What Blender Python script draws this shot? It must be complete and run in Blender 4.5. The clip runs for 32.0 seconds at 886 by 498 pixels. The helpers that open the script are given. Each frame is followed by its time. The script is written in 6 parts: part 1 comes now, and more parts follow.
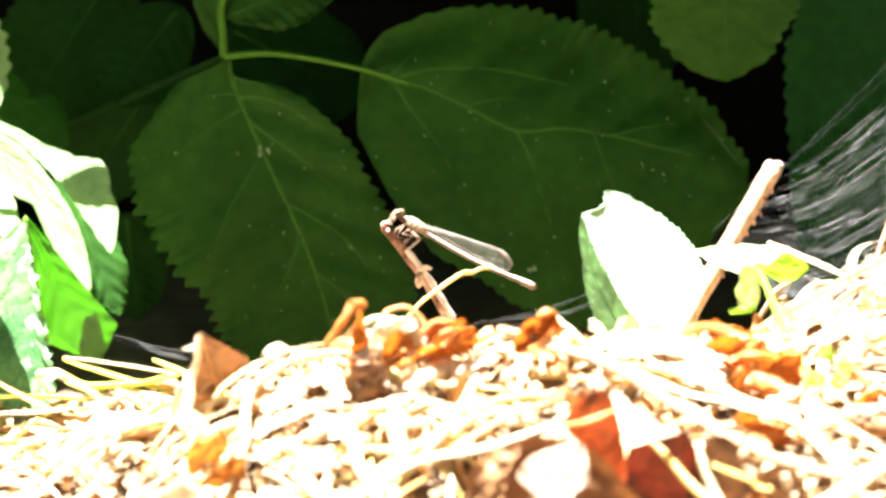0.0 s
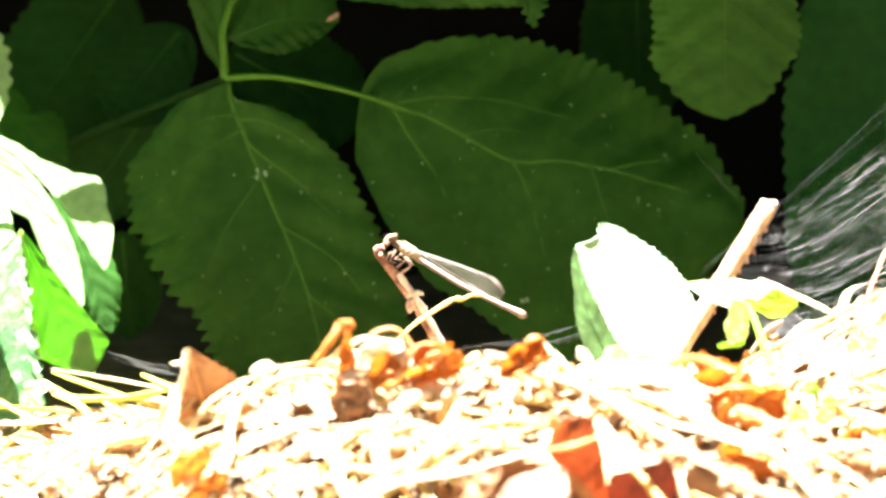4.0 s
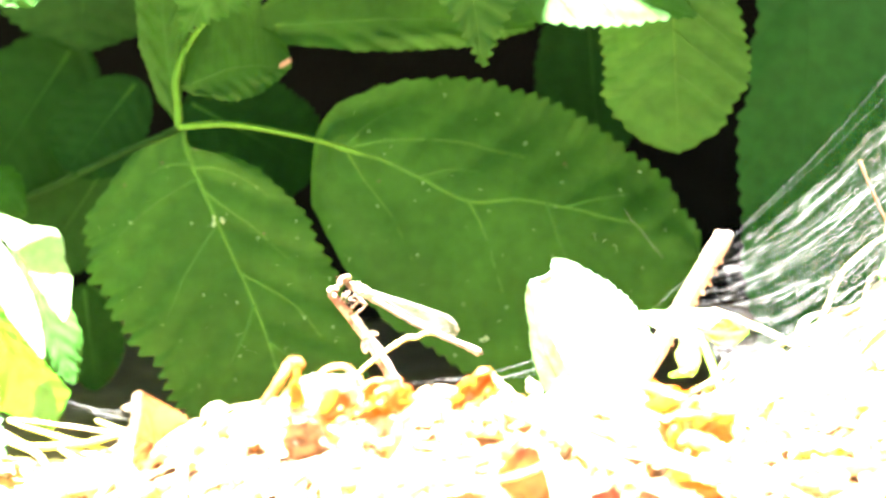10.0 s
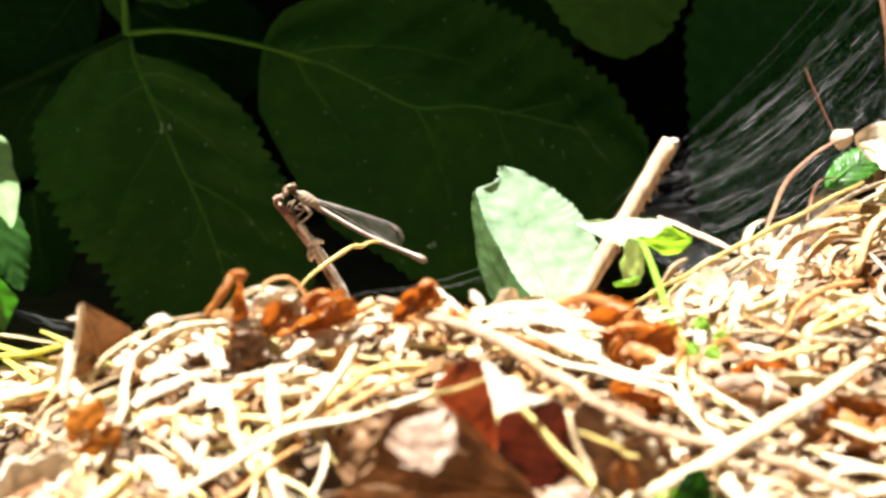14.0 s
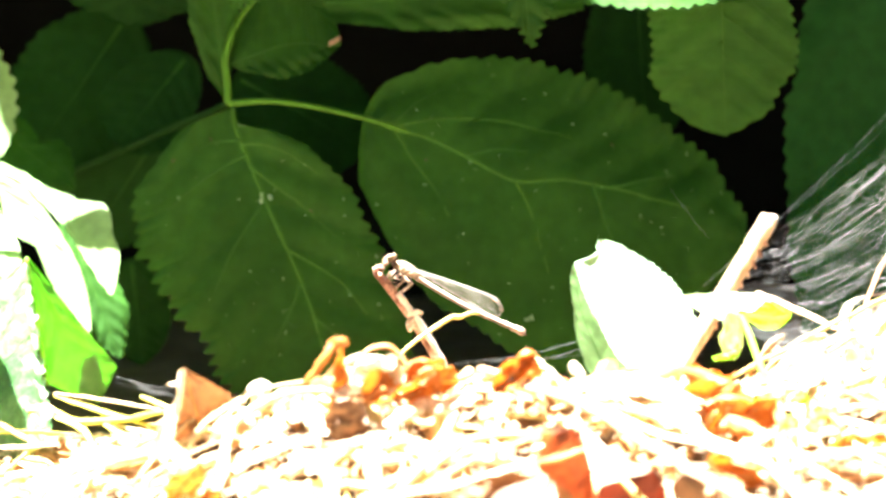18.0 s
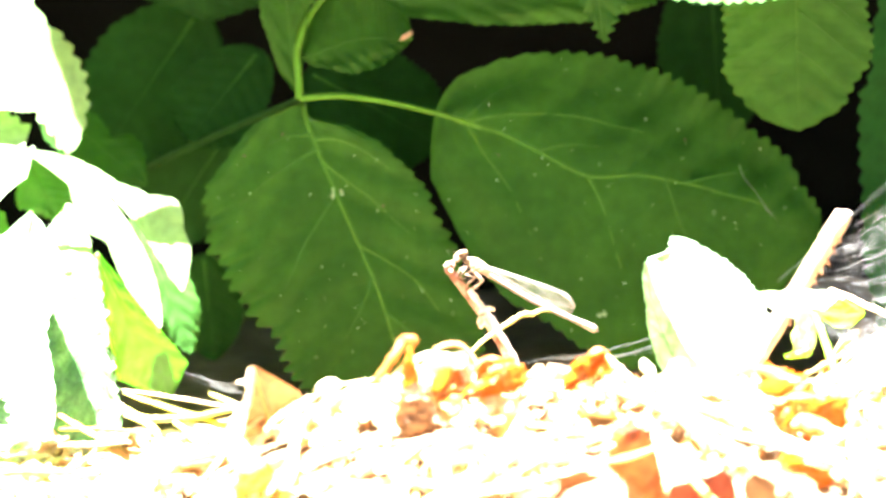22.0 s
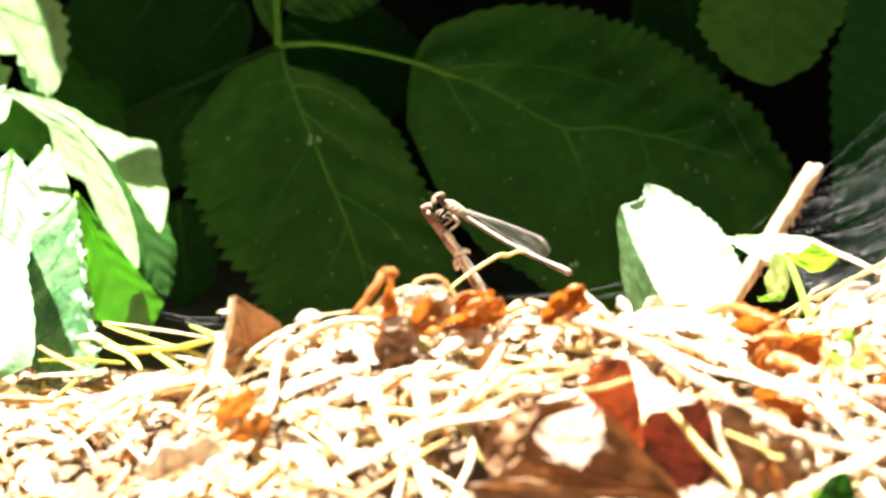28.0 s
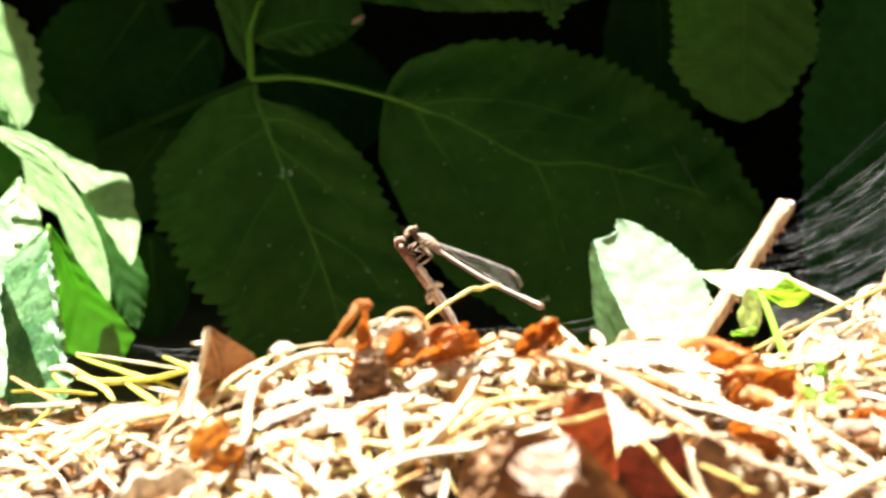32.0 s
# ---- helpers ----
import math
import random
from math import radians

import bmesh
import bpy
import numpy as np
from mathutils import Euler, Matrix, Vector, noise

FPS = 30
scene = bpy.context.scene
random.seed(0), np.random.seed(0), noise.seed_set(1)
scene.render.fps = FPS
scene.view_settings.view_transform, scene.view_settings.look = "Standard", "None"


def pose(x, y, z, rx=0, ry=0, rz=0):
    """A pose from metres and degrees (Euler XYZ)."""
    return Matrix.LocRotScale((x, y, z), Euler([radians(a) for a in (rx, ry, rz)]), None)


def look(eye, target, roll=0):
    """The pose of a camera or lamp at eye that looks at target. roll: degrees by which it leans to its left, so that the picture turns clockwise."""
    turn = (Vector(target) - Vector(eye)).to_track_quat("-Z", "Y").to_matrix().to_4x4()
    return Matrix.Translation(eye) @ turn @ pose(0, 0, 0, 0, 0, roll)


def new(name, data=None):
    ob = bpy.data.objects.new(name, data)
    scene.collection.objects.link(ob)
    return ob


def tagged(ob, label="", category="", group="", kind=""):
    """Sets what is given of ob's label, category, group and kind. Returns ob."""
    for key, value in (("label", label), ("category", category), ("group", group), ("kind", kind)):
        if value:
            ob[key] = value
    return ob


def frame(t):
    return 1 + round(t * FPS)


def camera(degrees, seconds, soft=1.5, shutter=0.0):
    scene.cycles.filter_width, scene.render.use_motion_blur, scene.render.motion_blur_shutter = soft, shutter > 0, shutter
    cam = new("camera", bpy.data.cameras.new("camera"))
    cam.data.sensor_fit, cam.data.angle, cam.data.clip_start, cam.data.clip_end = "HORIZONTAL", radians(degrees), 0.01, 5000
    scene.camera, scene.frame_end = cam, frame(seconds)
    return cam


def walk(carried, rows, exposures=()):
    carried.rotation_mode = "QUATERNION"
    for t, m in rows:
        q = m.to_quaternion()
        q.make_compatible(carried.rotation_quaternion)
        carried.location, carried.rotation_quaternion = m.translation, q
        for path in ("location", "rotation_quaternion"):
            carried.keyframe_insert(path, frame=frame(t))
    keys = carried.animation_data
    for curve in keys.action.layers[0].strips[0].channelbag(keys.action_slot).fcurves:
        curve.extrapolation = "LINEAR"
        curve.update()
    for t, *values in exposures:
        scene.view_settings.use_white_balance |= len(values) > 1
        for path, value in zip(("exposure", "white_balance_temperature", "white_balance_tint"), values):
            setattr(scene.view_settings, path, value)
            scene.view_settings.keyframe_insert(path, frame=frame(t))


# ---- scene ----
cam = camera(10.0, 32.0, soft=3.1)
cam.data.dof.use_dof = True
cam.data.dof.focus_distance, cam.data.dof.aperture_fstop = 1.16, 20.0
walk(cam, [
    (0.0, pose(-0.0166, -1.1380, 0.2258, 82.104, 0.956, -1.670)),
    (0.5, pose(-0.0177, -1.1390, 0.2258, 82.091, 0.804, -1.675)),
    (1.0, pose(-0.0199, -1.1398, 0.2244, 82.209, 0.668, -1.671)),
    (1.5, pose(-0.0178, -1.1389, 0.2252, 82.264, 0.346, -1.616)),
    (2.0, pose(-0.0167, -1.1398, 0.2241, 82.150, -0.127, -1.545)),
    (2.5, pose(-0.0161, -1.1428, 0.2217, 82.513, -1.251, -1.206)),
    (4.5, pose(-0.0107, -1.1411, 0.2199, 82.712, -0.590, -1.214)),
    (5.0, pose(-0.0094, -1.1410, 0.2201, 82.451, -0.225, -1.059)),
    (5.5, pose(-0.0053, -1.1431, 0.2189, 82.355, 0.187, -0.839)),
    (6.0, pose(-0.0029, -1.1436, 0.2192, 82.436, 0.427, -0.831)),
    (6.5, pose(-0.0014, -1.1441, 0.2194, 82.628, 0.587, -0.799)),
    (7.0, pose(-0.0012, -1.1448, 0.2198, 82.688, 0.590, -0.905)),
    (7.5, pose(-0.0008, -1.1465, 0.2192, 82.763, 0.577, -0.990)),
    (8.0, pose(0.0005, -1.1485, 0.2166, 83.112, 0.618, -1.109)),
    (8.5, pose(0.0012, -1.1496, 0.2167, 83.406, 0.674, -1.164)),
    (9.0, pose(0.0021, -1.1480, 0.2141, 83.653, 0.748, -1.294)),
    (9.5, pose(0.0018, -1.1479, 0.2139, 83.796, 0.629, -1.333)),
    (10.0, pose(0.0028, -1.1471, 0.2133, 83.509, 0.860, -1.277)),
    (10.5, pose(0.0034, -1.1456, 0.2127, 83.186, 0.833, -1.197)),
    (11.0, pose(0.0045, -1.1456, 0.2158, 82.721, 0.893, -1.118)),
    (11.5, pose(0.0057, -1.1446, 0.2161, 82.421, 0.743, -1.179)),
    (12.0, pose(0.0079, -1.1464, 0.2166, 82.213, 0.771, -1.269)),
    (12.5, pose(0.0070, -1.1473, 0.2172, 82.128, 0.870, -1.399)),
    (13.0, pose(0.0075, -1.1466, 0.2170, 82.128, 0.951, -1.494)),
    (13.5, pose(0.0096, -1.1481, 0.2184, 82.127, 1.024, -1.596)),
    (15.5, pose(0.0042, -1.1464, 0.2226, 82.164, -0.220, -1.306)),
    (16.0, pose(0.0019, -1.1471, 0.2214, 82.377, -0.502, -1.163)),
    (16.5, pose(-0.0010, -1.1490, 0.2197, 82.706, -0.502, -1.099)),
    (17.0, pose(0.0008, -1.1496, 0.2189, 82.900, -0.325, -0.834)),
    (17.5, pose(0.0029, -1.1504, 0.2177, 83.018, 0.030, -0.637)),
    (18.0, pose(0.0048, -1.1514, 0.2169, 83.136, 0.203, -0.579)),
    (18.5, pose(0.0074, -1.1513, 0.2159, 83.278, 0.363, -0.519)),
    (19.0, pose(0.0065, -1.1492, 0.2173, 83.150, 0.476, -0.380)),
    (19.5, pose(0.0068, -1.1488, 0.2186, 83.064, 0.315, -0.421)),
    (20.0, pose(0.0101, -1.1483, 0.2209, 83.112, 0.537, 0.275)),
    (20.5, pose(0.0040, -1.1486, 0.2187, 83.223, 0.276, 0.697)),
    (21.0, pose(0.0018, -1.1468, 0.2207, 83.000, -0.001, 0.749)),
    (21.5, pose(0.0053, -1.1464, 0.2217, 82.931, 0.230, 0.745)),
    (22.0, pose(0.0074, -1.1460, 0.2188, 82.973, 0.277, 0.353)),
    (22.5, pose(0.0087, -1.1479, 0.2191, 83.114, -0.045, -1.645)),
    (23.0, pose(0.0086, -1.1489, 0.2188, 83.178, -0.087, -1.980)),
    (23.5, pose(0.0073, -1.1521, 0.2167, 83.368, -0.355, -1.906)),
    (24.0, pose(0.0029, -1.1557, 0.2141, 83.541, -0.887, -1.560)),
    (24.5, pose(0.0021, -1.1573, 0.2120, 83.754, -1.187, -1.263)),
    (26.5, pose(-0.0002, -1.1592, 0.2015, 83.984, -0.533, -0.538)),
    (27.0, pose(0.0015, -1.1623, 0.2032, 83.414, -0.350, -0.395)),
    (27.5, pose(0.0013, -1.1640, 0.2036, 83.286, -0.285, -0.299)),
    (28.0, pose(-0.0009, -1.1612, 0.2027, 83.194, -0.796, -0.196)),
    (28.5, pose(0.0005, -1.1597, 0.2036, 82.986, -0.990, -0.283)),
    (29.0, pose(0.0005, -1.1617, 0.2021, 83.074, -1.134, -0.480)),
    (29.5, pose(-0.0017, -1.1612, 0.2012, 83.169, -1.066, -0.713)),
    (30.0, pose(-0.0029, -1.1626, 0.2006, 83.254, -1.156, -0.697)),
    (30.5, pose(-0.0022, -1.1627, 0.1983, 83.478, -1.078, -0.760)),
    (31.0, pose(-0.0033, -1.1626, 0.1982, 83.540, -1.035, -0.700)),
    (31.5, pose(-0.0029, -1.1626, 0.1984, 83.589, -0.942, -0.609)),
    (32.0, pose(-0.0049, -1.1625, 0.2003, 83.703, -1.189, -0.662)),
], exposures=[
    (0.0, 4.00, 6500, 10),
    (0.5, 3.90, 6500, 10),
    (1.0, 3.48, 6500, 10),
    (2.0, 3.38, 6500, 10),
    (2.5, 3.80, 6500, 10),
    (4.5, 4.30, 6500, 10),
    (5.0, 4.10, 6500, 10),
    (5.5, 3.80, 6500, 10),
    (6.0, 3.48, 6500, 10),
    (7.0, 3.38, 6500, 10),
    (8.0, 4.30, 6500, 10),
    (8.5, 5.10, 6500, 10),
    (9.0, 5.70, 6500, 10),
    (10.0, 6.25, 6500, 10),
    (10.5, 5.90, 6500, 10),
    (11.0, 4.90, 6500, 10),
    (11.5, 3.90, 6500, 10),
    (12.0, 3.08, 6500, 10),
    (12.5, 2.70, 6500, 10),
    (13.0, 2.56, 6500, 10),
    (15.5, 2.63, 6500, 10),
    (16.0, 2.78, 6500, 10),
    (16.5, 3.18, 6500, 10),
    (17.0, 4.10, 6500, 10),
    (18.0, 4.70, 6500, 10),
    (19.0, 5.15, 6500, 10),
    (20.0, 5.35, 6500, 10),
    (21.0, 5.75, 6500, 10),
    (22.0, 5.70, 6500, 10),
    (23.0, 5.65, 6500, 10),
    (24.0, 4.95, 6500, 10),
    (24.5, 4.85, 6500, 10),
    (26.5, 6.35, 6500, 10),
    (27.0, 5.70, 6500, 10),
    (27.5, 4.45, 6500, 10),
    (28.0, 3.48, 6500, 10),
    (28.5, 2.98, 6500, 10),
    (29.0, 2.78, 6500, 10),
    (30.0, 2.68, 6500, 10),
    (31.0, 2.78, 6500, 10),
    (32.0, 2.98, 6500, 10),
])

# ---- world and sun: a high sun ----
SUN_WAY = Vector((-0.17, 0.03, 0.95)).normalized()
world = bpy.data.worlds.new("world")
scene.world = world
world.use_nodes = True
sky = world.node_tree.nodes.new("ShaderNodeTexSky")
sky.sky_type = 'NISHITA'
sky.sun_disc = False
sky.sun_elevation = math.asin(SUN_WAY.z)
sky.sun_rotation = math.atan2(SUN_WAY.x, SUN_WAY.y)
world.node_tree.links.new(sky.outputs[0], world.node_tree.nodes["Background"].inputs[0])
world.node_tree.nodes["Background"].inputs[1].default_value = 0.05
sun = new("sun", bpy.data.lights.new("sun", "SUN"))
sun.data.energy, sun.data.angle, sun.data.color = 5.0, radians(0.55), (1.0, 0.97, 0.92)
sun.matrix_world = look(SUN_WAY * 3, (0, 0, 0))

# ---- materials ----
def mat(name, stops, rough=0.6, grain=300.0, bump=0.3, thin=0.0, thin_color=None, per="", spec=0.3, streak=(1, 1, 1), mottling=0.5, fine=0.35):
    """Principled surface; stops: colours mixed by noise or by a random value per piece; thin: share of light let through."""
    m = bpy.data.materials.new(name)
    m.use_nodes = True
    nt, n, l = m.node_tree, m.node_tree.nodes, m.node_tree.links
    p = n["Principled BSDF"]
    out = n["Material Output"]
    co = n.new("ShaderNodeTexCoord")
    mp = n.new("ShaderNodeMapping")
    mp.inputs["Scale"].default_value = streak
    l.new(co.outputs["Object"], mp.inputs[0])
    big = n.new("ShaderNodeTexNoise")
    big.inputs["Scale"].default_value, big.inputs["Detail"].default_value = grain * 0.22, 4
    small = n.new("ShaderNodeTexNoise")
    small.inputs["Scale"].default_value, small.inputs["Detail"].default_value = grain * 2.2, 6
    l.new(mp.outputs[0], big.inputs[0])
    l.new(mp.outputs[0], small.inputs[0])
    ramp = n.new("ShaderNodeValToRGB")
    el = ramp.color_ramp.elements
    while len(el) < len(stops):
        el.new(0.5)
    for i, c in enumerate(stops):
        el[i].position = i / max(1, len(stops) - 1)
        el[i].color = (*c, 1)
    if per:
        if per == "object":
            rnd = n.new("ShaderNodeObjectInfo").outputs["Random"]
        else:
            rnd = n.new("ShaderNodeNewGeometry").outputs["Random Per Island"]
        mix = n.new("ShaderNodeMath")
        mix.operation = 'MULTIPLY_ADD'
        sub = n.new("ShaderNodeMath")
        sub.operation = 'SUBTRACT'
        sub.inputs[1].default_value = 0.5
        l.new(big.outputs[0], sub.inputs[0])
        l.new(sub.outputs[0], mix.inputs[0])
        mix.inputs[1].default_value = mottling
        l.new(rnd, mix.inputs[2])
        l.new(mix.outputs[0], ramp.inputs[0])
    else:
        rng = n.new("ShaderNodeMapRange")
        rng.inputs[1].default_value, rng.inputs[2].default_value = 0.5 - 0.5 * mottling, 0.5 + 0.5 * mottling
        l.new(big.outputs[0], rng.inputs[0])
        l.new(rng.outputs[0], ramp.inputs[0])
    val = n.new("ShaderNodeMapRange")
    val.inputs[1].default_value, val.inputs[2].default_value = 0.3, 0.7
    val.inputs[3].default_value, val.inputs[4].default_value = 1 - fine, 1 + fine
    l.new(small.outputs[0], val.inputs[0])
    tint = n.new("ShaderNodeMix")
    tint.data_type, tint.blend_type = 'RGBA', 'MULTIPLY'
    tint.inputs[0].default_value = 1
    l.new(ramp.outputs[0], tint.inputs[6])
    l.new(val.outputs[0], tint.inputs[7])
    col = tint.outputs[2]
    l.new(col, p.inputs["Base Color"])
    p.inputs["Roughness"].default_value = rough
    p.inputs["Specular IOR Level"].default_value = spec
    bp = n.new("ShaderNodeBump")
    bp.inputs["Strength"].default_value, bp.inputs["Distance"].default_value = bump, 0.0004
    l.new(small.outputs[0], bp.inputs["Height"])
    l.new(bp.outputs[0], p.inputs["Normal"])
    if thin:
        tr = n.new("ShaderNodeBsdfTranslucent")
        if thin_color:
            mul = n.new("ShaderNodeMix")
            mul.data_type, mul.blend_type = 'RGBA', 'MULTIPLY'
            mul.inputs[0].default_value = 1
            l.new(col, mul.inputs[6])
            mul.inputs[7].default_value = (*thin_color, 1)
            l.new(mul.outputs[2], tr.inputs[0])
        else:
            l.new(col, tr.inputs[0])
        ms = n.new("ShaderNodeMixShader")
        ms.inputs[0].default_value = thin
        l.new(p.outputs[0], ms.inputs[1])
        l.new(tr.outputs[0], ms.inputs[2])
        l.new(ms.outputs[0], out.inputs[0])
    return m


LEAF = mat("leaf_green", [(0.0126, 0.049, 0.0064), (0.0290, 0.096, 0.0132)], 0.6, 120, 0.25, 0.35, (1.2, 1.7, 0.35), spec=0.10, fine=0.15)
# leaf_green darkened: part of the deep shade is put into the colour.
LEAF_DIM = mat("leaf_green_dimmed", [(0.0098, 0.036, 0.0066), (0.0142, 0.049, 0.0096)], 0.6, 120, 0.25, 0.25, (1.2, 1.6, 0.4), spec=0.04, fine=0.15)
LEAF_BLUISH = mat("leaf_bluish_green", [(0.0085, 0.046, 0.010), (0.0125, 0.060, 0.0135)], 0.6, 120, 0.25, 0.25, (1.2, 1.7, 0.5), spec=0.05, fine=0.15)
LEAF_GREY = mat("leaf_grey_green", [(0.17, 0.275, 0.155), (0.24, 0.345, 0.215)], 0.6, 150, 0.5, 0.25, (1.2, 1.6, 0.6), fine=0.2)
# Darker copy of the grey green, for the shaded fold of the pale leaf.
LEAF_GREY_SHADE = mat("leaf_grey_green_shade", [(0.085, 0.17, 0.085), (0.12, 0.22, 0.12)], 0.6, 150, 0.5, 0.2, (1.0, 1.3, 0.8), fine=0.25)
LEAF_CRINKLED = mat("leaf_crinkled", [(0.07, 0.17, 0.06), (0.21, 0.33, 0.18)], 0.5, 420, 0.9, 0.2, (1.2, 1.5, 0.6), fine=0.35, mottling=0.25, spec=0.4)
LEAF_NETTED = mat("leaf_netted_green", [(0.022, 0.075, 0.02), (0.11, 0.21, 0.09)], 0.4, 420, 0.9, 0.2, (1.1, 1.5, 0.5), fine=0.4, mottling=0.25, spec=0.5)
LEAF_LIME = mat("leaf_lime", [(0.034, 0.125, 0.013), (0.052, 0.17, 0.020)], 0.4, 150, 0.3, 0.4, (0.85, 1.35, 0.2), fine=0.12)
VEIN = mat("leaf_vein", [(0.034, 0.112, 0.012), (0.045, 0.132, 0.016)], 0.55, 200, 0.1, fine=0.1, spec=0.1)
VEIN_DIM = mat("leaf_side_vein", [(0.022, 0.086, 0.010), (0.030, 0.102, 0.013)], 0.6, 200, 0.1, fine=0.1, spec=0.1)
STALK = mat("leaf_stalk", [(0.042, 0.13, 0.011), (0.060, 0.16, 0.016)], 0.5, 200, 0.1, fine=0.15, spec=0.1)
STRAW = mat("dry_straw", [(0.430, 0.310, 0.172), (0.533, 0.421, 0.258), (0.482, 0.396, 0.275)], 0.55, 250, 0.4, 0.1, (1.1, 1.0, 0.8), per="object", streak=(1, 1, 0.25))
STRAW_GOLD = mat("golden_straw", [(0.55, 0.42, 0.13), (0.62, 0.52, 0.20)], 0.5, 250, 0.3, 0.2, (1.2, 1.1, 0.5), per="object")
GRASS = mat("yellow_grass", [(0.50, 0.45, 0.07), (0.58, 0.55, 0.14)], 0.5, 250, 0.3, 0.25, (1.1, 1.1, 0.4), per="object")
STALK_BROWN = mat("brown_stalk", [(0.31, 0.12, 0.032), (0.42, 0.20, 0.065)], 0.6, 300, 0.5, per="object")
LEAF_TAN = mat("dry_leaf_tan", [(0.387, 0.302, 0.203), (0.594, 0.513, 0.396)], 0.65, 160, 0.5, 0.2, (1.2, 0.9, 0.6))
LEAF_ORANGE = mat("dry_leaf_orange", [(0.23, 0.078, 0.015), (0.37, 0.155, 0.034)], 0.55, 180, 0.5, 0.33, (1.5, 0.95, 0.35))
LEAF_AMBER = mat("dry_leaf_amber", [(0.19, 0.075, 0.015), (0.34, 0.16, 0.04)], 0.55, 180, 0.5, 0.3, (1.4, 1.0, 0.5))
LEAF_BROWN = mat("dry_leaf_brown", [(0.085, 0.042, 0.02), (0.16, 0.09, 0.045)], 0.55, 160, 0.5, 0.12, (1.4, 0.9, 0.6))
LEAF_UMBER = mat("dry_leaf_umber", [(0.11, 0.055, 0.022), (0.20, 0.115, 0.055)], 0.55, 160, 0.5, 0.15, (1.5, 0.9, 0.5))
LEAF_RUST = mat("dry_leaf_rust", [(0.15, 0.07, 0.026), (0.25, 0.135, 0.058)], 0.55, 160, 0.5, 0.15, (1.4, 0.9, 0.6))
LEAF_FAWN = mat("dry_leaf_fawn", [(0.22, 0.14, 0.095), (0.34, 0.24, 0.17)], 0.6, 200, 0.5, 0.12, (1.3, 0.9, 0.6))
LEAF_RED = mat("dry_leaf_red", [(0.105, 0.030, 0.013), (0.185, 0.058, 0.022)], 0.5, 220, 0.4, 0.3, (1.8, 0.9, 0.5))
# Darker copy of the red: shade of the leaf's hollow half.
LEAF_RED_SHADE = mat("dry_leaf_red_shade", [(0.040, 0.010, 0.006), (0.08, 0.021, 0.010)], 0.5, 220, 0.4, 0.25, (1.8, 0.8, 0.5))
LEAF_RUSSET = mat("dry_leaf_russet", [(0.15, 0.045, 0.022), (0.27, 0.105, 0.045)], 0.5, 200, 0.4, 0.3, (1.5, 0.9, 0.5))
LEAF_PALE = mat("dry_leaf_pale", [(0.423, 0.333, 0.230), (0.558, 0.468, 0.360)], 0.65, 160, 0.4, 0.2, (1.1, 0.95, 0.8))
SPROUT = mat("sprout_lime", [(0.22, 0.42, 0.04), (0.31, 0.52, 0.08)], 0.45, 150, 0.2, 0.55, (1.1, 1.2, 0.4), fine=0.12)
SPROUT_PALE = mat("sprout_pale", [(0.40, 0.52, 0.26), (0.52, 0.62, 0.38)], 0.4, 150, 0.2, 0.25, (1.1, 1.2, 0.5), fine=0.1)
# Far paler than leaf_green: sunlight on the left leaves is put into the colour.
LEAF_SUNLIT = mat("leaf_sunlit_green", [(0.165, 0.295, 0.10), (0.245, 0.385, 0.165)], 0.5, 150, 0.5, 0.25, (1.1, 1.5, 0.6), fine=0.2)
LITTER = mat("litter_mixed", [(0.206, 0.086, 0.026), (0.361, 0.189, 0.069), (0.464, 0.318, 0.172), (0.542, 0.421, 0.284), (0.585, 0.490, 0.370)], 0.65, 220, 0.5, 0.12, (1.3, 1.0, 0.7), per="island", mottling=0.35)
LITTER_STRAW = mat("litter_straw", [(0.292, 0.138, 0.043), (0.464, 0.310, 0.146), (0.542, 0.430, 0.284), (0.550, 0.439, 0.172), (0.576, 0.482, 0.353)], 0.55, 300, 0.4, 0.1, per="island", mottling=0.3)
SOIL = mat("dry_soil", [(0.07, 0.045, 0.027), (0.17, 0.115, 0.07)], 0.9, 60, 0.9, spec=0.1)
# Near-black: the deep shade behind the plants is put into this colour.
SHADE_BANK = mat("deep_shade_bank", [(0.0030, 0.0032, 0.0022), (0.0065, 0.0062, 0.0042)], 0.95, 25, 0.8, spec=0.05)
WOOD = mat("weathered_stick", [(0.34, 0.22, 0.13), (0.50, 0.37, 0.25)], 0.65, 260, 0.6, streak=(1, 1, 0.3))
BARK = mat("twig_bark", [(0.13, 0.06, 0.042), (0.36, 0.21, 0.155), (0.52, 0.37, 0.29)], 0.65, 900, 0.9, mottling=0.22, fine=0.8, spec=0.05)
STALK_DARK = mat("dark_stalk", [(0.11, 0.045, 0.017), (0.19, 0.09, 0.04)], 0.6, 300, 0.5, per="object")
STEM = mat("woody_stem", [(0.20, 0.11, 0.06), (0.36, 0.24, 0.15)], 0.65, 400, 0.7, streak=(0.4, 1, 1), spec=0.1)
# Pale tone for the twig's sunlit side and for the insect's back ridge.
PALE_UPPER = mat("pale_upper_side", [(0.528, 0.432, 0.368), (0.640, 0.560, 0.504)], 0.5, 500, 0.4, fine=0.25)
BARE = mat("bare_wood", [(0.60, 0.47, 0.36), (0.68, 0.56, 0.45)], 0.6, 300, 0.3)
BODY = mat("insect_tan", [(0.188, 0.120, 0.083), (0.270, 0.188, 0.135)], 0.6, 900, 0.3, spec=0.15)
BODY_ROSE = mat("insect_rosy_tan", [(0.150, 0.098, 0.068), (0.225, 0.154, 0.112)], 0.5, 900, 0.3, spec=0.3)
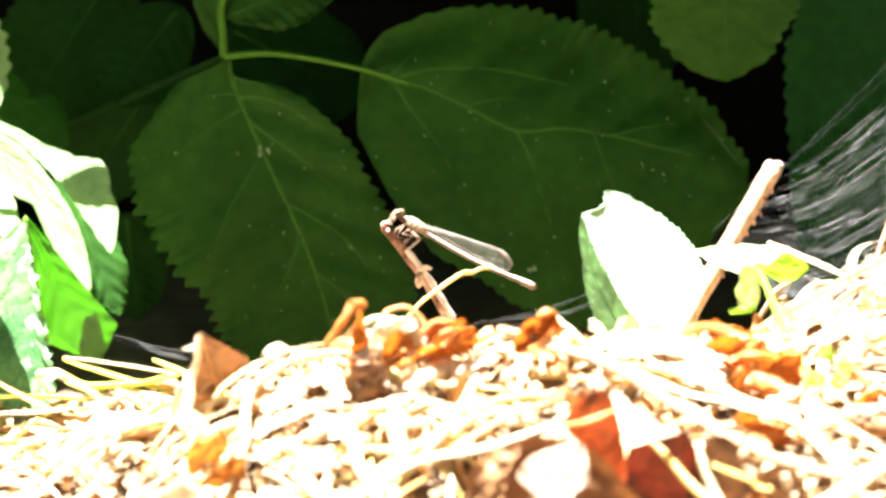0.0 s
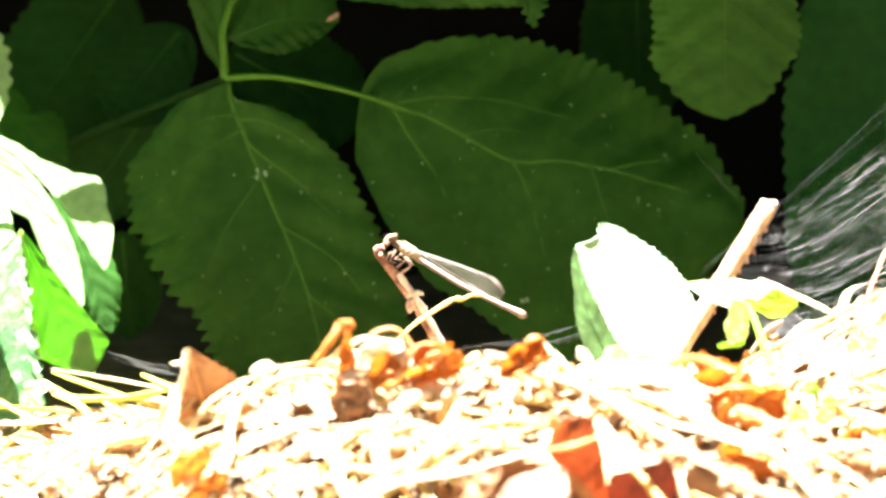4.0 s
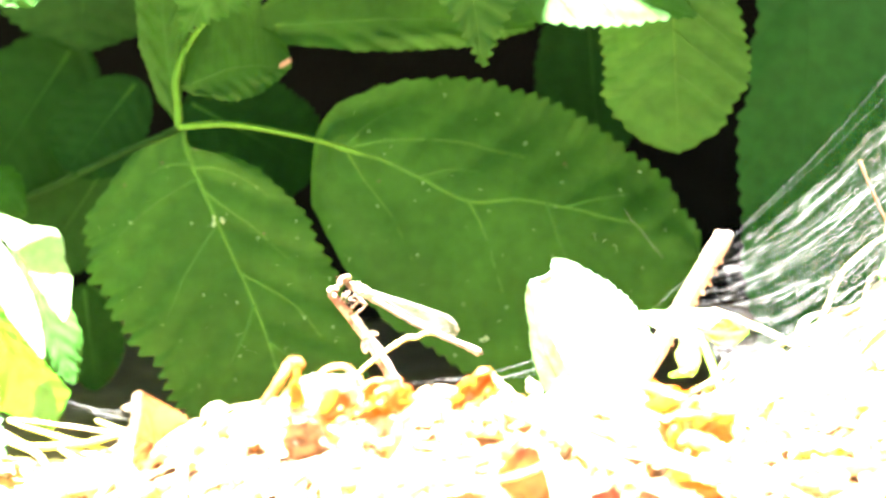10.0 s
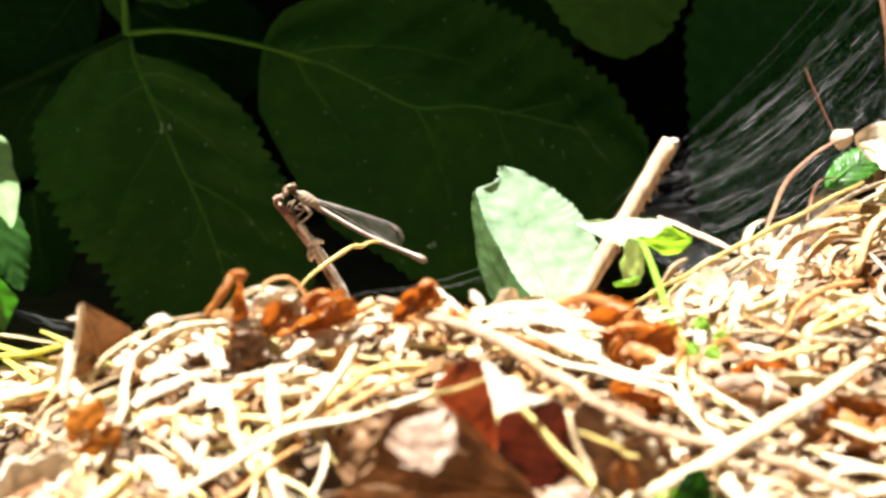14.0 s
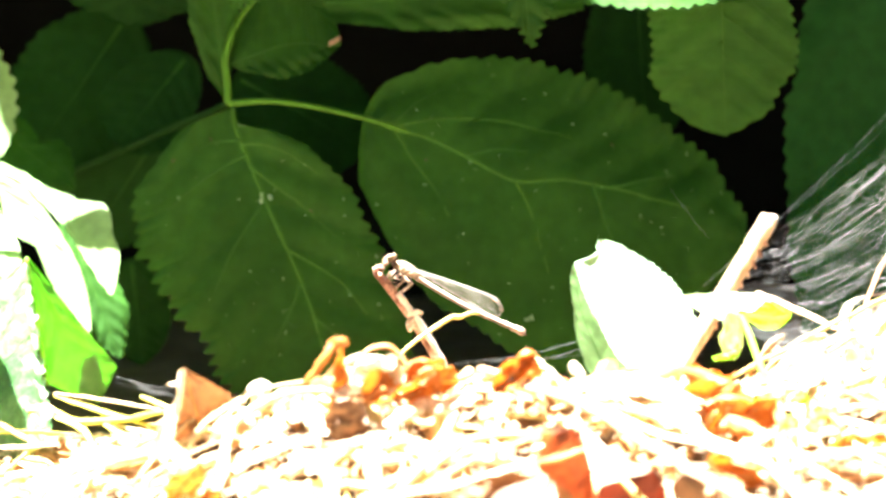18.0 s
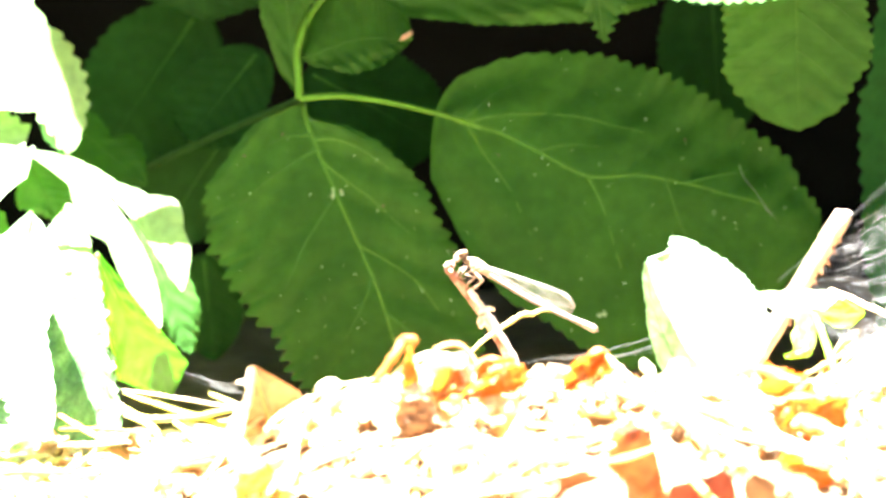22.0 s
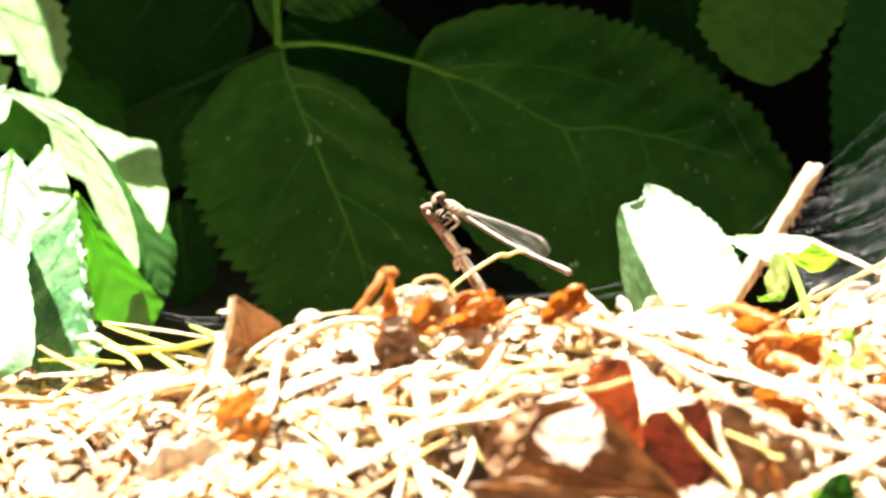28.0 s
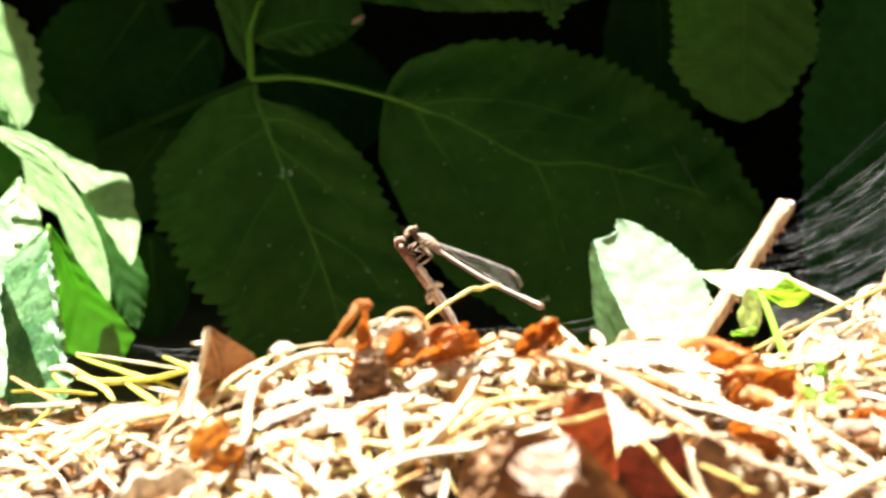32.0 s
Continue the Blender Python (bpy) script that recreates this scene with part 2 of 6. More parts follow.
BODY_SIDE = mat("insect_grey_brown", [(0.13, 0.09, 0.06), (0.24, 0.175, 0.12)], 0.5, 900, 0.3, spec=0.3)
WING_VEIN = mat("wing_vein", [(0.140, 0.126, 0.105), (0.238, 0.217, 0.189)], 0.5, 900, 0.1, spec=0.3)
BODY_OLIVE = mat("insect_olive_tan", [(0.203, 0.165, 0.098), (0.300, 0.247, 0.158)], 0.5, 900, 0.3, spec=0.25)
BODY_DARK = mat("insect_bronze", [(0.03, 0.018, 0.011), (0.10, 0.06, 0.034)], 0.45, 900, 0.3, spec=0.3)
BODY_PALE = mat("insect_pale", [(0.300, 0.232, 0.158), (0.390, 0.315, 0.225)], 0.45, 900, 0.2, spec=0.4)
EYE = mat("insect_eye", [(0.07, 0.04, 0.02), (0.22, 0.15, 0.08)], 0.35, 700, 0.1, spec=0.4)
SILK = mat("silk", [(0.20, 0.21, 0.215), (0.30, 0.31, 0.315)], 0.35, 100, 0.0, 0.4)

# Much paler copy of the silk: sun glints put into the colour.
SILK_GLINT = mat("glint_silk", [(0.72, 0.74, 0.74), (0.82, 0.83, 0.83)], 0.3, 100, 0.0, 0.3, spec=0.5)


def wing_material():
    m = bpy.data.materials.new("wing_membrane")
    m.use_nodes = True
    n, l = m.node_tree.nodes, m.node_tree.links
    p = n["Principled BSDF"]
    p.inputs["Base Color"].default_value = (0.60, 0.61, 0.60, 1)
    p.inputs["Roughness"].default_value = 0.25
    tr = n.new("ShaderNodeBsdfTransparent")
    tx = n.new("ShaderNodeTexNoise")
    tx.inputs["Scale"].default_value = 700
    mr = n.new("ShaderNodeMapRange")
    mr.inputs[3].default_value, mr.inputs[4].default_value = 0.001, 0.010
    l.new(tx.outputs[0], mr.inputs[0])
    ms = n.new("ShaderNodeMixShader")
    l.new(mr.outputs[0], ms.inputs[0])
    l.new(tr.outputs[0], ms.inputs[1])
    l.new(p.outputs[0], ms.inputs[2])
    l.new(ms.outputs[0], n["Material Output"].inputs[0])
    return m


WING = wing_material()

# ---- geometry helpers; plan in millimetres ----
MM = 0.001


class Geo:
    def __init__(self):
        self.v, self.f = [], []

    def tube(self, path, radii, sides=6, flat=1.0, up=(0, 0, 1)):
        path = [Vector(p) for p in path]
        n, b = len(path), len(self.v)
        side = None
        for i, p in enumerate(path):
            d = (path[min(i + 1, n - 1)] - path[max(i - 1, 0)]).normalized()
            if side is None:
                side = d.cross(Vector(up))
                if side.length < 1e-3:
                    side = d.cross(Vector((0, 1, 0)))
            side = (side - d * side.dot(d)).normalized()
            nor = side.cross(d)
            r = radii[i] if isinstance(radii, (list, tuple)) else radii
            for k in range(sides):
                a = 2 * math.pi * k / sides
                self.v.append(p + side * math.cos(a) * r + nor * math.sin(a) * r * flat)
        for i in range(n - 1):
            for k in range(sides):
                k2 = (k + 1) % sides
                self.f.append((b + i * sides + k, b + i * sides + k2, b + (i + 1) * sides + k2, b + (i + 1) * sides + k))
        self.f.append(tuple(b + k for k in range(sides))[::-1])
        self.f.append(tuple(b + (n - 1) * sides + k for k in range(sides)))
        return self

    def blob(self, c, axes, seg=10, rings=7, lump=0.0):
        """An ellipsoid; axes: three half-axis vectors."""
        b, c = len(self.v), Vector(c)
        ax = [Vector(a) for a in axes]
        for i in range(rings + 1):
            th = math.pi * i / rings
            for k in range(seg):
                ph = 2 * math.pi * k / seg
                w = Vector((math.sin(th) * math.cos(ph), math.sin(th) * math.sin(ph), math.cos(th)))
                s = 1 + lump * noise.noise(w * 1.7 + c * 0.31)
                self.v.append(c + (ax[0] * w.x + ax[1] * w.y + ax[2] * w.z) * s)
        for i in range(rings):
            for k in range(seg):
                k2 = (k + 1) % seg
                self.f.append((b + i * seg + k, b + i * seg + k2, b + (i + 1) * seg + k2, b + (i + 1) * seg + k))
        return self

    def grid(self, fn, nu, nv):
        b = len(self.v)
        for i in range(nu + 1):
            for j in range(nv + 1):
                self.v.append(fn(i / nu, j / nv * 2 - 1))
        for i in range(nu):
            for j in range(nv):
                a = b + i * (nv + 1) + j
                self.f.append((a, a + 1, a + nv + 2, a + nv + 1))
        return self

    def mesh(self, name, material, origin=(0, 0, 0), smooth=True):
        me = bpy.data.meshes.new(name)
        o = Vector(origin)
        me.from_pydata([tuple((Vector(p) - o) * MM) for p in self.v], [], self.f)
        if smooth:
            me.polygons.foreach_set("use_smooth", [True] * len(me.polygons))
        me.materials.append(material)
        return me


def thing(name, origin, label, category, group="", kind=""):
    ob = new(name)
    ob.empty_display_size = 0.01
    ob.location = Vector(origin) * MM
    return tagged(ob, label, category, group, kind)


def whole(name, geo, material, label, category, group="", kind="", origin=None, smooth=True):
    """A thing that is one mesh."""
    o = Vector(origin) if origin is not None else sum((Vector(p) for p in geo.v), Vector()) / len(geo.v)
    ob = new(name, geo.mesh(name, material, o, smooth))
    ob.location = o * MM
    return tagged(ob, label, category, group, kind)


def part(name, geo, material, parent, label="", smooth=True):
    """One mesh under a thing or a part; its points are given in the plan."""
    up = parent
    o = Vector()
    while up:
        o = o + up.location / MM
        up = up.parent
    ob = new(name, geo.mesh(name, material, o, smooth))
    ob.parent = parent
    if label:
        ob["label"] = label
    return ob


def spline(pts, n=6):
    """A smooth line through the points, n steps a span."""
    p = [Vector(q) for q in pts]
    p = [p[0] * 2 - p[1]] + p + [p[-1] * 2 - p[-2]]
    out = []
    for i in range(1, len(p) - 2):
        for k in range(n):
            t = k / n
            out.append(0.5 * ((2 * p[i]) + (p[i + 1] - p[i - 1]) * t + (2 * p[i - 1] - 5 * p[i] + 4 * p[i + 1] - p[i + 2]) * t * t
                              + (3 * p[i] - p[i - 1] - 3 * p[i + 1] + p[i + 2]) * t ** 3))
    out.append(p[-2])
    return out


def wobble(pts, amp, seed):
    return [p + Vector(noise.noise_vector(p * 0.11 + Vector((seed * 7.3, 0, 0)))) * amp for p in pts]


def step(a, b, x):
    t = max(0.0, min(1.0, (x - a) / (b - a)))
    return t * t * (3 - 2 * t)


# ---- ground: one sheet, a heap of litter before the plants ----
def height(x, y):
    front = 0.36 * max(0.0, -102 - y)
    back = 0.34 * max(0.0, y + 98)
    z = 60 - front - back
    z += 10 * step(55, 140, x) * step(-110, -10, y) - 19 * step(-22, -72, x) * step(20, -100, y) - 4 * step(2, -20, x) * step(-60, -100, y)
    low = 22 + 46 * max(0.0, min(1.2, (x - 58) / 92)) * step(-90, 5, y) * step(150, 70, y)
    z = max(z, low) if y > -100 else max(z, -40)
    z -= 11 * step(-6, 16, x) * step(76, 58, x) * step(-146, -160, y)
    z += 3.0 * noise.noise(Vector((x * 0.03, y * 0.03, 0))) + 1.6 * noise.noise(Vector((x * 0.09, y * 0.09, 4)))
    return z * (1 - step(260, 1200, math.hypot(x, y)))


def ground():
    g = Geo()
    xs = [-40000, -8000, -2000, -700, -400] + list(range(-260, 281, 9)) + [400, 700, 2000, 8000, 40000]
    ys = [-40000, -8000, -2000, -900, -500] + list(range(-330, 331, 9)) + [450, 700, 2000, 8000, 40000]
    for y in ys:
        for x in xs:
            g.v.append((x, y, height(x, y) - 3))
    w = len(xs)
    for j in range(len(ys) - 1):
        for i in range(w - 1):
            g.f.append((j * w + i, j * w + i + 1, (j + 1) * w + i + 1, (j + 1) * w + i))
    whole("ground", g, SOIL, "brown crumbly garden soil under dry leaf litter", "ground", kind="structure", origin=(0, 0, 0))


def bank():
    """An added bank behind the plants; its near-black colour stands for deep shade."""
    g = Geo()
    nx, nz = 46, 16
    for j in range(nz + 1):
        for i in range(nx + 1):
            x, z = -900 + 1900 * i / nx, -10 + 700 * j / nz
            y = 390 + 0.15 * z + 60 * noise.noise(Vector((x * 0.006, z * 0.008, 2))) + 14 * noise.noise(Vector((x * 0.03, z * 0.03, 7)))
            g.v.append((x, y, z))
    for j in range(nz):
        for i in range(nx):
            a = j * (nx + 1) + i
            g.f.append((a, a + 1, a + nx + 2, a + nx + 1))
    whole("backdrop", g, SHADE_BANK, "added bank coloured near-black for the shade behind the plants", "backdrop", kind="structure", origin=(0, 390, 0))


ground()
bank()


# ---- leaves ----
class Leaf:
    """A toothed leaf from base to tip; normal: the way its upper face looks. Side +1 is normal x axis."""

    def __init__(self, base, tip, normal, width, teeth=22, tooth=0.05, arch=0.0, cup=0.0, quilt=0.4, asym=0.0, shape=(0.55, 0.8), curve=0.0, ripple=0.6, seed=1, fold=0.0, cord=0.06, ragged=0.05, crumple=0.0, sides=None, even=(1, 1)):
        self.sides, self.even = sides, even
        self.base, self.tip = Vector(base), Vector(tip)
        ax = self.tip - self.base
        self.len = ax.length
        self.x = ax.normalized()
        nn = Vector(normal)
        self.n = (nn - self.x * nn.dot(self.x)).normalized()
        self.y = self.n.cross(self.x)
        self.w, self.teeth, self.tooth, self.arch, self.cup, self.quilt = width / 2, teeth, tooth, arch, cup, quilt
        self.asym, self.a, self.b, self.curve, self.ripple, self.seed, self.fold, self.cord, self.ragged, self.crumple = asym, shape[0], shape[1], curve, ripple, seed, fold, cord, ragged, crumple
        pk = self.a / (self.a + self.b)
        self.peak = pk ** self.a * (1 - pk) ** self.b

    def half(self, u, s=1):
        u = min(max(u, 0.0), 1.0)
        if self.sides:
            knots = self.sides[0 if s > 0 else 1]
            for (u0, h0), (u1, h1) in zip(knots, knots[1:]):
                if u <= u1:
                    q = (u - u0) / (u1 - u0)
                    return h0 + (h1 - h0) * q
        return self.w * u ** self.a * (1 - u) ** self.b / self.peak

    def at(self, u, v, lift=0.0):
        s = 1 if v > 0 else -1
        h = self.half(u, s) * (1 + s * self.asym)
        h *= 1 + self.ragged * (noise.noise(Vector((u * 4.5, s * 5.0, self.seed * 1.3))) + 0.7 * noise.noise(Vector((u * 13, s * 7.0, self.seed * 2.1))))
        ph = (u * self.teeth + 0.37 * math.sin(u * 9 + self.seed) + (0.5 if s > 0 else 0)) % 1.0
        size = 0.6 + 0.8 * noise.noise(Vector((math.floor(u * self.teeth) * 0.7, s * 3.0, self.seed))) ** 2 + 0.4
        size *= 0.35 + 0.65 * step(0.05, 0.4, u)
        saw = (math.sin(ph / 0.7 * math.pi / 2) ** 1.3 if ph < 0.7 else 0.5 + 0.5 * math.cos((ph - 0.7) / 0.3 * math.pi)) - 0.5
        h += self.w * self.tooth * self.even[0 if s > 0 else 1] * saw * size * max(0, (abs(v) - 0.6) / 0.4) * (1 if 0.03 < u < 0.995 else 0)
        d = abs(v)
        uu = u + 0.24 * d * (1 - u) * u - self.cord * d * (1 - u) ** 5
        p = self.base + self.x * (self.len * uu)
        p = p + self.y * (v * h * math.cos(self.fold * d) + self.curve * self.len * math.sin(math.pi * u))
        z = self.arch * self.len * 4 * u * (1 - u) - self.cup * h * d ** 1.6 + h * d * math.sin(self.fold)
        k = u * 7.5 - 1.9 * d * self.half(u, s) / max(1e-6, self.w) * 0.9
        z += self.quilt * (abs(math.sin(math.pi * k)) - 0.6) * min(1, d * 3) * min(1, 8 * u * (1 - u))
        z += -0.25 * self.quilt * math.exp(-(d * h / 1.2) ** 2)
        z += self.ripple * 1.8 * noise.noise(Vector((u * 3.1, v * 2.2, self.seed * 3.7))) * (0.3 + d)
        if self.crumple:
            z += self.crumple * (noise.noise(Vector((u * 6, v * 3.5, self.seed * 5.1))) + 0.5 * noise.noise(Vector((u * 14, v * 8, self.seed * 2.9))))
        return p + self.n * (z + lift)

    def blade(self, nv=12, per=6):
        return Geo().grid(self.at, self.teeth * per, nv)

    def midrib(self, r, side=1):
        us = [i / 24 for i in range(24)]
        return Geo().tube([self.at(u, 0, side * r * 0.3) for u in us], [r * (0.1 + 1.25 * (1 - u) ** 2.6) for u in us], 6, 0.6, self.n)

    def vein(self, knots, r0, r1):
        """A vein through (along, across) places on the blade, tapering."""
        path = spline([(a, b, 0) for a, b in knots], 6)
        n = len(path)
        return Geo().tube([self.at(min(1, max(0.001, p[0])), p[1], 0.02) for p in path], [r0 + (r1 - r0) * (i / (n - 1)) ** 0.7 for i in range(n)], 8, 0.3, self.n)

    def lateral(self, k, s, r, side=1):
        pts = []
        for i in range(9):
            d = i / 8 * 0.9
            u = 0.0
            u0 = (k + 1.9 * 0.9 * 0.0) / 7.5
            for it in range(4):
                u = (k + 1.9 * d * self.half(u0, s) / self.w * 0.9) / 7.5
                u0 = u
            if u > 0.985:
                break
            pts.append(self.at(u, s * max(d, 0.004), side * 0.22))
        if len(pts) < 3:
            return None
        return Geo().tube(pts, [r * (1 - 0.88 * i / len(pts)) for i in range(len(pts))], 5, 0.5, self.n)


def leaf_part(parent, leaf, material, rib=0.6, veins=True, side=1, vein_mat=None, label="", name="leaf_blade"):
    b = part(name, leaf.blade(), material, parent, label)
    vein_mat = vein_mat or (material if material in (LEAF_GREY, LEAF_SUNLIT, SPROUT, SPROUT_PALE) else VEIN)
    part("midrib", leaf.midrib(rib, side), vein_mat, b, "raised midrib")
    if veins:
        for k in (0.22, 1.05, 2.1, 3.3, 4.6):
            for s in (-1, 1):
                g = leaf.lateral(k + 0.2 * s, s, rib * (0.62 - 0.07 * k), side)
                if g:
                    part("side_vein", g, VEIN_DIM if vein_mat is VEIN else vein_mat, b)
    return b


def stalk_part(parent, pts, r0, r1, material=None, name="stalk"):
    path = spline(pts, 8)
    n = len(path)
    return part(name, Geo().tube(path, [r0 + (r1 - r0) * i / (n - 1) for i in range(n)], 8), material or STALK, parent)


def leaf_thing(leaf, material, label, group="", stalk=None, rib=0.5, veins=True, vein_mat=None, side=1):
    return lone_leaf("plant_leaf", leaf.base, leaf, material, label, stalk, rib, veins, side, group, vein_mat)


def lone_leaf(name, base, leaf, material, label, stalk=None, rib=0.6, veins=True, side=1, group="", vein_mat=None):
    t = thing(name, base, label, "leaf", group)
    leaf_part(t, leaf, material, rib, veins, side, vein_mat)
    if stalk:
        stalk_part(t, stalk, 0.7, 1.0)
    return t




def sky_shade_dome():
    """An unseen dome of leaf shapes, added to dim the sky, open towards the sun."""
    rng = random.Random(21)
    g = Geo()
    for i in range(22000):
        a, z = rng.uniform(0, 2 * math.pi), rng.uniform(0.0, 1.0)
        r = math.sqrt(1 - z * z)
        w = Vector((r * math.cos(a), r * math.sin(a), z))
        if w.angle(SUN_WAY) < 0.26:
            continue
        c = w * rng.uniform(3600, 4800) + Vector((0, 0, 250))
        x = Vector((rng.uniform(-1, 1), rng.uniform(-1, 1), rng.uniform(-0.6, 0.6))).normalized()
        y = x.cross(w + Vector((rng.uniform(-0.5, 0.5), rng.uniform(-0.5, 0.5), 0.3))).normalized()
        s = rng.uniform(70, 130)
        b = len(g.v)
        g.v += [c - x * s, c - x * s * 0.3 + y * s * 0.55, c + x * s * 0.5 + y * s * 0.4, c + x * s * 1.2, c + x * s * 0.5 - y * s * 0.4, c - x * s * 0.3 - y * s * 0.55]
        g.f.append((b, b + 1, b + 2, b + 3, b + 4, b + 5))
    whole("sky_shade_dome", g, LEAF_DIM, "unseen dome of dark green leaf shapes that dims the sky", "trees", kind="stuff", origin=(0, 0, 0), smooth=False)


sky_shade_dome()

BACK = "shaded leaves behind the heap"

# the large three-part leaf behind the insect
NODE = (-36.3, 100.0, 102.9)
compound = thing("compound_leaf", NODE, "large dark green toothed leaf of three leaflets, in shade", "leaf", BACK)
stalk_part(compound, [NODE, (-36.5, 101.0, 108.0), (-36.8, 102.0, 114.9), (-34.3, 104.0, 122.1), (-28.0, 108.0, 130.5)], 1.0, 0.7)
stalk_part(compound, [(-36.3, 100.0, 102.9), (-39.0, 106.0, 101.0), (-55.6, 130.0, 92.1), (-79.2, 160.0, 79.3), (-111.3, 190.0, 63.1)], 0.9, 1.1, LEAF_DIM, "main_stalk")
stalk_part(compound, [NODE, (-24.8, 99.0, 103.5), (-10.9, 98.0, 101.3), (3.0, 97.8, 97.7), (8.6, 97.5, 95.7)], 0.85, 0.4)
leaf_a = Leaf((2.5, 98.0, 97.7), (92.7, 104.0, 66.6), (-0.1, -1, 0.42), 71, 27, 0.042, 0.03, 0.12, 1.1, 0, curve=-0.055, ripple=1.4, seed=3, cord=0.06, ragged=0.03, even=(1.1, 0.6), sides=(
    ((0, 0), (0.005, 5.5), (0.02, 11), (0.075, 18.4), (0.14, 25), (0.21, 29.6), (0.32, 32.8), (0.47, 32.8), (0.6, 29.7), (0.82, 21.3), (0.89, 14), (0.97, 8), (1, 0)),
    ((0, 0), (0.01, 8), (0.026, 15.7), (0.084, 23.3), (0.15, 30.3), (0.24, 35.7), (0.34, 37.4), (0.45, 40), (0.63, 41), (0.8, 32), (0.91, 17), (1, 0))))
leaf_b = Leaf((-35.3, 100.0, 102.3), (-11.6, 86.0, 20.9), (-0.1, -1, 0.4), 66.2, teeth=28, tooth=0.055, arch=0.03, cup=0.1, quilt=1.2, ripple=1.4, seed=5, ragged=0.02, even=(0.7, 1.3), sides=(((0, 0.6), (0.033, 0), (0.052, 0.6), (0.06, 3), (0.089, 9.1), (0.143, 14.8), (0.212, 18.7), (0.293, 22.9), (0.364, 23.3), (0.434, 25), (0.505, 26.1), (0.574, 26.2), (0.658, 27.4), (0.751, 27.1), (0.842, 22.7), (0.931, 14.4), (1, 0.4)), ((0, 0.6), (0.005, 2.1), (0.015, 12.8), (0.044, 17.5), (0.089, 23.2), (0.127, 28.7), (0.168, 31), (0.222, 31.2), (0.287, 33.1), (0.333, 30.3), (0.386, 30.5), (0.434, 28), (0.48, 27.6), (0.521, 25.5), (0.559, 22.6), (0.625, 22.4), (0.69, 22.1), (0.816, 16.7), (1, 0.4))), cord=0.0, curve=0)
VEINS_A = (
    ((0.0, -0.1), (0.006, -0.02), (0.1, 0.08), (0.22, 0.06), (0.366, 0.03), (0.481, 0.17), (0.655, 0.26), (0.82, 0.3)),
    ((0.366, 0.03), (0.415, -0.11), (0.444, -0.23), (0.493, -0.45)),
    ((0.02, 0.03), (0.092, 0.24), (0.198, 0.39), (0.311, 0.46), (0.446, 0.5)),
    ((0.02, 0.03), (0.092, -0.18), (0.162, -0.28), (0.208, -0.38), (0.26, -0.52)),
    ((0.02, 0.05), (0.073, 0.47), (0.13, 0.67), (0.2, 0.77)),
    ((0.22, 0.06), (0.289, 0.21), (0.364, 0.28)),
    ((0.55, 0.22), (0.61, 0.0), (0.66, -0.2)),
    ((0.6, 0.24), (0.68, 0.45), (0.74, 0.6)))
VEINS_B = (
    ((0.007, -0.00), (0.062, -0.03), (0.199, 0.03), (0.296, 0.07), (0.464, 0.14), (0.592, 0.18), (0.704, 0.18), (0.823, 0.18)),
    ((0.183, 0.02), (0.246, 0.22), (0.323, 0.45), (0.411, 0.64)),
    ((0.117, -0.01), (0.126, 0.40), (0.170, 0.68), (0.225, 0.79)),
    ((0.438, 0.13), (0.495, 0.35), (0.560, 0.55), (0.653, 0.65)),
    ((0.290, 0.06), (0.337, -0.14), (0.401, -0.38), (0.469, -0.61)),
    ((0.145, -0.00), (0.158, -0.23), (0.181, -0.49), (0.211, -0.73)),
    ((0.100, -0.02), (0.081, -0.30), (0.086, -0.56)),
    ((0.536, 0.16), (0.612, 0.00), (0.678, -0.28)),
    ((0.644, 0.18), (0.711, 0.35), (0.788, 0.53)))
for lf, seed in ((leaf_a, 1), (leaf_b, 2)):
    b = part("leaf_blade", lf.blade(16, 8), LEAF, compound)
    for i, knots in enumerate(VEINS_A if seed == 1 else VEINS_B):
        part("midrib" if i == 0 else "side_vein", lf.vein(knots, 0.62 if i == 0 else 0.4, 0.24 if i == 0 else 0.14), VEIN if i < 4 else VEIN_DIM, b)
    for u, v in (((0.13, -0.12), (0.55, 0.6)) if seed == 1 else ((0.07, -0.35), (0.09, -0.75), (0.33, 0.5))):
        part("withered_spot", Geo().blob(lf.at(u, v, 0.1), [lf.x * 0.32, lf.y * 0.3, lf.n * 0.06], 7, 4, 0.5), BODY_DARK, b, "tiny dark withered spot")
    dots, rng = Geo(), random.Random(seed)
    for i in range(70):
        u, v, r = rng.uniform(0.04, 0.9), rng.uniform(-0.94, 0.94), rng.choice((0.08, 0.1, 0.13, 0.17, 0.24))
        dots.blob(lf.at(u, v, 0.1), [lf.x * r * 1.3, lf.y * r, lf.n * 0.08], 6, 4, 0.4)
    for u, v in (((0.46, -0.76), (0.47, -0.75)) if seed == 1 else ((0.28, 0.12), (0.29, 0.02), (0.27, 0.05))):
        dots.blob(lf.at(u, v, 0.1), [lf.x * 0.8, lf.y * 0.5, lf.n * 0.1], 7, 4, 0.9)
    part("dust_and_glint_specks", dots, LEAF_GREY, b, "pale dust specks")["kind"] = "stuff"
upper = dict(quilt=0.8, ripple=1.0, tooth=0.04, cord=0.05, ragged=0.04)
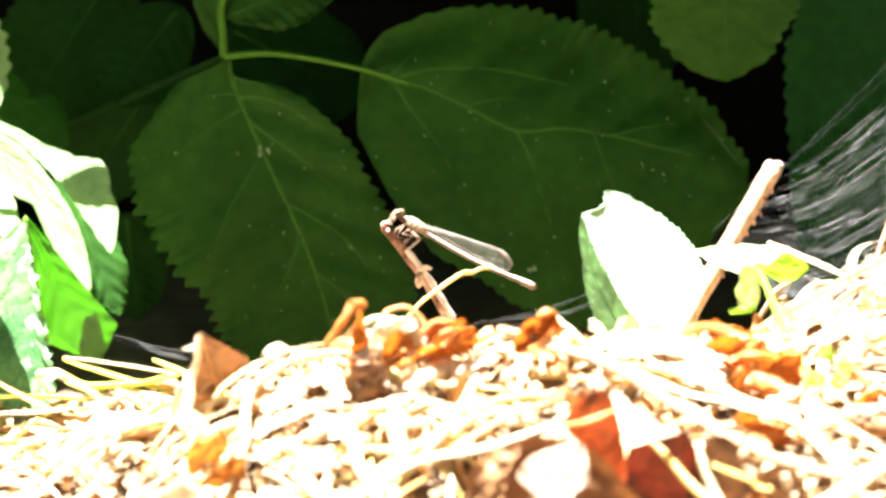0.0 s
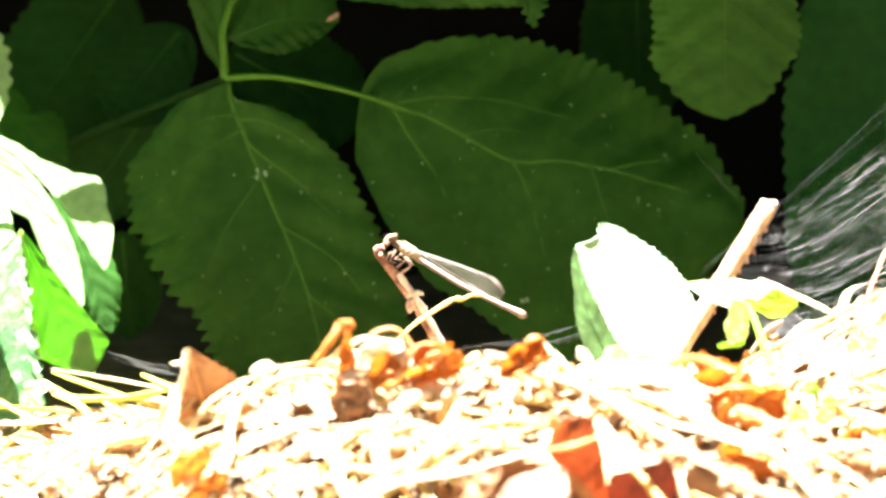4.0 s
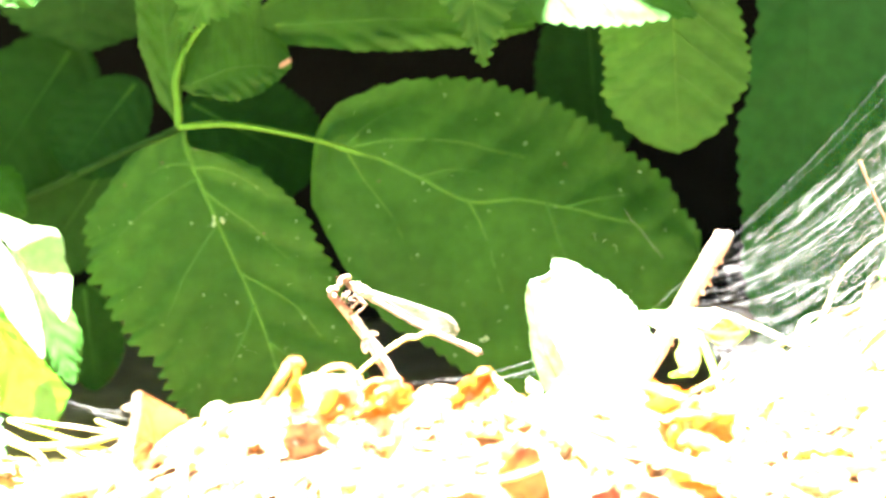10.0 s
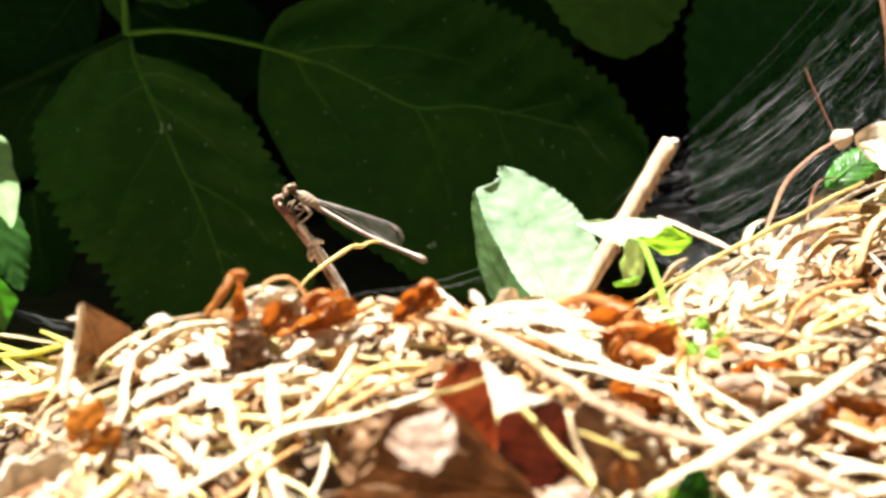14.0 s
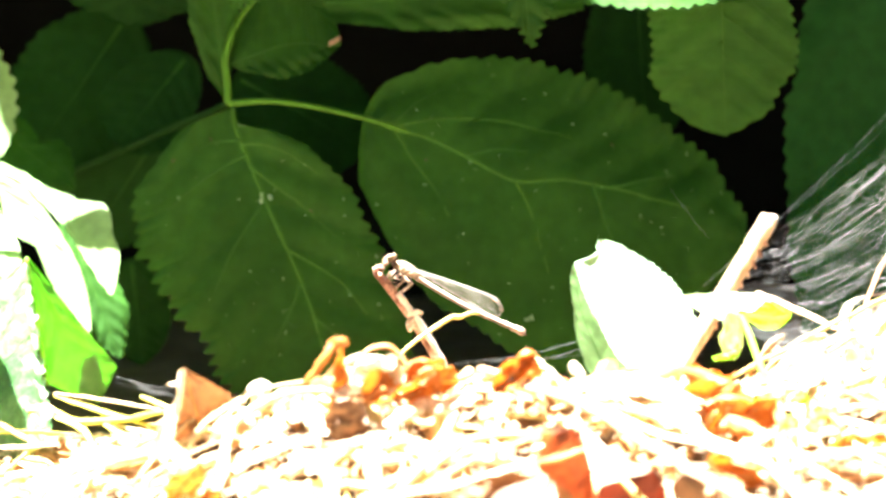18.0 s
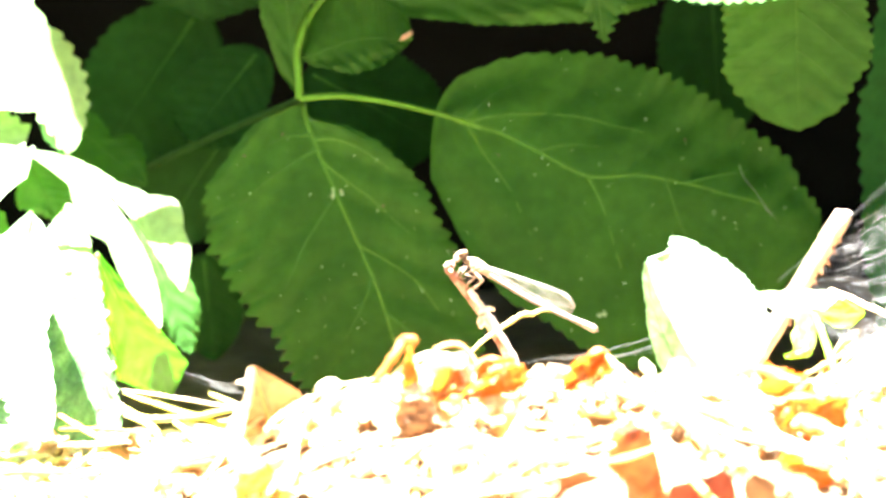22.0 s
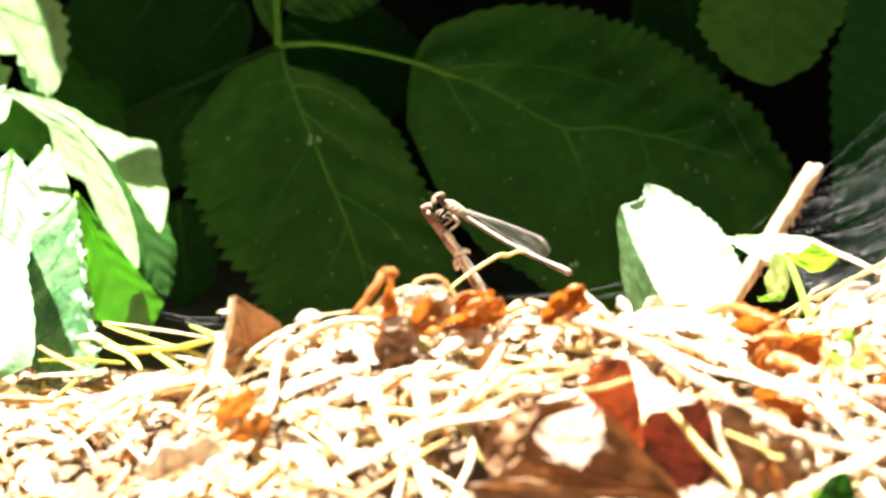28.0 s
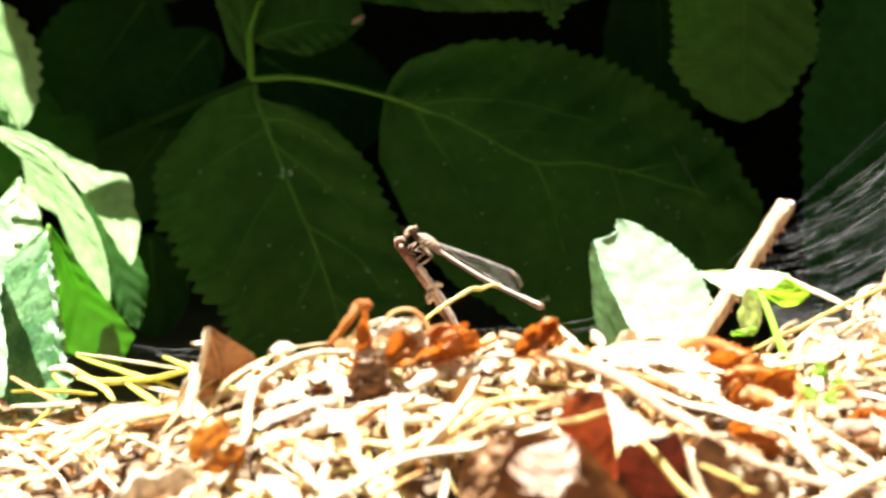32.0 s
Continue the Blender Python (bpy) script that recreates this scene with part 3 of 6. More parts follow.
for lf in (
        Leaf((-35.2, 102.0, 113.0), (-8.3, 104.0, 116.9), (0, -1, 0.35), 20, 14, seed=8, sides=(((0, 0), (0.1, 10), (0.4, 22), (0.7, 22), (1, 6)), ((0, 0), (0.1, 3), (0.35, 6.3), (0.6, 5.6), (0.85, 2.6), (1, 0))), **upper),
        Leaf((-12.7, 108.0, 127.2), (52.4, 112.0, 125.0), (0, -1, 0.35), 20, 22, seed=9, sides=(((0, 4), (0.1, 14), (0.4, 20), (0.7, 20), (1, 6)), ((0, 1), (0.05, 5), (0.3, 6.4), (0.7, 5), (1, 0))), **upper),
        Leaf((-36.8, 101.0, 105.4), (-40.7, 106.0, 149.5), (0.1, -1, 0.3), 16, 16, seed=10, sides=(((0, 0), (0.1, 4), (0.35, 7.6), (0.7, 7), (1, 0)), ((0, 0), (0.2, 3), (0.6, 6), (1, 0))), **upper)):
    b = part("leaf_blade", lf.blade(), LEAF, compound)
    part("midrib", lf.vein(((0.01, 0.0), (0.3, 0.08), (0.6, 0.1), (0.9, 0.05)), 0.4, 0.1), VEIN_DIM, b, "raised midrib")
wither = Geo().blob((-9.7, 102.5, 118.1), [(1.3, 0, 0.5), (0, 0.25, 0), (0.3, 0, 0.8)], 9, 6, 0.9)
part("withered_edge", wither, LEAF_FAWN, compound, "small withered brown edge")


def back_leaf(base, tip, normal, width, seed, label, material=None, depth_stalk=None, **kw):
    lf = Leaf(base, tip, normal, width, seed=seed, **kw)
    t = lone_leaf("plant_leaf", base, lf, material or LEAF, label, depth_stalk, veins=material is None, rib=0.6 if material is None else 0.35, vein_mat=None if material is None else VEIN_DIM, group=BACK)
    return t


leaf_thing(Leaf((-13.1, 78.0, 165.1), (-33.7, 72.0, 127.2), (0.15, -1, 0.5), 39.8, teeth=18, tooth=0.1, arch=0.02, cup=0.1, quilt=0.9, ragged=0.03, seed=11, sides=(((0, 0.6), (0.172, 15.5), (0.315, 19.9), (0.442, 16), (0.579, 11.4), (0.785, 5.7), (0.897, 1.7), (1, 0.4)), ((0, 0.6), (0.279, 12.6), (0.631, 15.9), (0.711, 13.2), (0.735, 8.4), (0.834, 4.3), (0.964, 1.2), (1, 0.4))), cord=0.0, curve=0), LEAF, "mid green toothed leaf hanging tip down in shade", BACK)
leaf_thing(Leaf((32.0, 76.0, 167.4), (38.2, 70.0, 118.8), (-0.1, -1, 0.5), 33.4, teeth=18, tooth=0.09, arch=0.02, cup=0.1, quilt=0.9, ragged=0.03, seed=12, sides=(((0, 0.6), (0.194, 12.2), (0.41, 16.7), (0.553, 13.6), (0.679, 9.3), (0.823, 5), (0.942, 1.8), (1, 0.4)), ((0, 0.6), (0.183, 11.2), (0.353, 13.2), (0.493, 11.5), (0.641, 6.3), (0.787, 3.7), (0.93, 1.4), (1, 0.4))), cord=0.0, curve=0), LEAF, "mid green pointed toothed leaf hanging tip down", BACK)
leaf_thing(Leaf((26.6, 92.0, 144.7), (91.0, 84.0, 129.2), (0.05, -0.75, 0.75), 42.0, teeth=20, tooth=0.05, arch=0.03, cup=0.1, quilt=0.6, ragged=0.02, seed=13, sides=(((0, 0.6), (0.174, 14.1), (0.387, 21), (0.605, 19.8), (0.822, 12.3), (1, 0.4)), ((0, 0.6), (0.213, 11.9), (0.309, 15.3), (0.411, 13), (0.575, 11.5), (0.723, 8.2), (0.855, 3.9), (1, 0.4))), cord=0.0, curve=0), LEAF, "green toothed leaf with a sunlit patch near its edge", BACK)
leaf_thing(Leaf((85.2, 88.0, 152.5), (86.7, 92.0, 95.0), (-0.25, -1, 0.12), 38.2, teeth=19, tooth=0.06, arch=0.02, cup=0.12, quilt=1.0, ragged=0.02, seed=14, sides=(((0, 0.6), (0.06, 9), (0.246, 15), (0.403, 17.1), (0.546, 18.3), (0.66, 17.6), (0.728, 14.7), (0.87, 10.9), (0.946, 5.1), (1, 0.4)), ((0, 0.6), (0.078, 10.7), (0.266, 16.7), (0.424, 19), (0.57, 18.4), (0.706, 19.1), (0.806, 16.2), (0.9, 11.8), (0.969, 6.5), (1, 0.4))), cord=0.0, curve=0), LEAF, "mid green toothed leaf hanging with a rounded tip", BACK)
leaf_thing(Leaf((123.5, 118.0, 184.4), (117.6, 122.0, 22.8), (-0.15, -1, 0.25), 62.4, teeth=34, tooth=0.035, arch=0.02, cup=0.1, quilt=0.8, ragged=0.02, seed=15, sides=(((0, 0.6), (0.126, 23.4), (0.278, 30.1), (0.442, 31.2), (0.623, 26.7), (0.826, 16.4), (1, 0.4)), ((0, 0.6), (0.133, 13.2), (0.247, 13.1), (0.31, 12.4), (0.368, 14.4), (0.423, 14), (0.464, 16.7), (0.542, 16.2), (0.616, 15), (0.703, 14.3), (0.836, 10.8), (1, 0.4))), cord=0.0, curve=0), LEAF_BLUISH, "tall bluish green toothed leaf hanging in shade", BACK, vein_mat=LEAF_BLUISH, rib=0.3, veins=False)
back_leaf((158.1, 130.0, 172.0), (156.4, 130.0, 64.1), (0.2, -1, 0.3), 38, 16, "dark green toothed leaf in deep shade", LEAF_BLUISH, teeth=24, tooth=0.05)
back_leaf((69.0, 180.0, 128.7), (71.3, 175.0, 82.9), (0, -1, 0.2), 30, 17, "dim green leaf in deep shade", LEAF_DIM, teeth=16, tooth=0.05)
back_leaf((-48.9, 150.0, 109.8), (-66.2, 140.0, 88.5), (-0.1, -1, 0.4), 24, 18, "small dim green toothed leaf in shade", LEAF_DIM, teeth=14, tooth=0.06, shape=(0.5, 0.5))
back_leaf((-65.7, 170.0, 118.0), (-90.8, 160.0, 81.0), (0.1, -1, 0.4), 36, 19, "dim green toothed leaf in deep shade", LEAF_DIM, teeth=16, tooth=0.06)
back_leaf((-34.2, 140.0, 105.3), (-2.8, 140.0, 87.5), (0, -1, 0.5), 32, 20, "dim green toothed leaf behind a stalk", LEAF_DIM, teeth=16, tooth=0.06, shape=(0.5, 0.5))
back_leaf((-61.5, 160.0, 152.3), (-63.0, 160.0, 117.3), (0, -1, 0.3), 50, 21, "dim brownish green leaf in deep shade", LEAF_DIM, teeth=18, tooth=0.06)
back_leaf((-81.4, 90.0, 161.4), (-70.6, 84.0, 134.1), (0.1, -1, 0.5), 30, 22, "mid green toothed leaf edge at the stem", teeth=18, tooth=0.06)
back_leaf((-63.1, 150.0, 56.7), (-60.7, 150.0, 30.1), (0, -1, 0.2), 18, 23, "dim green leaf low in the shade", LEAF_DIM, teeth=14, tooth=0.05)
back_leaf((-55.5, 160.0, 90.7), (-77.0, 165.0, 58.0), (0, -1, 0.3), 26, 24, "dim green leaf hanging in deep shade", LEAF_DIM, teeth=14, tooth=0.05)


# unseen upper leaves of the plants, added to shade the ones below
def shade_canopy():
    g = Geo()
    rng = random.Random(5)
    for i in range(1000):
        x, y = rng.uniform(-230, 330), rng.uniform(66, 420)
        z = rng.uniform(215, 330) + 0.1 * y
        a = rng.uniform(0, 6.28)
        ln = rng.uniform(70, 110)
        b = Vector((x, y, z))
        t = b + Vector((math.cos(a) * ln, math.sin(a) * ln * 0.7 + 8, rng.uniform(-25, 5)))
        facing = (rng.uniform(-0.3, 0.3), rng.uniform(-0.4, 0.2), 1)
        if min(y, t.y) < (64 if max(x, t.x) < 42 else 80) or (min(x, t.x) < -107 and min(y, t.y) < 160) or (min(x, t.x) < -77 and min(y, t.y) < 96):
            continue
        # leaves are left out round this place to let a sun patch through
        gap = Vector((34, 93, 0))
        q = max(0.0, min(1.0, (gap - Vector((b.x, b.y, 0))).dot(Vector((t.x - b.x, t.y - b.y, 0))) / ((t.x - b.x) ** 2 + (t.y - b.y) ** 2)))
        near = b.lerp(t, q)
        if math.hypot(near.x - gap.x, near.y - gap.y) < 0.31 * ln:
            continue
        lf = Leaf(b, t, facing, ln * 0.72, 16, 0.06, 0.03, 0.1, 0.4, seed=i + 40)
        g.grid(lf.at, 32, 6)
    whole("unseen_shade_leaves", g, LEAF_DIM, "unseen upper leaves added to shade the plants below", "foliage", kind="stuff")


shade_canopy()

# ---- sunlit leaves beside the heap ----
LEFT = "sunlit leaves beside the heap"
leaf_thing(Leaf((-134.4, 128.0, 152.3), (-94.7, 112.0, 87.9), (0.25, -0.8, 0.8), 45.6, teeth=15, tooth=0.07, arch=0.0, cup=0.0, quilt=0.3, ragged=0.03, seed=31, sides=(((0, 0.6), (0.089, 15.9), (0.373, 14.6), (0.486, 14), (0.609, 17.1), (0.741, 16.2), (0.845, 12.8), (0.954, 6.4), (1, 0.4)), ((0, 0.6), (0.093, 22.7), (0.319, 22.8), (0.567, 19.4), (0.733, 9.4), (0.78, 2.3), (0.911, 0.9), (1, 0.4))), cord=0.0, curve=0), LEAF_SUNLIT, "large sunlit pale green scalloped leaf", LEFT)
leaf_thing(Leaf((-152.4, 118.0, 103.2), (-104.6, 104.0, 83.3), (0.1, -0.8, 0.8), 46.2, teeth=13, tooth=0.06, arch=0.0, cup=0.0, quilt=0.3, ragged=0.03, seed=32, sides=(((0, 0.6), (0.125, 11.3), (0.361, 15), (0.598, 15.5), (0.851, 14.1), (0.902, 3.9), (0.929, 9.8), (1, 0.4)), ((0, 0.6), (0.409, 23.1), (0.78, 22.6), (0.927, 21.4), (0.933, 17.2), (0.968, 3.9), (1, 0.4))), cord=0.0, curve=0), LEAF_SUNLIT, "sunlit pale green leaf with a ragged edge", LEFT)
leaf_thing(Leaf((-105.7, 118.0, 86.6), (-97.0, 114.0, 70.5), (0.1, -1, 0.1), 15.2, teeth=12, tooth=0.09, arch=0.02, cup=0.1, quilt=0.3, ragged=0.04, seed=34, sides=(((0, 0.6), (0.123, 4.1), (0.369, 6.3), (0.604, 6.4), (0.832, 3.5), (1, 0.4)), ((0, 0.6), (0.152, 4), (0.353, 6.8), (0.505, 7.6), (0.721, 3.4), (1, 0.4))), cord=0.0, curve=0), LEAF_LIME, "small bright green leaf lit through", LEFT, rib=0.25, veins=False)
leaf_thing(Leaf((-134.4, 118.0, 70.3), (-109.5, 114.0, 66.5), (0.1, -1, 0.1), 16.6, teeth=12, tooth=0.09, arch=0.02, cup=0.1, quilt=0.3, ragged=0.04, seed=41, sides=(((0, 0.6), (0.277, 3.6), (0.557, 3.4), (0.695, 5.8), (0.841, 6.7), (1, 0.4)), ((0, 0.6), (0.352, 8.3), (0.68, 4.9), (1, 0.4))), cord=0.0, curve=0), LEAF_LIME, "bright green leaf edge lit through", LEFT, rib=0.25, veins=False)
lobe = Leaf((-112.9, 90.0, 92.9), (-64.1, 74.0, 58.7), (0.2, -0.85, 0.6), 16.6, teeth=13, tooth=0.03, arch=0.0, cup=0.0, quilt=0.12, ragged=0.015, ripple=0.4, seed=33, sides=(((0, 0.6), (0.128, 1.3), (0.251, 2.3), (0.338, 1.9), (0.447, 0.8), (0.577, 3.4), (0.658, 7.6), (0.714, 8.3), (0.796, 5.9), (0.892, 5.7), (0.942, 3.5), (0.99, 1.6), (1, 0.4)), ((0, 0.6), (0.148, 1.2), (0.257, 0.6), (0.374, 1.6), (0.453, 3.1), (0.538, 4.1), (0.66, 4.9), (0.78, 4.6), (0.909, 2.9), (1, 0.4))), cord=0.0, curve=0.199)
cleft = thing("plant_leaf", lobe.base, "sunlit pale green leaf cleft into broad lobes", "leaf", LEFT)
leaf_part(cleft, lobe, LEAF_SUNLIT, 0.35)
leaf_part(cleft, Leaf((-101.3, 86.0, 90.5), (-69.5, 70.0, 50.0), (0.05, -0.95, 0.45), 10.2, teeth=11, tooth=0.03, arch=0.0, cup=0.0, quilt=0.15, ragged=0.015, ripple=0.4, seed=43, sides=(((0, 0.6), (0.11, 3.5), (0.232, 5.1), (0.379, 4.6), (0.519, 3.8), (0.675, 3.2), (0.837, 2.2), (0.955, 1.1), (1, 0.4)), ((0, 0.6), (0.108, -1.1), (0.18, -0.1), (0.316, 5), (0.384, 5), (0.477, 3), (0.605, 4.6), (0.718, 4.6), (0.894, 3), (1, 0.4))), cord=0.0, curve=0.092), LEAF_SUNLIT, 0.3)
leaf_thing(Leaf((-77.6, 100.0, 76.7), (-63.2, 88.0, 40.9), (0.1, -1, 0.3), 13.2, teeth=13, tooth=0.07, arch=0.02, cup=0.1, quilt=0.4, ragged=0.03, seed=36, sides=(((0, 0.6), (0.2, 5.4), (0.454, 6.5), (0.689, 6.6), (0.838, 4.3), (0.973, 1.8), (1, 0.4)), ((0, 0.6), (0.157, 4.3), (0.42, 5.6), (0.66, 4.6), (0.872, 2.9), (1, 0.4))), cord=0.0, curve=0), LEAF, "green leaf hanging below a sunlit one", LEFT, rib=0.3, veins=False)
leaf_thing(Leaf((-104.6, 140.0, 99.7), (-76.6, 134.0, 77.9), (0.1, -1, 0.3), 16.6, teeth=14, tooth=0.07, arch=0.02, cup=0.1, quilt=0.3, ragged=0.03, seed=35, sides=(((0, 0.6), (0.242, 5.6), (0.376, 6.1), (0.537, 3.9), (0.6, 7.6), (0.719, 7.8), (0.845, 4.9), (1, 0.4)), ((0, 0.6), (0.18, 7), (0.498, 8.3), (0.848, 6.5), (1, 0.4))), cord=0.0, curve=0), LEAF, "mid green toothed leaf beside sunlit ones", LEFT, rib=0.3, veins=False)
half = Leaf((-83.9, 60.0, 69.3), (-67.7, 74.0, 31.7), (0.15, -0.98, -0.2), 17.8, teeth=16, tooth=0.012, arch=0.0, cup=0.0, quilt=0.35, ragged=0.01, seed=37, sides=(((0, 0.6), (0.136, 2), (0.327, 3.9), (0.559, 6.1), (0.797, 8.1), (1, 0.4)), ((0, 0.6), (0.173, 2.6), (0.327, 4.4), (0.487, 6.5), (0.703, 8.9), (0.793, 6.2), (1, 0.4))), cord=0.0, curve=0)
folded = thing("plant_leaf", half.base, "folded bright green leaf, lit through, one half crinkled", "leaf", LEFT)
leaf_part(folded, half, LEAF_LIME, 0.15, False)
leaf_part(folded, Leaf((-83.9, 60.0, 69.3), (-78.5, 24.0, 29.5), (-0.45, -0.85, 0.2), 49.6, teeth=14, tooth=0.05, arch=0.02, cup=0.1, quilt=1.2, ragged=0.04, crumple=1.5, seed=38, sides=(((0, 0.6), (0.165, 0.9), (0.308, 1.9), (0.457, 2.6), (0.648, 3.5), (0.891, 3.9), (1, 0.4)), ((0, 0.6), (0.031, 7), (0.105, 18.3), (0.243, 24.8), (0.443, 24.7), (0.702, 19.7), (0.895, 9.5), (1, 0.4))), cord=0.0, curve=0), LEAF_NETTED, 0.3)
stalk_part(folded, [(-83.7, 58.0, 69.5), (-82.4, 60.0, 59.4), (-81.1, 61.0, 49.7), (-79.2, 62.0, 38.2)], 0.5, 0.4, SPROUT, "fold_rib")
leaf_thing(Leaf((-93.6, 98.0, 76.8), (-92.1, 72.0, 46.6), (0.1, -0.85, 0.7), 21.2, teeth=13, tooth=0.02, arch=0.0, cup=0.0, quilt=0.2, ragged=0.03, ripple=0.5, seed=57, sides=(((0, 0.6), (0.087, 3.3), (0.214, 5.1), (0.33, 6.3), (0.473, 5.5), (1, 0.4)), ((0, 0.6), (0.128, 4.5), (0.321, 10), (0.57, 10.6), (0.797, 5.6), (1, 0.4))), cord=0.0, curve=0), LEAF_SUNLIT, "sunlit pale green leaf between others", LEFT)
leaf_thing(Leaf((-99.5, 60.0, 79.3), (-96.2, -45.0, 38.8), (0, -0.75, 0.85), 51.2, teeth=14, tooth=0.015, arch=0.05, cup=0.15, quilt=1.0, ragged=0.05, crumple=1.6, seed=39, sides=(((0, 0.6), (0.053, 3), (0.229, 10), (0.407, 7.5), (0.547, 6.9), (0.747, 9.7), (0.906, 9.6), (1, 0.4)), ((0, 0.6), (0.138, 11.2), (0.174, 19), (0.348, 25.6), (0.557, 25.3), (0.838, 19.6), (0.98, 11.3), (1, 0.4))), cord=0.0, curve=0), LEAF_CRINKLED, "large sunlit crinkled pale green leaf", LEFT)
lone_leaf("plant_leaf", (-122.0, -25.0, 85.4), Leaf((-122.0, -25.0, 85.4), (-107.8, -45.0, 45.2), (0.2, -0.8, 0.8), 30, 14, 0.1, 0.05, 0.2, 1.0, 0, (0.5, 0.5), crumple=1.6, seed=42), LEAF_CRINKLED, "crinkled pale green leaf in full sun", group=LEFT)

# ---- the pale leaf and the young sprout by the stick ----
pale = thing("broad_leaf", (61.3, 20.0, 45.4), "pale green broad leaf standing in full sun, notched edge", "leaf")
leaf_part(pale, Leaf((66.1, 10.0, 40.8), (53.0, 32.0, 76.4), (0.12, -0.75, 0.8), 34.2, teeth=22, tooth=0.03, arch=-0.03, cup=0.1, quilt=0.12, ragged=0.02, crumple=0.5, seed=51, sides=(((0, 0.6), (0.021, 4.6), (0.151, 4.9), (0.33, 7.1), (0.532, 8.5), (0.746, 8.7), (0.89, 7.4), (0.894, 2.7), (0.927, 1.2), (1, 0.4)), ((0, 0.6), (0.211, 10.4), (0.401, 17.1), (0.524, 16.5), (0.646, 14.3), (0.78, 11.6), (0.863, 8.4), (0.955, 4.5), (0.986, 2), (1, 0.4))), cord=0.0, curve=0), LEAF_GREY, 0.3, False)
leaf_part(pale, Leaf((57.1, 14.0, 43.7), (46.0, 10.0, 73.1), (-0.7, -0.6, -0.25), 17.2, teeth=18, tooth=0.04, arch=0.0, cup=0.1, quilt=0.2, ragged=0.04, crumple=0.4, seed=52, sides=(((0, 0.6), (0.017, 7.5), (0.143, 8.6), (0.349, 5.4), (0.573, 2.7), (0.824, 1.5), (1, 0.4)), ((0, 0.6), (0.091, 5.9), (0.303, 5), (0.555, 3.5), (0.829, 1.8), (1, 0.4))), cord=0.0, curve=0.11), LEAF_GREY_SHADE, 0.2, False, label="edge folded back, coloured darker for shade")
sprout = thing("sprout", (86.9, -60.0, 51.9), "young lime green curled sprout on a thin stalk", "seedling")
stalk_part(sprout, [(84.2, -112.0, 57.8), (83.4, -98.0, 59.9), (82.8, -78.0, 63.0), (81.8, -64.0, 66.6), (80.9, -56.0, 69.0), (79.9, -52.0, 70.2)], 0.95, 0.7, SPROUT)
leaf_part(sprout, Leaf((87.5, -49.0, 72.9), (66.9, -47.0, 73.0), (0, -0.5, 1), 13.2, teeth=8, tooth=0.05, arch=0.03, cup=0.2, quilt=0.1, ragged=0.05, crumple=0.2, seed=54, sides=(((0, 0.6), (0.07, 4.4), (0.274, 6.2), (0.56, 6.6), (0.83, 2.9), (1, 0.4)), ((0, 0.6), (0.176, 1.3), (0.393, 1.3), (0.698, -0), (0.909, 0.4), (1, 0.4))), cord=0.0, curve=0), SPROUT_PALE, 0.2, False)
leaf_part(sprout, Leaf((80.1, -54.0, 70.7), (91.6, -54.0, 69.8), (0.1, -1, -0.35), 8.6, teeth=8, tooth=0.03, arch=0.03, cup=0.2, quilt=0.1, ragged=0.05, crumple=0.15, seed=53, sides=(((0, 0.6), (0.194, 0.3), (0.416, 3.1), (0.637, 2.5), (0.853, 1.3), (1, 0.4)), ((0, 0.6), (0.218, 3.1), (0.475, 4.3), (0.748, 3.3), (0.919, 1.4), (1, 0.4))), cord=0.0, curve=0), SPROUT, 0.2, False)
leaf_part(sprout, Leaf((77.8, -55.0, 71.0), (79.3, -53.0, 59.9), (-0.1, -1, -0.05), 6.6, teeth=8, tooth=0.05, arch=0.03, cup=0.25, quilt=0.1, ragged=0.1, crumple=0.2, seed=55, sides=(((0, 0.6), (0.124, 3.3), (0.372, 2.5), (0.659, 2.2), (0.87, 1.1), (1, 0.4)), ((0, 0.6), (0.079, 1.6), (0.277, 1.7), (0.48, 3), (0.795, 2.5), (1, 0.4))), cord=0.0, curve=0), SPROUT_PALE, 0.2, False)
leaf_part(sprout, Leaf((80.0, -57.0, 61.9), (74.1, -57.0, 60.8), (0, -1, 0.3), 2.2, teeth=8, tooth=0.04, arch=0.05, cup=0.25, quilt=0.1, ragged=0.1, crumple=0.1, seed=56, sides=(((0, 0.6), (0.3, 1.1), (0.601, 0.9), (0.871, 0.6), (1, 0.4)), ((0, 0.6), (0.239, 0.9), (0.589, 0.6), (0.83, 0.3), (1, 0.4))), cord=0.0, curve=0), SPROUT, 0.15, False)


# ---- the stick ----
def stick():
    top, foot = Vector((95.9, 68.0, 77.2)), Vector((73.7, 55.0, 43.1))
    d = (foot - top).normalized()
    t = thing("stick", foot, "cut pale brown stick leaning in the litter", "stick")
    path = [top + d * (k * 3.0) + Vector((0.25 * noise.noise(Vector((k * 0.8, 0, 0))), 0, 0.2 * noise.noise(Vector((k * 0.9, 5, 0))))) for k in range(22)]
    part("stem", Geo().tube(path, [2.25 + 0.22 * noise.noise(Vector((k * 1.3, 9, 0))) for k in range(22)], 12), WOOD, t)
    part("cut_end", Geo().blob(top + Vector((0.1, -0.1, 0)), [(1.9, 0, 0.5), (0, 2.1, 0), (-0.3, 0, 0.7)], 10, 5, 0.3), BARE, t, "pale cut end")
    g = Geo()
    for k in range(9):
        c = path[2 + k] + Vector((1.7, -1.0, -0.4))
        g.blob(c, [(0.5, 0, 0.2), (0, 0.7, 0), (-0.6, 0, 1.5)], 7, 5, 0.5)
    part("loose_bark", g, BARK, t, "flaking brown bark")


stick()


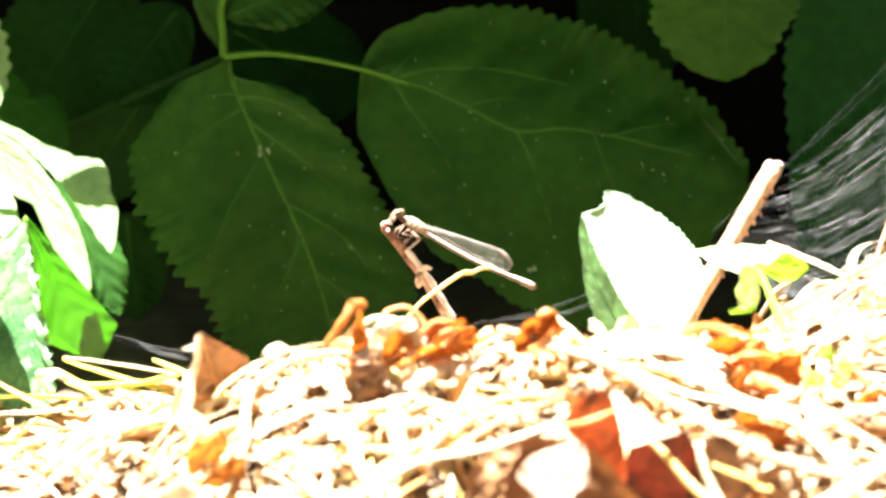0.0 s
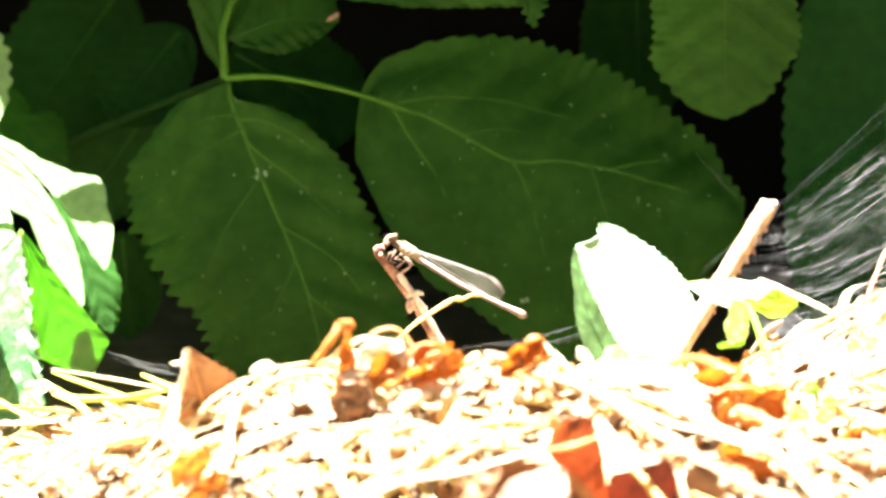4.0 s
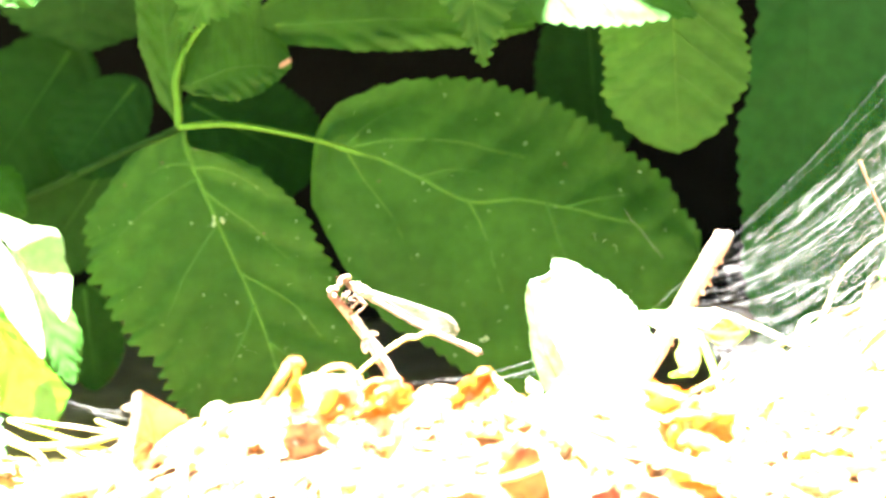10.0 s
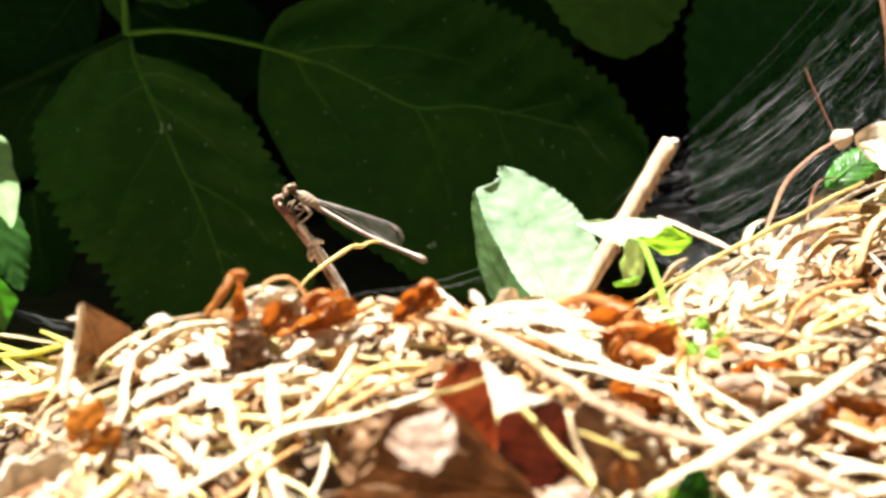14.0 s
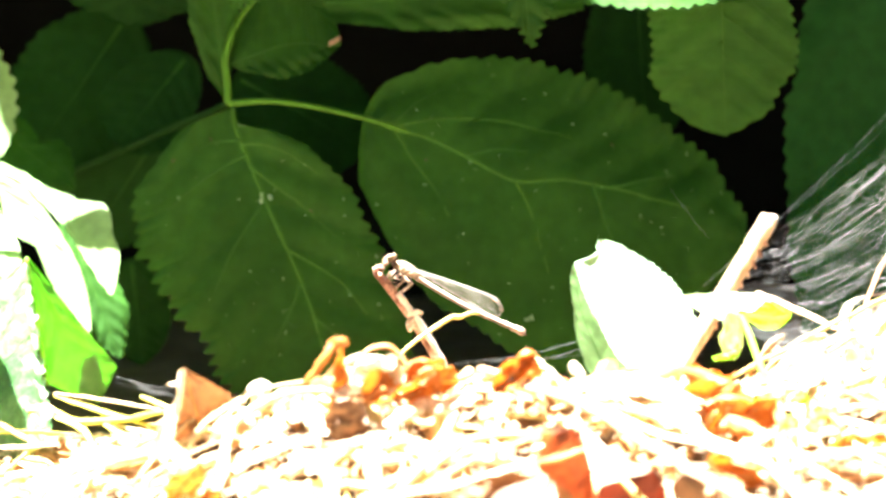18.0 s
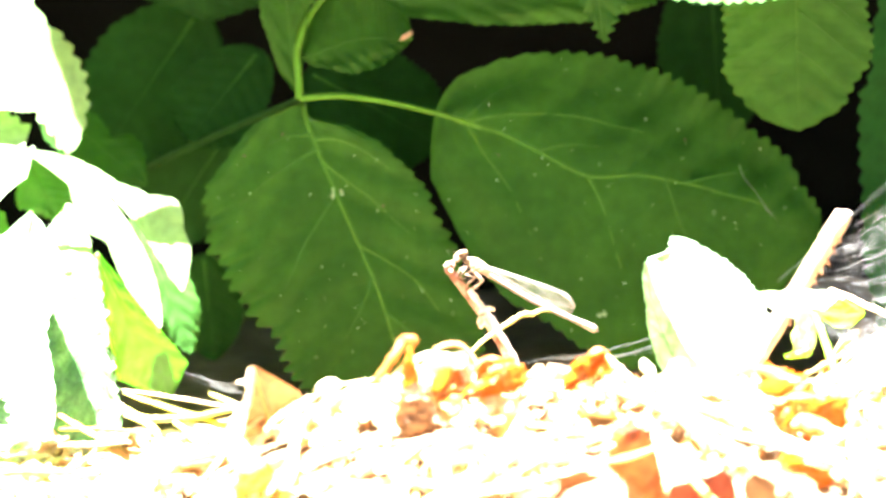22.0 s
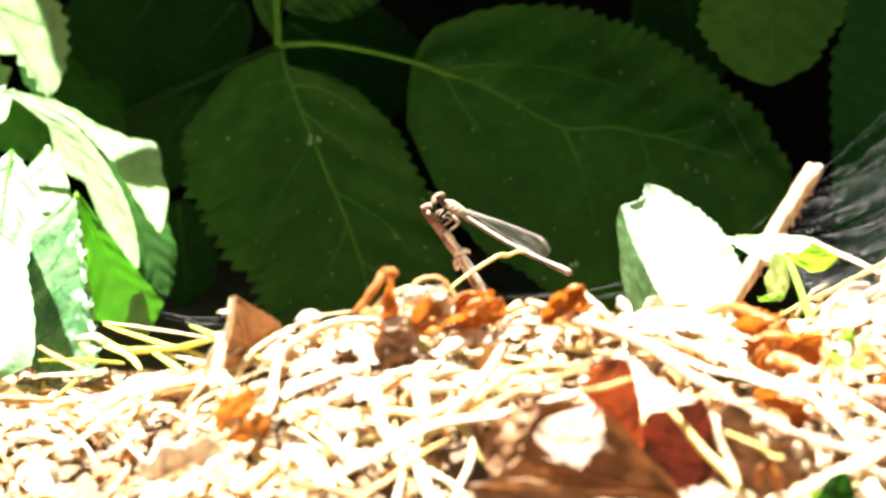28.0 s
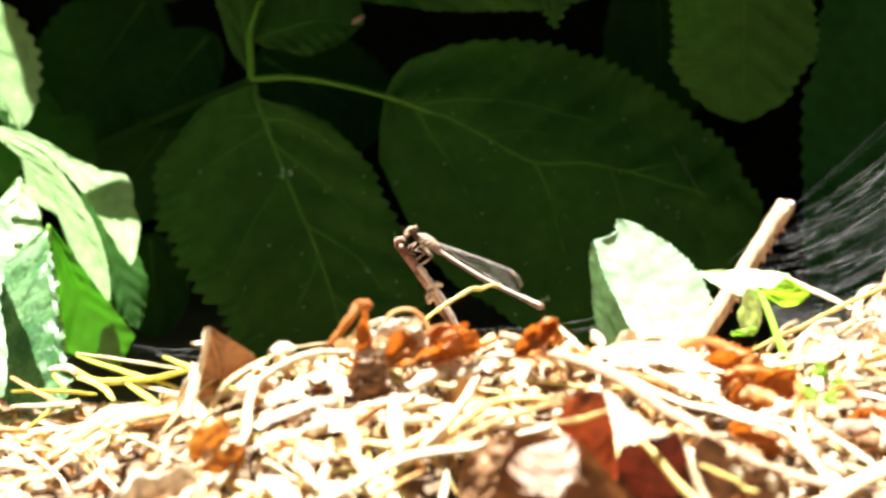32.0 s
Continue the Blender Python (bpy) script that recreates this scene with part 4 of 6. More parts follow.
# ---- the twig and the insect on it ----
def twig():
    t = thing("perch_twig", (18.5, 2.0, 45.5), "thin reddish brown twig with a knotted joint", "twig")
    pts = [(0.7, 0.0, 73.2), (3.5, 0.3, 69.6), (6.2, 0.8, 65.8), (9.1, 1.2, 61.8), (11.5, 1.6, 57.9), (14.4, 2.0, 53.0), (19.1, 2.5, 42.8), (22.2, 3.0, 32.2)]
    path = wobble(spline(pts, 7), 0.25, 3)
    n = len(path)
    part("stem", Geo().tube(path, [1.0 + 0.4 * i / n + 0.16 * noise.noise(Vector((i * 0.7, 1, 0))) for i in range(n)], 10), BARK, t)
    # a paler strip paints the sunlight on the twig's upper right side
    strip = [p + Vector((0.5, -0.6, 0.6)) for p in path[11:]]
    part("sunlit_strip", Geo().tube(strip, [0.85 + 0.4 * noise.noise(Vector((i * 0.5, 2, 0))) for i in range(len(strip))], 7), PALE_UPPER, t, "pale strip for the sunlit side of the twig")
    k = Vector((9.2, 0.8, 63.5))
    part("joint", Geo().tube([k + Vector((-1.5, -0.6, -0.5)), k + Vector((-0.5, -1.0, 0.1)), k + Vector((0.8, -0.9, 0.4)), k + Vector((2.0, -0.2, 0.0))], [0.3, 0.55, 0.62, 0.4], 8), BARE, t, "pale ring at the joint")
    part("joint_scar", Geo().blob(Vector((8.5, -0.4, 61.1)), [(1.0, 0, -0.5), (0, 0.9, 0), (0.6, 0, 1.7)], 9, 6, 0.5), BARK, t)
    e = Vector((1.1, -0.2, 73.5))
    part("broken_end", Geo().blob(e, [(1.0, 0, -0.6), (0, 1.1, 0), (0.6, 0, 1.2)], 10, 7, 0.9), BARK, t)
    part("broken_end", Geo().blob(Vector((0.5, -0.8, 74.2)), [(0.75, 0, 0.4), (0, 0.3, 0), (-0.1, 0, 0.18)], 8, 6, 0.4), BARE, t, "pale splintered tip")
    part("bud_scar", Geo().blob(Vector((1.5, -1.4, 72.7)), [(0.42, 0, 0), (0, 0.3, 0), (0, 0, 0.4)], 8, 6), BARE, t, "small white scar")


twig()


def damselfly():
    t = thing("damselfly", (6.1, 0.0, 73.5), "brown damselfly with folded clear wings on a twig", "damselfly")
    head = Vector((3.7, 0.0, 76.2))
    ax = (Vector((5.3, -0.6, 77.1)) - Vector((2.2, 0.6, 75.5))).normalized()
    up = Vector((ax.z * -1, 0, ax.x))
    h = part("head", Geo().blob(head, [ax * 1.5, (0, 1.3, 0), up * 0.95], 12, 8, 0.15), BODY_DARK, t)
    part("eye", Geo().blob(head + ax * 1.15 + Vector((0, -0.9, 0.15)), [ax * 0.75, (0, 0.8, 0), up * 0.72], 12, 8), EYE, h, "rounded brown compound eye")
    part("eye", Geo().blob(head - ax * 1.15 + Vector((0, -0.9, 0)), [ax * 0.75, (0, 0.8, 0), up * 0.72], 12, 8), EYE, h, "rounded brown compound eye")
    part("face", Geo().blob(head + Vector((-0.9, -1.2, -1.0)), [(0.7, 0, 0.2), (0, 0.6, 0), (-0.1, 0, 0.6)], 10, 7), BODY, h)
    part("crown", Geo().blob(head + up * 0.55 + Vector((0, -0.3, 0)), [ax * 1.2, (0, 0.9, 0), up * 0.36], 12, 7, 0.2), BODY_OLIVE, h, "cream crown of the head")
    for s in (-1, 1):
        a0 = head + Vector((-0.8 + 0.5 * s, -1.0, 0.5))
        part("antenna", Geo().tube([a0, a0 + Vector((-0.5, -0.5, 0.3)), a0 + Vector((-1.0, -0.9, 0.7))], [0.07, 0.05, 0.02], 5), BODY_DARK, h)
    part("neck", Geo().tube([head + Vector((0.6, 0, -0.7)), Vector((5.6, 0.0, 74.5))], [0.6, 0.9], 8), BODY_DARK, t)
    th = Vector((7.7, 0.0, 73.5))
    d = (Vector((10.0, 0.0, 72.1)) - Vector((4.9, 0.0, 75.1))).normalized()
    u = Vector((-d.z, 0, d.x))
    part("thorax", Geo().blob(th + u * 0.05, [d * 3.5, (0, 1.1, 0), u * 1.2], 14, 10, 0.1), BODY_SIDE, t, "bronze brown thorax")
    part("back_plate", Geo().tube([th - d * 2.3 + u * 0.75, th - d * 1.5 + u * 1.12, th + d * 0.6 + u * 1.12, th + d * 2.2 + u * 0.85, th + d * 3.0 + u * 0.4], [0.3, 0.45, 0.5, 0.45, 0.25], 10, 0.6), BODY_PALE, t, "olive tan plate along the back")
    for q, r in ((-1.3, 0.12), (-0.2, 0.16), (0.95, 0.14)):
        part("side_stripe", Geo().tube(spline([th + d * (q + 0.4) + u * 0.6 + Vector((0, -1.0, 0)), th + d * q - u * 0.1 + Vector((0, -1.12, 0)), th + d * (q - 0.35) - u * 0.75 + Vector((0, -0.8, 0))], 4), r, 7), BODY_PALE, t, "pale stripe on the side")
    # abdomen: ten segments
    a, m, b = Vector((9.7, 0.0, 71.8)), Vector((21.4, -1.0, 65.0)), Vector((34.6, -2.5, 59.1))
    path = spline([a, m, b], 30)
    cuts = [0, 3, 9, 17, 25, 33, 41, 48, 53, 57, 60]
    for k in range(10):
        seg = path[cuts[k]:cuts[k + 1] + 1]
        w = 0.53 if k < 7 else (0.58, 0.72, 0.86)[k - 7]
        if k == 0:
            w = 0.64
        n = len(seg)
        rad = [w * (1 + 0.03 * abs(2 * i / (n - 1) - 1) ** 3) for i in range(n)]
        if k == 9:
            rad[-1] *= 0.55
        part("abdomen_segment", Geo().tube(seg, rad, 10), BODY_ROSE, t)
    e = path[-1]
    for s in (-1, 1):
        part("tail_clasper", Geo().tube([e + Vector((-0.3, 0.35 * s, 0)), e + Vector((0.5, 0.3 * s, -0.35))], [0.28, 0.12], 6), BODY_DARK, t)
    part("back_ridge", Geo().tube([p + Vector((0.1, -0.18, 0.3)) for p in path[2:59]], [0.27] * 44 + [0.3 + 0.02 * i for i in range(13)], 6), PALE_UPPER, t, "cream ridge along the back")
    part("side_line", Geo().tube([p + Vector((-0.16, -0.34, -0.22)) for p in path[3:57]], 0.17, 6), BODY_DARK, t, "dark bronze line along the side")
    # wings, folded together along the body
    root = Vector((9.4, 0.0, 73.3))
    tipw = Vector((29.5, 0.0, 62.9))
    for w in range(4):
        off = (0.2, 0.6, 1.2, 1.6)[w]
        sc = (0.985, 1.0, 0.98, 1.0)[w]
        wx = (tipw - root).normalized()
        wx = (wx + Vector((0, off * 0.012, (-0.012, 0.003, -0.006, 0.0)[w]))).normalized()
        wz = Vector((-wx.z, 0, wx.x)).normalized()
        ln = (tipw - root).length * sc
        o = root + Vector((0, off, 0))

        def pt(u, v, wx=wx, wz=wz, ln=ln, o=o, off=off):
            top = 3.1 * (u ** 0.6) * (1 - max(0, (u - 0.8) / 0.2) ** 2.2 * 0.75) * (0.55 + 0.45 * math.sin(min(1, u / 0.75) * math.pi / 2))
            bot = -1.5 * (u ** 1.1) * (1 - max(0, (u - 0.86) / 0.14) ** 2.0 * 0.85)
            return o + wx * (ln * u) + wz * (bot + (top - bot) * (v * 0.5 + 0.5)) + Vector((0, 0.12 * math.sin(u * 9 + v * 5) + 0.05 * off, 0))
        wing = part("wing", Geo().grid(pt, 40, 8), WING, t, "clear folded wing with fine dark veins")
        for j, v in enumerate((1, 0.78, 0.5, 0.2, -0.15, -0.5, -0.8, -1)):
            us = [0.03 + 0.965 * i / 30 for i in range(31)]
            part("vein", Geo().tube([pt(q, v + (0.05 * math.sin(q * 17 + j) if abs(v) < 1 else 0)) for q in us], (0.07 if v == 1 else 0.05) if abs(v) == 1 else 0.012, 4), WING_VEIN, wing)
        g = Geo()
        rr = random.Random(w)
        for i in range(110):
            q, v = rr.uniform(0.15, 0.97), rr.choice((0.89, 0.64, 0.35, 0.03, -0.32, -0.65, -0.9))
            g.tube([pt(q, v - 0.15), pt(q + 0.006, v + 0.15)], 0.008, 3)
        part("cross_veins", g, WING_VEIN, wing)["kind"] = "stuff"
        part("wing_spot", Geo().tube([pt(0.845, 0.86), pt(0.90, 0.84)], 0.26, 6, 0.3), BODY, wing, "small tan wing spot")
    # legs
    legs = [
        [(5.2, -0.8, 73.6), (4.2, -2.2, 72.7), (3.6, -1.6, 71.1), (5.0, -1.3, 70.8)],
        [(6.1, -1.0, 72.8), (4.7, -2.4, 71.9), (6.9, -2.2, 71.4), (5.0, -1.4, 69.0)],
        [(7.0, -1.0, 72.3), (8.9, -2.4, 70.6), (7.5, -2.0, 69.5), (5.8, -1.2, 68.4)],
        [(5.2, 0.8, 73.4), (3.5, 2.2, 72.5), (3.0, 1.5, 71.3)],
        [(6.1, 1.0, 72.6), (7.4, 2.4, 70.8), (5.0, 1.4, 69.4)],
        [(7.0, 1.0, 72.0), (8.4, 2.4, 69.5), (6.3, 1.4, 67.8)],
    ]
    for lg in legs:
        part("leg", Geo().tube(lg, [0.2, 0.16, 0.12, 0.08][:len(lg)], 6), BODY, t)


damselfly()

# ---- dry litter ----
STRAWS = "dry straws on the heap"
count = [0]


def straw(pts, r=0.8, material=None, label="pale dry straw lying in the litter", flat=0.55, taper=0.6, name="straw", rough=0.55):
    count[0] += 1
    path = wobble(spline(pts, 7), rough, count[0])
    n = len(path)
    rad = [r * (1 - (1 - taper) * abs(2 * i / (n - 1) - 1) ** 2) * (1 + 0.28 * noise.noise(Vector((i * 0.6, count[0], 0)))) for i in range(n)]
    lean = random.Random(count[0])
    return whole(name, Geo().tube(path, rad, 8, flat, (lean.uniform(-1, 1), lean.uniform(-1, 1), 0.7)), material or STRAW, label, "straw", STRAWS)


def dry_leaf(base, tip, normal, width, material, label, seed, name="dry_leaf", lobes=0, curl=0.0, bulge=None, rib=True, **kw):
    kw.setdefault("teeth", 12)
    kw.setdefault("tooth", 0.03)
    kw.setdefault("quilt", 0.2)
    kw.setdefault("ragged", 0.3)
    kw.setdefault("crumple", 1.3)
    lf = Leaf(base, tip, normal, width, seed=seed, ripple=kw.pop("ripple", 1.2), **kw)
    t = thing(name, base, label, "dry leaf", "dead leaves on the heap")
    g = Geo()

    def surf(u, v):
        s = 1.0
        if lobes:
            s = 1 - 0.34 * (0.5 + 0.5 * math.cos(2 * math.pi * u * lobes)) * abs(v)
        p = lf.at(u, v * s)
        if curl:
            d = v * s
            p = p + lf.n * (curl * lf.w * d * d) - lf.y * (lf.half(u) * d * min(0.9, abs(curl) * 0.35) * abs(d))
        if bulge:
            p = p + lf.n * (bulge[3] * math.exp(-((u - bulge[0]) ** 2 + (v * 0.35 - bulge[1]) ** 2) / bulge[2] ** 2))
        return p
    g.grid(surf, 44, 12)
    b = part("leaf_blade", g, material, t)
    if rib:
        part("midrib", Geo().tube([surf(i / 24, 0) + lf.n * 0.15 for i in range(24)], [0.5 * (1.05 - 0.9 * i / 24) for i in range(24)], 6), STALK_BROWN, b)
    return t


# larger dead leaves
dry_leaf((-8.2, -115.0, 62.9), (5.9, -115.0, 67.9), (0.0, -0.7, 0.9), 8, LEAF_PALE, "cream crumpled dead leaf on the crest", 65, curl=0.5, ripple=2.2)
dry_leaf((-1.2, -119.0, 61.6), (15.2, -113.0, 67.5), (0.1, -0.7, 0.8), 9, LEAF_ORANGE, "crumpled orange brown leaf on the crest", 66, curl=0.4, ripple=2.2)
dry_leaf((25.6, -113.0, 62.5), (33.9, -113.0, 70.4), (0.3, -1, 0.4), 7, LEAF_ORANGE, "orange brown curled leaf on the crest", 67, curl=0.8)
dry_leaf((58.7, -104.0, 60.5), (76.2, -90.0, 60.5), (0.1, -0.5, 0.9), 7, LEAF_ORANGE, "orange dead leaf on the crest", 73, curl=0.5, ripple=2.0)
dry_leaf((66.4, -113.0, 61.1), (84.1, -119.0, 55.2), (0, -0.9, 0.6), 11, LEAF_ORANGE, "orange brown crumpled dead leaf", 74, curl=0.5, ripple=2.4)
dry_leaf((67.9, -144.0, 52.0), (79.8, -144.0, 47.1), (0, -0.9, 0.6), 6, LEAF_ORANGE, "orange brown leaf under straws", 75, curl=0.4)
dry_leaf((93.1, -129.0, 50.7), (108.6, -124.0, 50.8), (0, -0.9, 0.6), 8, LEAF_ORANGE, "rust coloured crumpled leaf", 76, curl=0.5, ripple=2.4)
dry_leaf((108.5, -70.0, 53.2), (122.5, -70.0, 53.5), (0, -1, 0.4), 8, LEAF_ORANGE, "brown arched dead leaf on the bank", 77, curl=-0.8)
dry_leaf((110.6, -149.0, 41.0), (123.6, -144.0, 46.8), (0, -1, 0.5), 14, LEAF_ORANGE, "orange brown leaf half buried in straw", 78, curl=0.4)
dry_leaf((-54.6, -169.0, 35.6), (-39.3, -161.0, 41.7), (0, -0.8, 0.7), 14, LEAF_TAN, "tan dead leaf low on the heap", 79, curl=0.5, ripple=2.2)
dry_leaf((136.2, 18.0, 81.1), (161.0, 10.0, 74.6), (0, -0.5, 1), 20, LEAF_PALE, "broad pale dead leaf in full sun", 87, curl=0.2)
lone_leaf("plant_leaf", (129.7, 20.0, 72.5), Leaf((129.7, 20.0, 72.5), (144.1, 30.0, 80.3), (0, -0.8, 0.7), 9, 10, 0.06, 0.05, 0.2, 0.5, seed=88), LEAF_LIME, "small bright green leaf at the web", group=LEFT)
lone_leaf("plant_leaf", (154.2, 20.0, 84.0), Leaf((154.2, 20.0, 84.0), (154.3, 30.0, 124.2), (-0.2, -0.8, 0.7), 14, 12, 0.06, 0.05, 0.2, 0.5, seed=89), LEAF_GREY, "pale green sunlit leaf at the web", group=LEFT)

def roll(pts, r, material, label, flat=0.55, name="dry_leaf", ends=0.35, seed=1):
    """A dead leaf or strip curled along its length, or a round stalk."""
    path = wobble(spline(pts, 8), 0.6, seed)
    n = len(path)
    if name == "dry_stalk":
        rad = [r * (1 + 0.15 * noise.noise(Vector((i * 0.45, seed, 0)))) for i in range(n)]
        return whole(name, Geo().tube(path, rad, 8, 0.9), material, label, "dry stalk", STRAWS)
    turn = random.Random(seed * 7 + 1).uniform(-0.9, 0.9)
    reach = 1.0 + 0.9 * random.Random(seed * 5 + 2).random()

    def surf(u, v):
        k = u * (n - 1)
        i = min(int(k), n - 2)
        p = path[i].lerp(path[i + 1], k - i)
        d = (path[min(i + 2, n - 1)] - path[max(i - 1, 0)]).normalized()
        across = d.cross(Vector((0, -0.6, 0.8)))
        across = across.normalized() if across.length > 0.05 else Vector((1, 0, 0))
        out = across.cross(d)
        s = 1 if v > 0 else -1
        edge = 0.75 + 0.55 * noise.noise(Vector((u * 5.0, s * 4.0, seed * 1.7))) + 0.3 * noise.noise(Vector((u * 15.0, s * 9.0, seed * 2.3)))
        wide = r * 1.05 * (ends + (1 - ends) * math.sin(math.pi * min(0.97, max(0.03, u))) ** 0.6)
        a = v * reach * edge + turn + 1.2 * (u - 0.5) * math.sin(seed)
        q = p + across * (wide * math.sin(a)) + out * (wide * (flat + 0.35) * (math.cos(a) - 0.5))
        return q + Vector(noise.noise_vector(q * 0.35 + Vector((seed, 0, 0)))) * (0.28 * r)
    return whole(name, Geo().grid(surf, 30, 10), material, label, "dry leaf", "dead leaves on the heap")


# the brown leaf that stands upright, and the amber one under it
dry_leaf((-34.7, -100.0, 48.8), (-39.2, -108.0, 66.5), (0.35, -1, -0.2), 18.4, LEAF_UMBER, "brown dead leaf standing upright with a pointed tip", 61, sides=(((0, 0.6), (0.198, 7.5), (0.509, 4.6), (0.832, 1.7), (1, 0.4)), ((0, 0.6), (0.104, 9.2), (0.454, 7.7), (0.667, 4.7), (0.87, 1.8), (1, 0.4))), cord=0.0, curve=0, crumple=0.5, ragged=0.03, ripple=0.5)
dry_leaf((-43.8, -102.0, 46.8), (-39.5, -109.0, 66.3), (-0.75, -0.75, 0.05), 6.6, LEAF_TAN, "pale grey folded edge of a dead leaf", 62, sides=(((0, 0.6), (0.084, 3.3), (0.415, 2), (0.743, 1), (1, 0.4)), ((0, 0.6), (0.275, 2.3), (0.614, 1.9), (0.887, 1.5), (1, 0.4))), cord=0.0, curve=-0.033, crumple=0.3, ragged=0.03, rib=False)
dry_leaf((-41.0, -140.0, 43.4), (-34.8, -146.0, 53.3), (0.2, -1, -0.2), 8.4, LEAF_AMBER, "amber brown curled dead leaf", 63, sides=(((0, 0.6), (0.182, 2.6), (0.48, 4.2), (0.76, 3.4), (1, 0.4)), ((0, 0.6), (0.255, 4), (0.699, 3.9), (0.943, 2), (1, 0.4))), cord=0.0, curve=0, crumple=0.7, ragged=0.05, curl=0.3, rib=False)
dry_leaf((-39.2, -152.0, 42.9), (-30.2, -152.0, 48.3), (0.1, -1, -0.2), 8.8, LEAF_AMBER, "amber brown shaded leaf behind a straw", 64, sides=(((0, 0.6), (0.393, 1.4), (0.751, 2), (1, 0.4)), ((0, 0.6), (0.186, 2.8), (0.516, 4.4), (0.846, 2.7), (1, 0.4))), cord=0.0, curve=0, crumple=0.7, ragged=0.08, rib=False)
# the brown oak leaf, the red leaf and its pale flap
dry_leaf((41.8, -168.0, 37.9), (38.8, -176.0, 64.3), (0.05, -1, -0.15), 16.4, LEAF_RED, "dark red dead leaf with a rounded lobe", 68, sides=(((0, 0.6), (0.132, 4), (0.374, 4.5), (0.608, 6.3), (0.726, 8.2), (0.865, 5.9), (0.977, 2.9), (1, 0.4)), ((0, 0.6), (0.133, 3.3), (0.33, 3.6), (0.524, 3.6), (0.741, 3.2), (0.926, 2.3), (1, 0.4))), cord=0.0, curve=0, crumple=0.3, ragged=0.02, ripple=0.6, rib=False)
# one red leaf: shade darkens the hollow half's colour, sunlight pales the fold's
dry_leaf((54.1, -166.0, 36.3), (55.4, -172.0, 55.3), (0.1, -1, -0.25), 22.2, LEAF_RED_SHADE, "hollow half of a red dead leaf, darkened for shade", 70, sides=(((0, 0.6), (0.018, 7.3), (0.26, 9.9), (0.527, 11.1), (0.79, 10.6), (0.907, 5.7), (1, 0.4)), ((0, 0.6), (0.144, 5.4), (0.311, 5.4), (0.586, 3.6), (0.844, 2.2), (1, 0.4))), cord=0.0, curve=0, crumple=0.35, ragged=0.03, ripple=1.2, rib=False)
dry_leaf((41.4, -178.0, 64.1), (54.3, -175.0, 55.6), (0.1, -0.6, 0.9), 15.8, LEAF_PALE, "curled top-lit fold of a red dead leaf, coloured pale", 69, sides=(((0, 0.6), (0.169, 2.7), (0.494, 4), (0.761, 3.1), (1, 0.4)), ((0, 0.6), (0.12, 3.8), (0.245, 7.9), (0.334, 6.6), (0.543, 1.6), (0.834, 0), (1, 0.4))), cord=0.0, curve=-0.316, crumple=0.15, ragged=0.02, ripple=0.3, rib=False)
dry_leaf((51.6, -184.0, 37.2), (14.1, -180.0, 45.1), (0, -1, -0.12), 28.4, LEAF_RUST, "large brown lobed oak leaf curled on the heap", 71, sides=(((0, 0.6), (0.039, 5.1), (0.214, 10.6), (0.475, 13), (0.721, 12.5), (0.953, 7.9), (1, 0.4)), ((0, 0.6), (0.079, 4.9), (0.216, 8), (0.367, 12.3), (0.546, 14.2), (0.725, 13), (0.882, 11), (0.986, 7), (1, 0.4))), cord=0.0, curve=-0.014, crumple=0.9, ragged=0.05, ripple=1.6)
# the sun patch on the oak leaf, made as a paler piece
dry_leaf((30.7, -194.0, 44.8), (33.3, -186.0, 56.6), (0.05, -0.93, 0.3), 19.6, LEAF_FAWN, "paler fawn piece for the sun patch on an oak leaf", 94, sides=(((0, 0.6), (0.017, 8.5), (0.036, 3.9), (0.247, 9.8), (0.55, 8), (0.802, 3.5), (1, 0.4)), ((0, 0.6), (0.354, 4.3), (0.674, 3.1), (0.904, 2.4), (1, 0.4))), cord=0.0, curve=0, crumple=0.35, ragged=0.05, ripple=0.8, rib=False)
dry_leaf((15.0, -188.0, 42.1), (22.5, -186.0, 55.7), (-0.4, -0.9, 0), 11.4, LEAF_RUST, "brown fold at the edge of an oak leaf", 95, sides=(((0, 0.6), (0.085, 4.1), (0.462, 5.7), (0.814, 4), (1, 0.4)), ((0, 0.6), (0.267, 2.5), (0.612, 1.4), (0.922, 1.3), (1, 0.4))), cord=0.0, curve=0, crumple=0.8, ragged=0.05, rib=False)
dry_leaf((64.7, -192.0, 34.0), (51.7, -182.0, 38.5), (0, -0.9, 0.5), 12.4, LEAF_FAWN, "fawn pink dead leaf under a yellow straw", 72, sides=(((0, 0.6), (0.155, 5.5), (0.58, 6.2), (0.895, 4.2), (1, 0.4)), ((0, 0.6), (0.335, 3.9), (0.674, 4.4), (0.949, 2.1), (1, 0.4))), cord=0.0, curve=0, crumple=0.9, ragged=0.05)
dry_leaf((52.6, -196.0, 35.1), (9.6, -192.0, 40.7), (0, -1, 0), 19.6, LEAF_RUST, "reddish brown leaf under an oak leaf", 96, sides=(((0, 0.6), (0.192, 7.9), (0.513, 9.8), (0.792, 6.8), (1, 0.4)), ((0, 0.6), (0.221, 4.6), (0.448, 2.7), (0.71, 3.5), (1, 0.4))), cord=0.0, curve=0, crumple=0.6, ragged=0.06, rib=False)
straw([(48.2, -174.0, 54.7), (53.7, -178.0, 48.9), (58.8, -183.0, 43.6), (62.9, -188.0, 39.7), (67.3, -194.0, 35.5)], 0.95, STRAW_GOLD, "yellow straw slanting over a red leaf")
straw([(30.6, -176.0, 57.6), (36.3, -177.0, 58.3), (42.1, -176.0, 60.1)], 0.55, STRAW_GOLD, "tan straw lying over a red leaf")
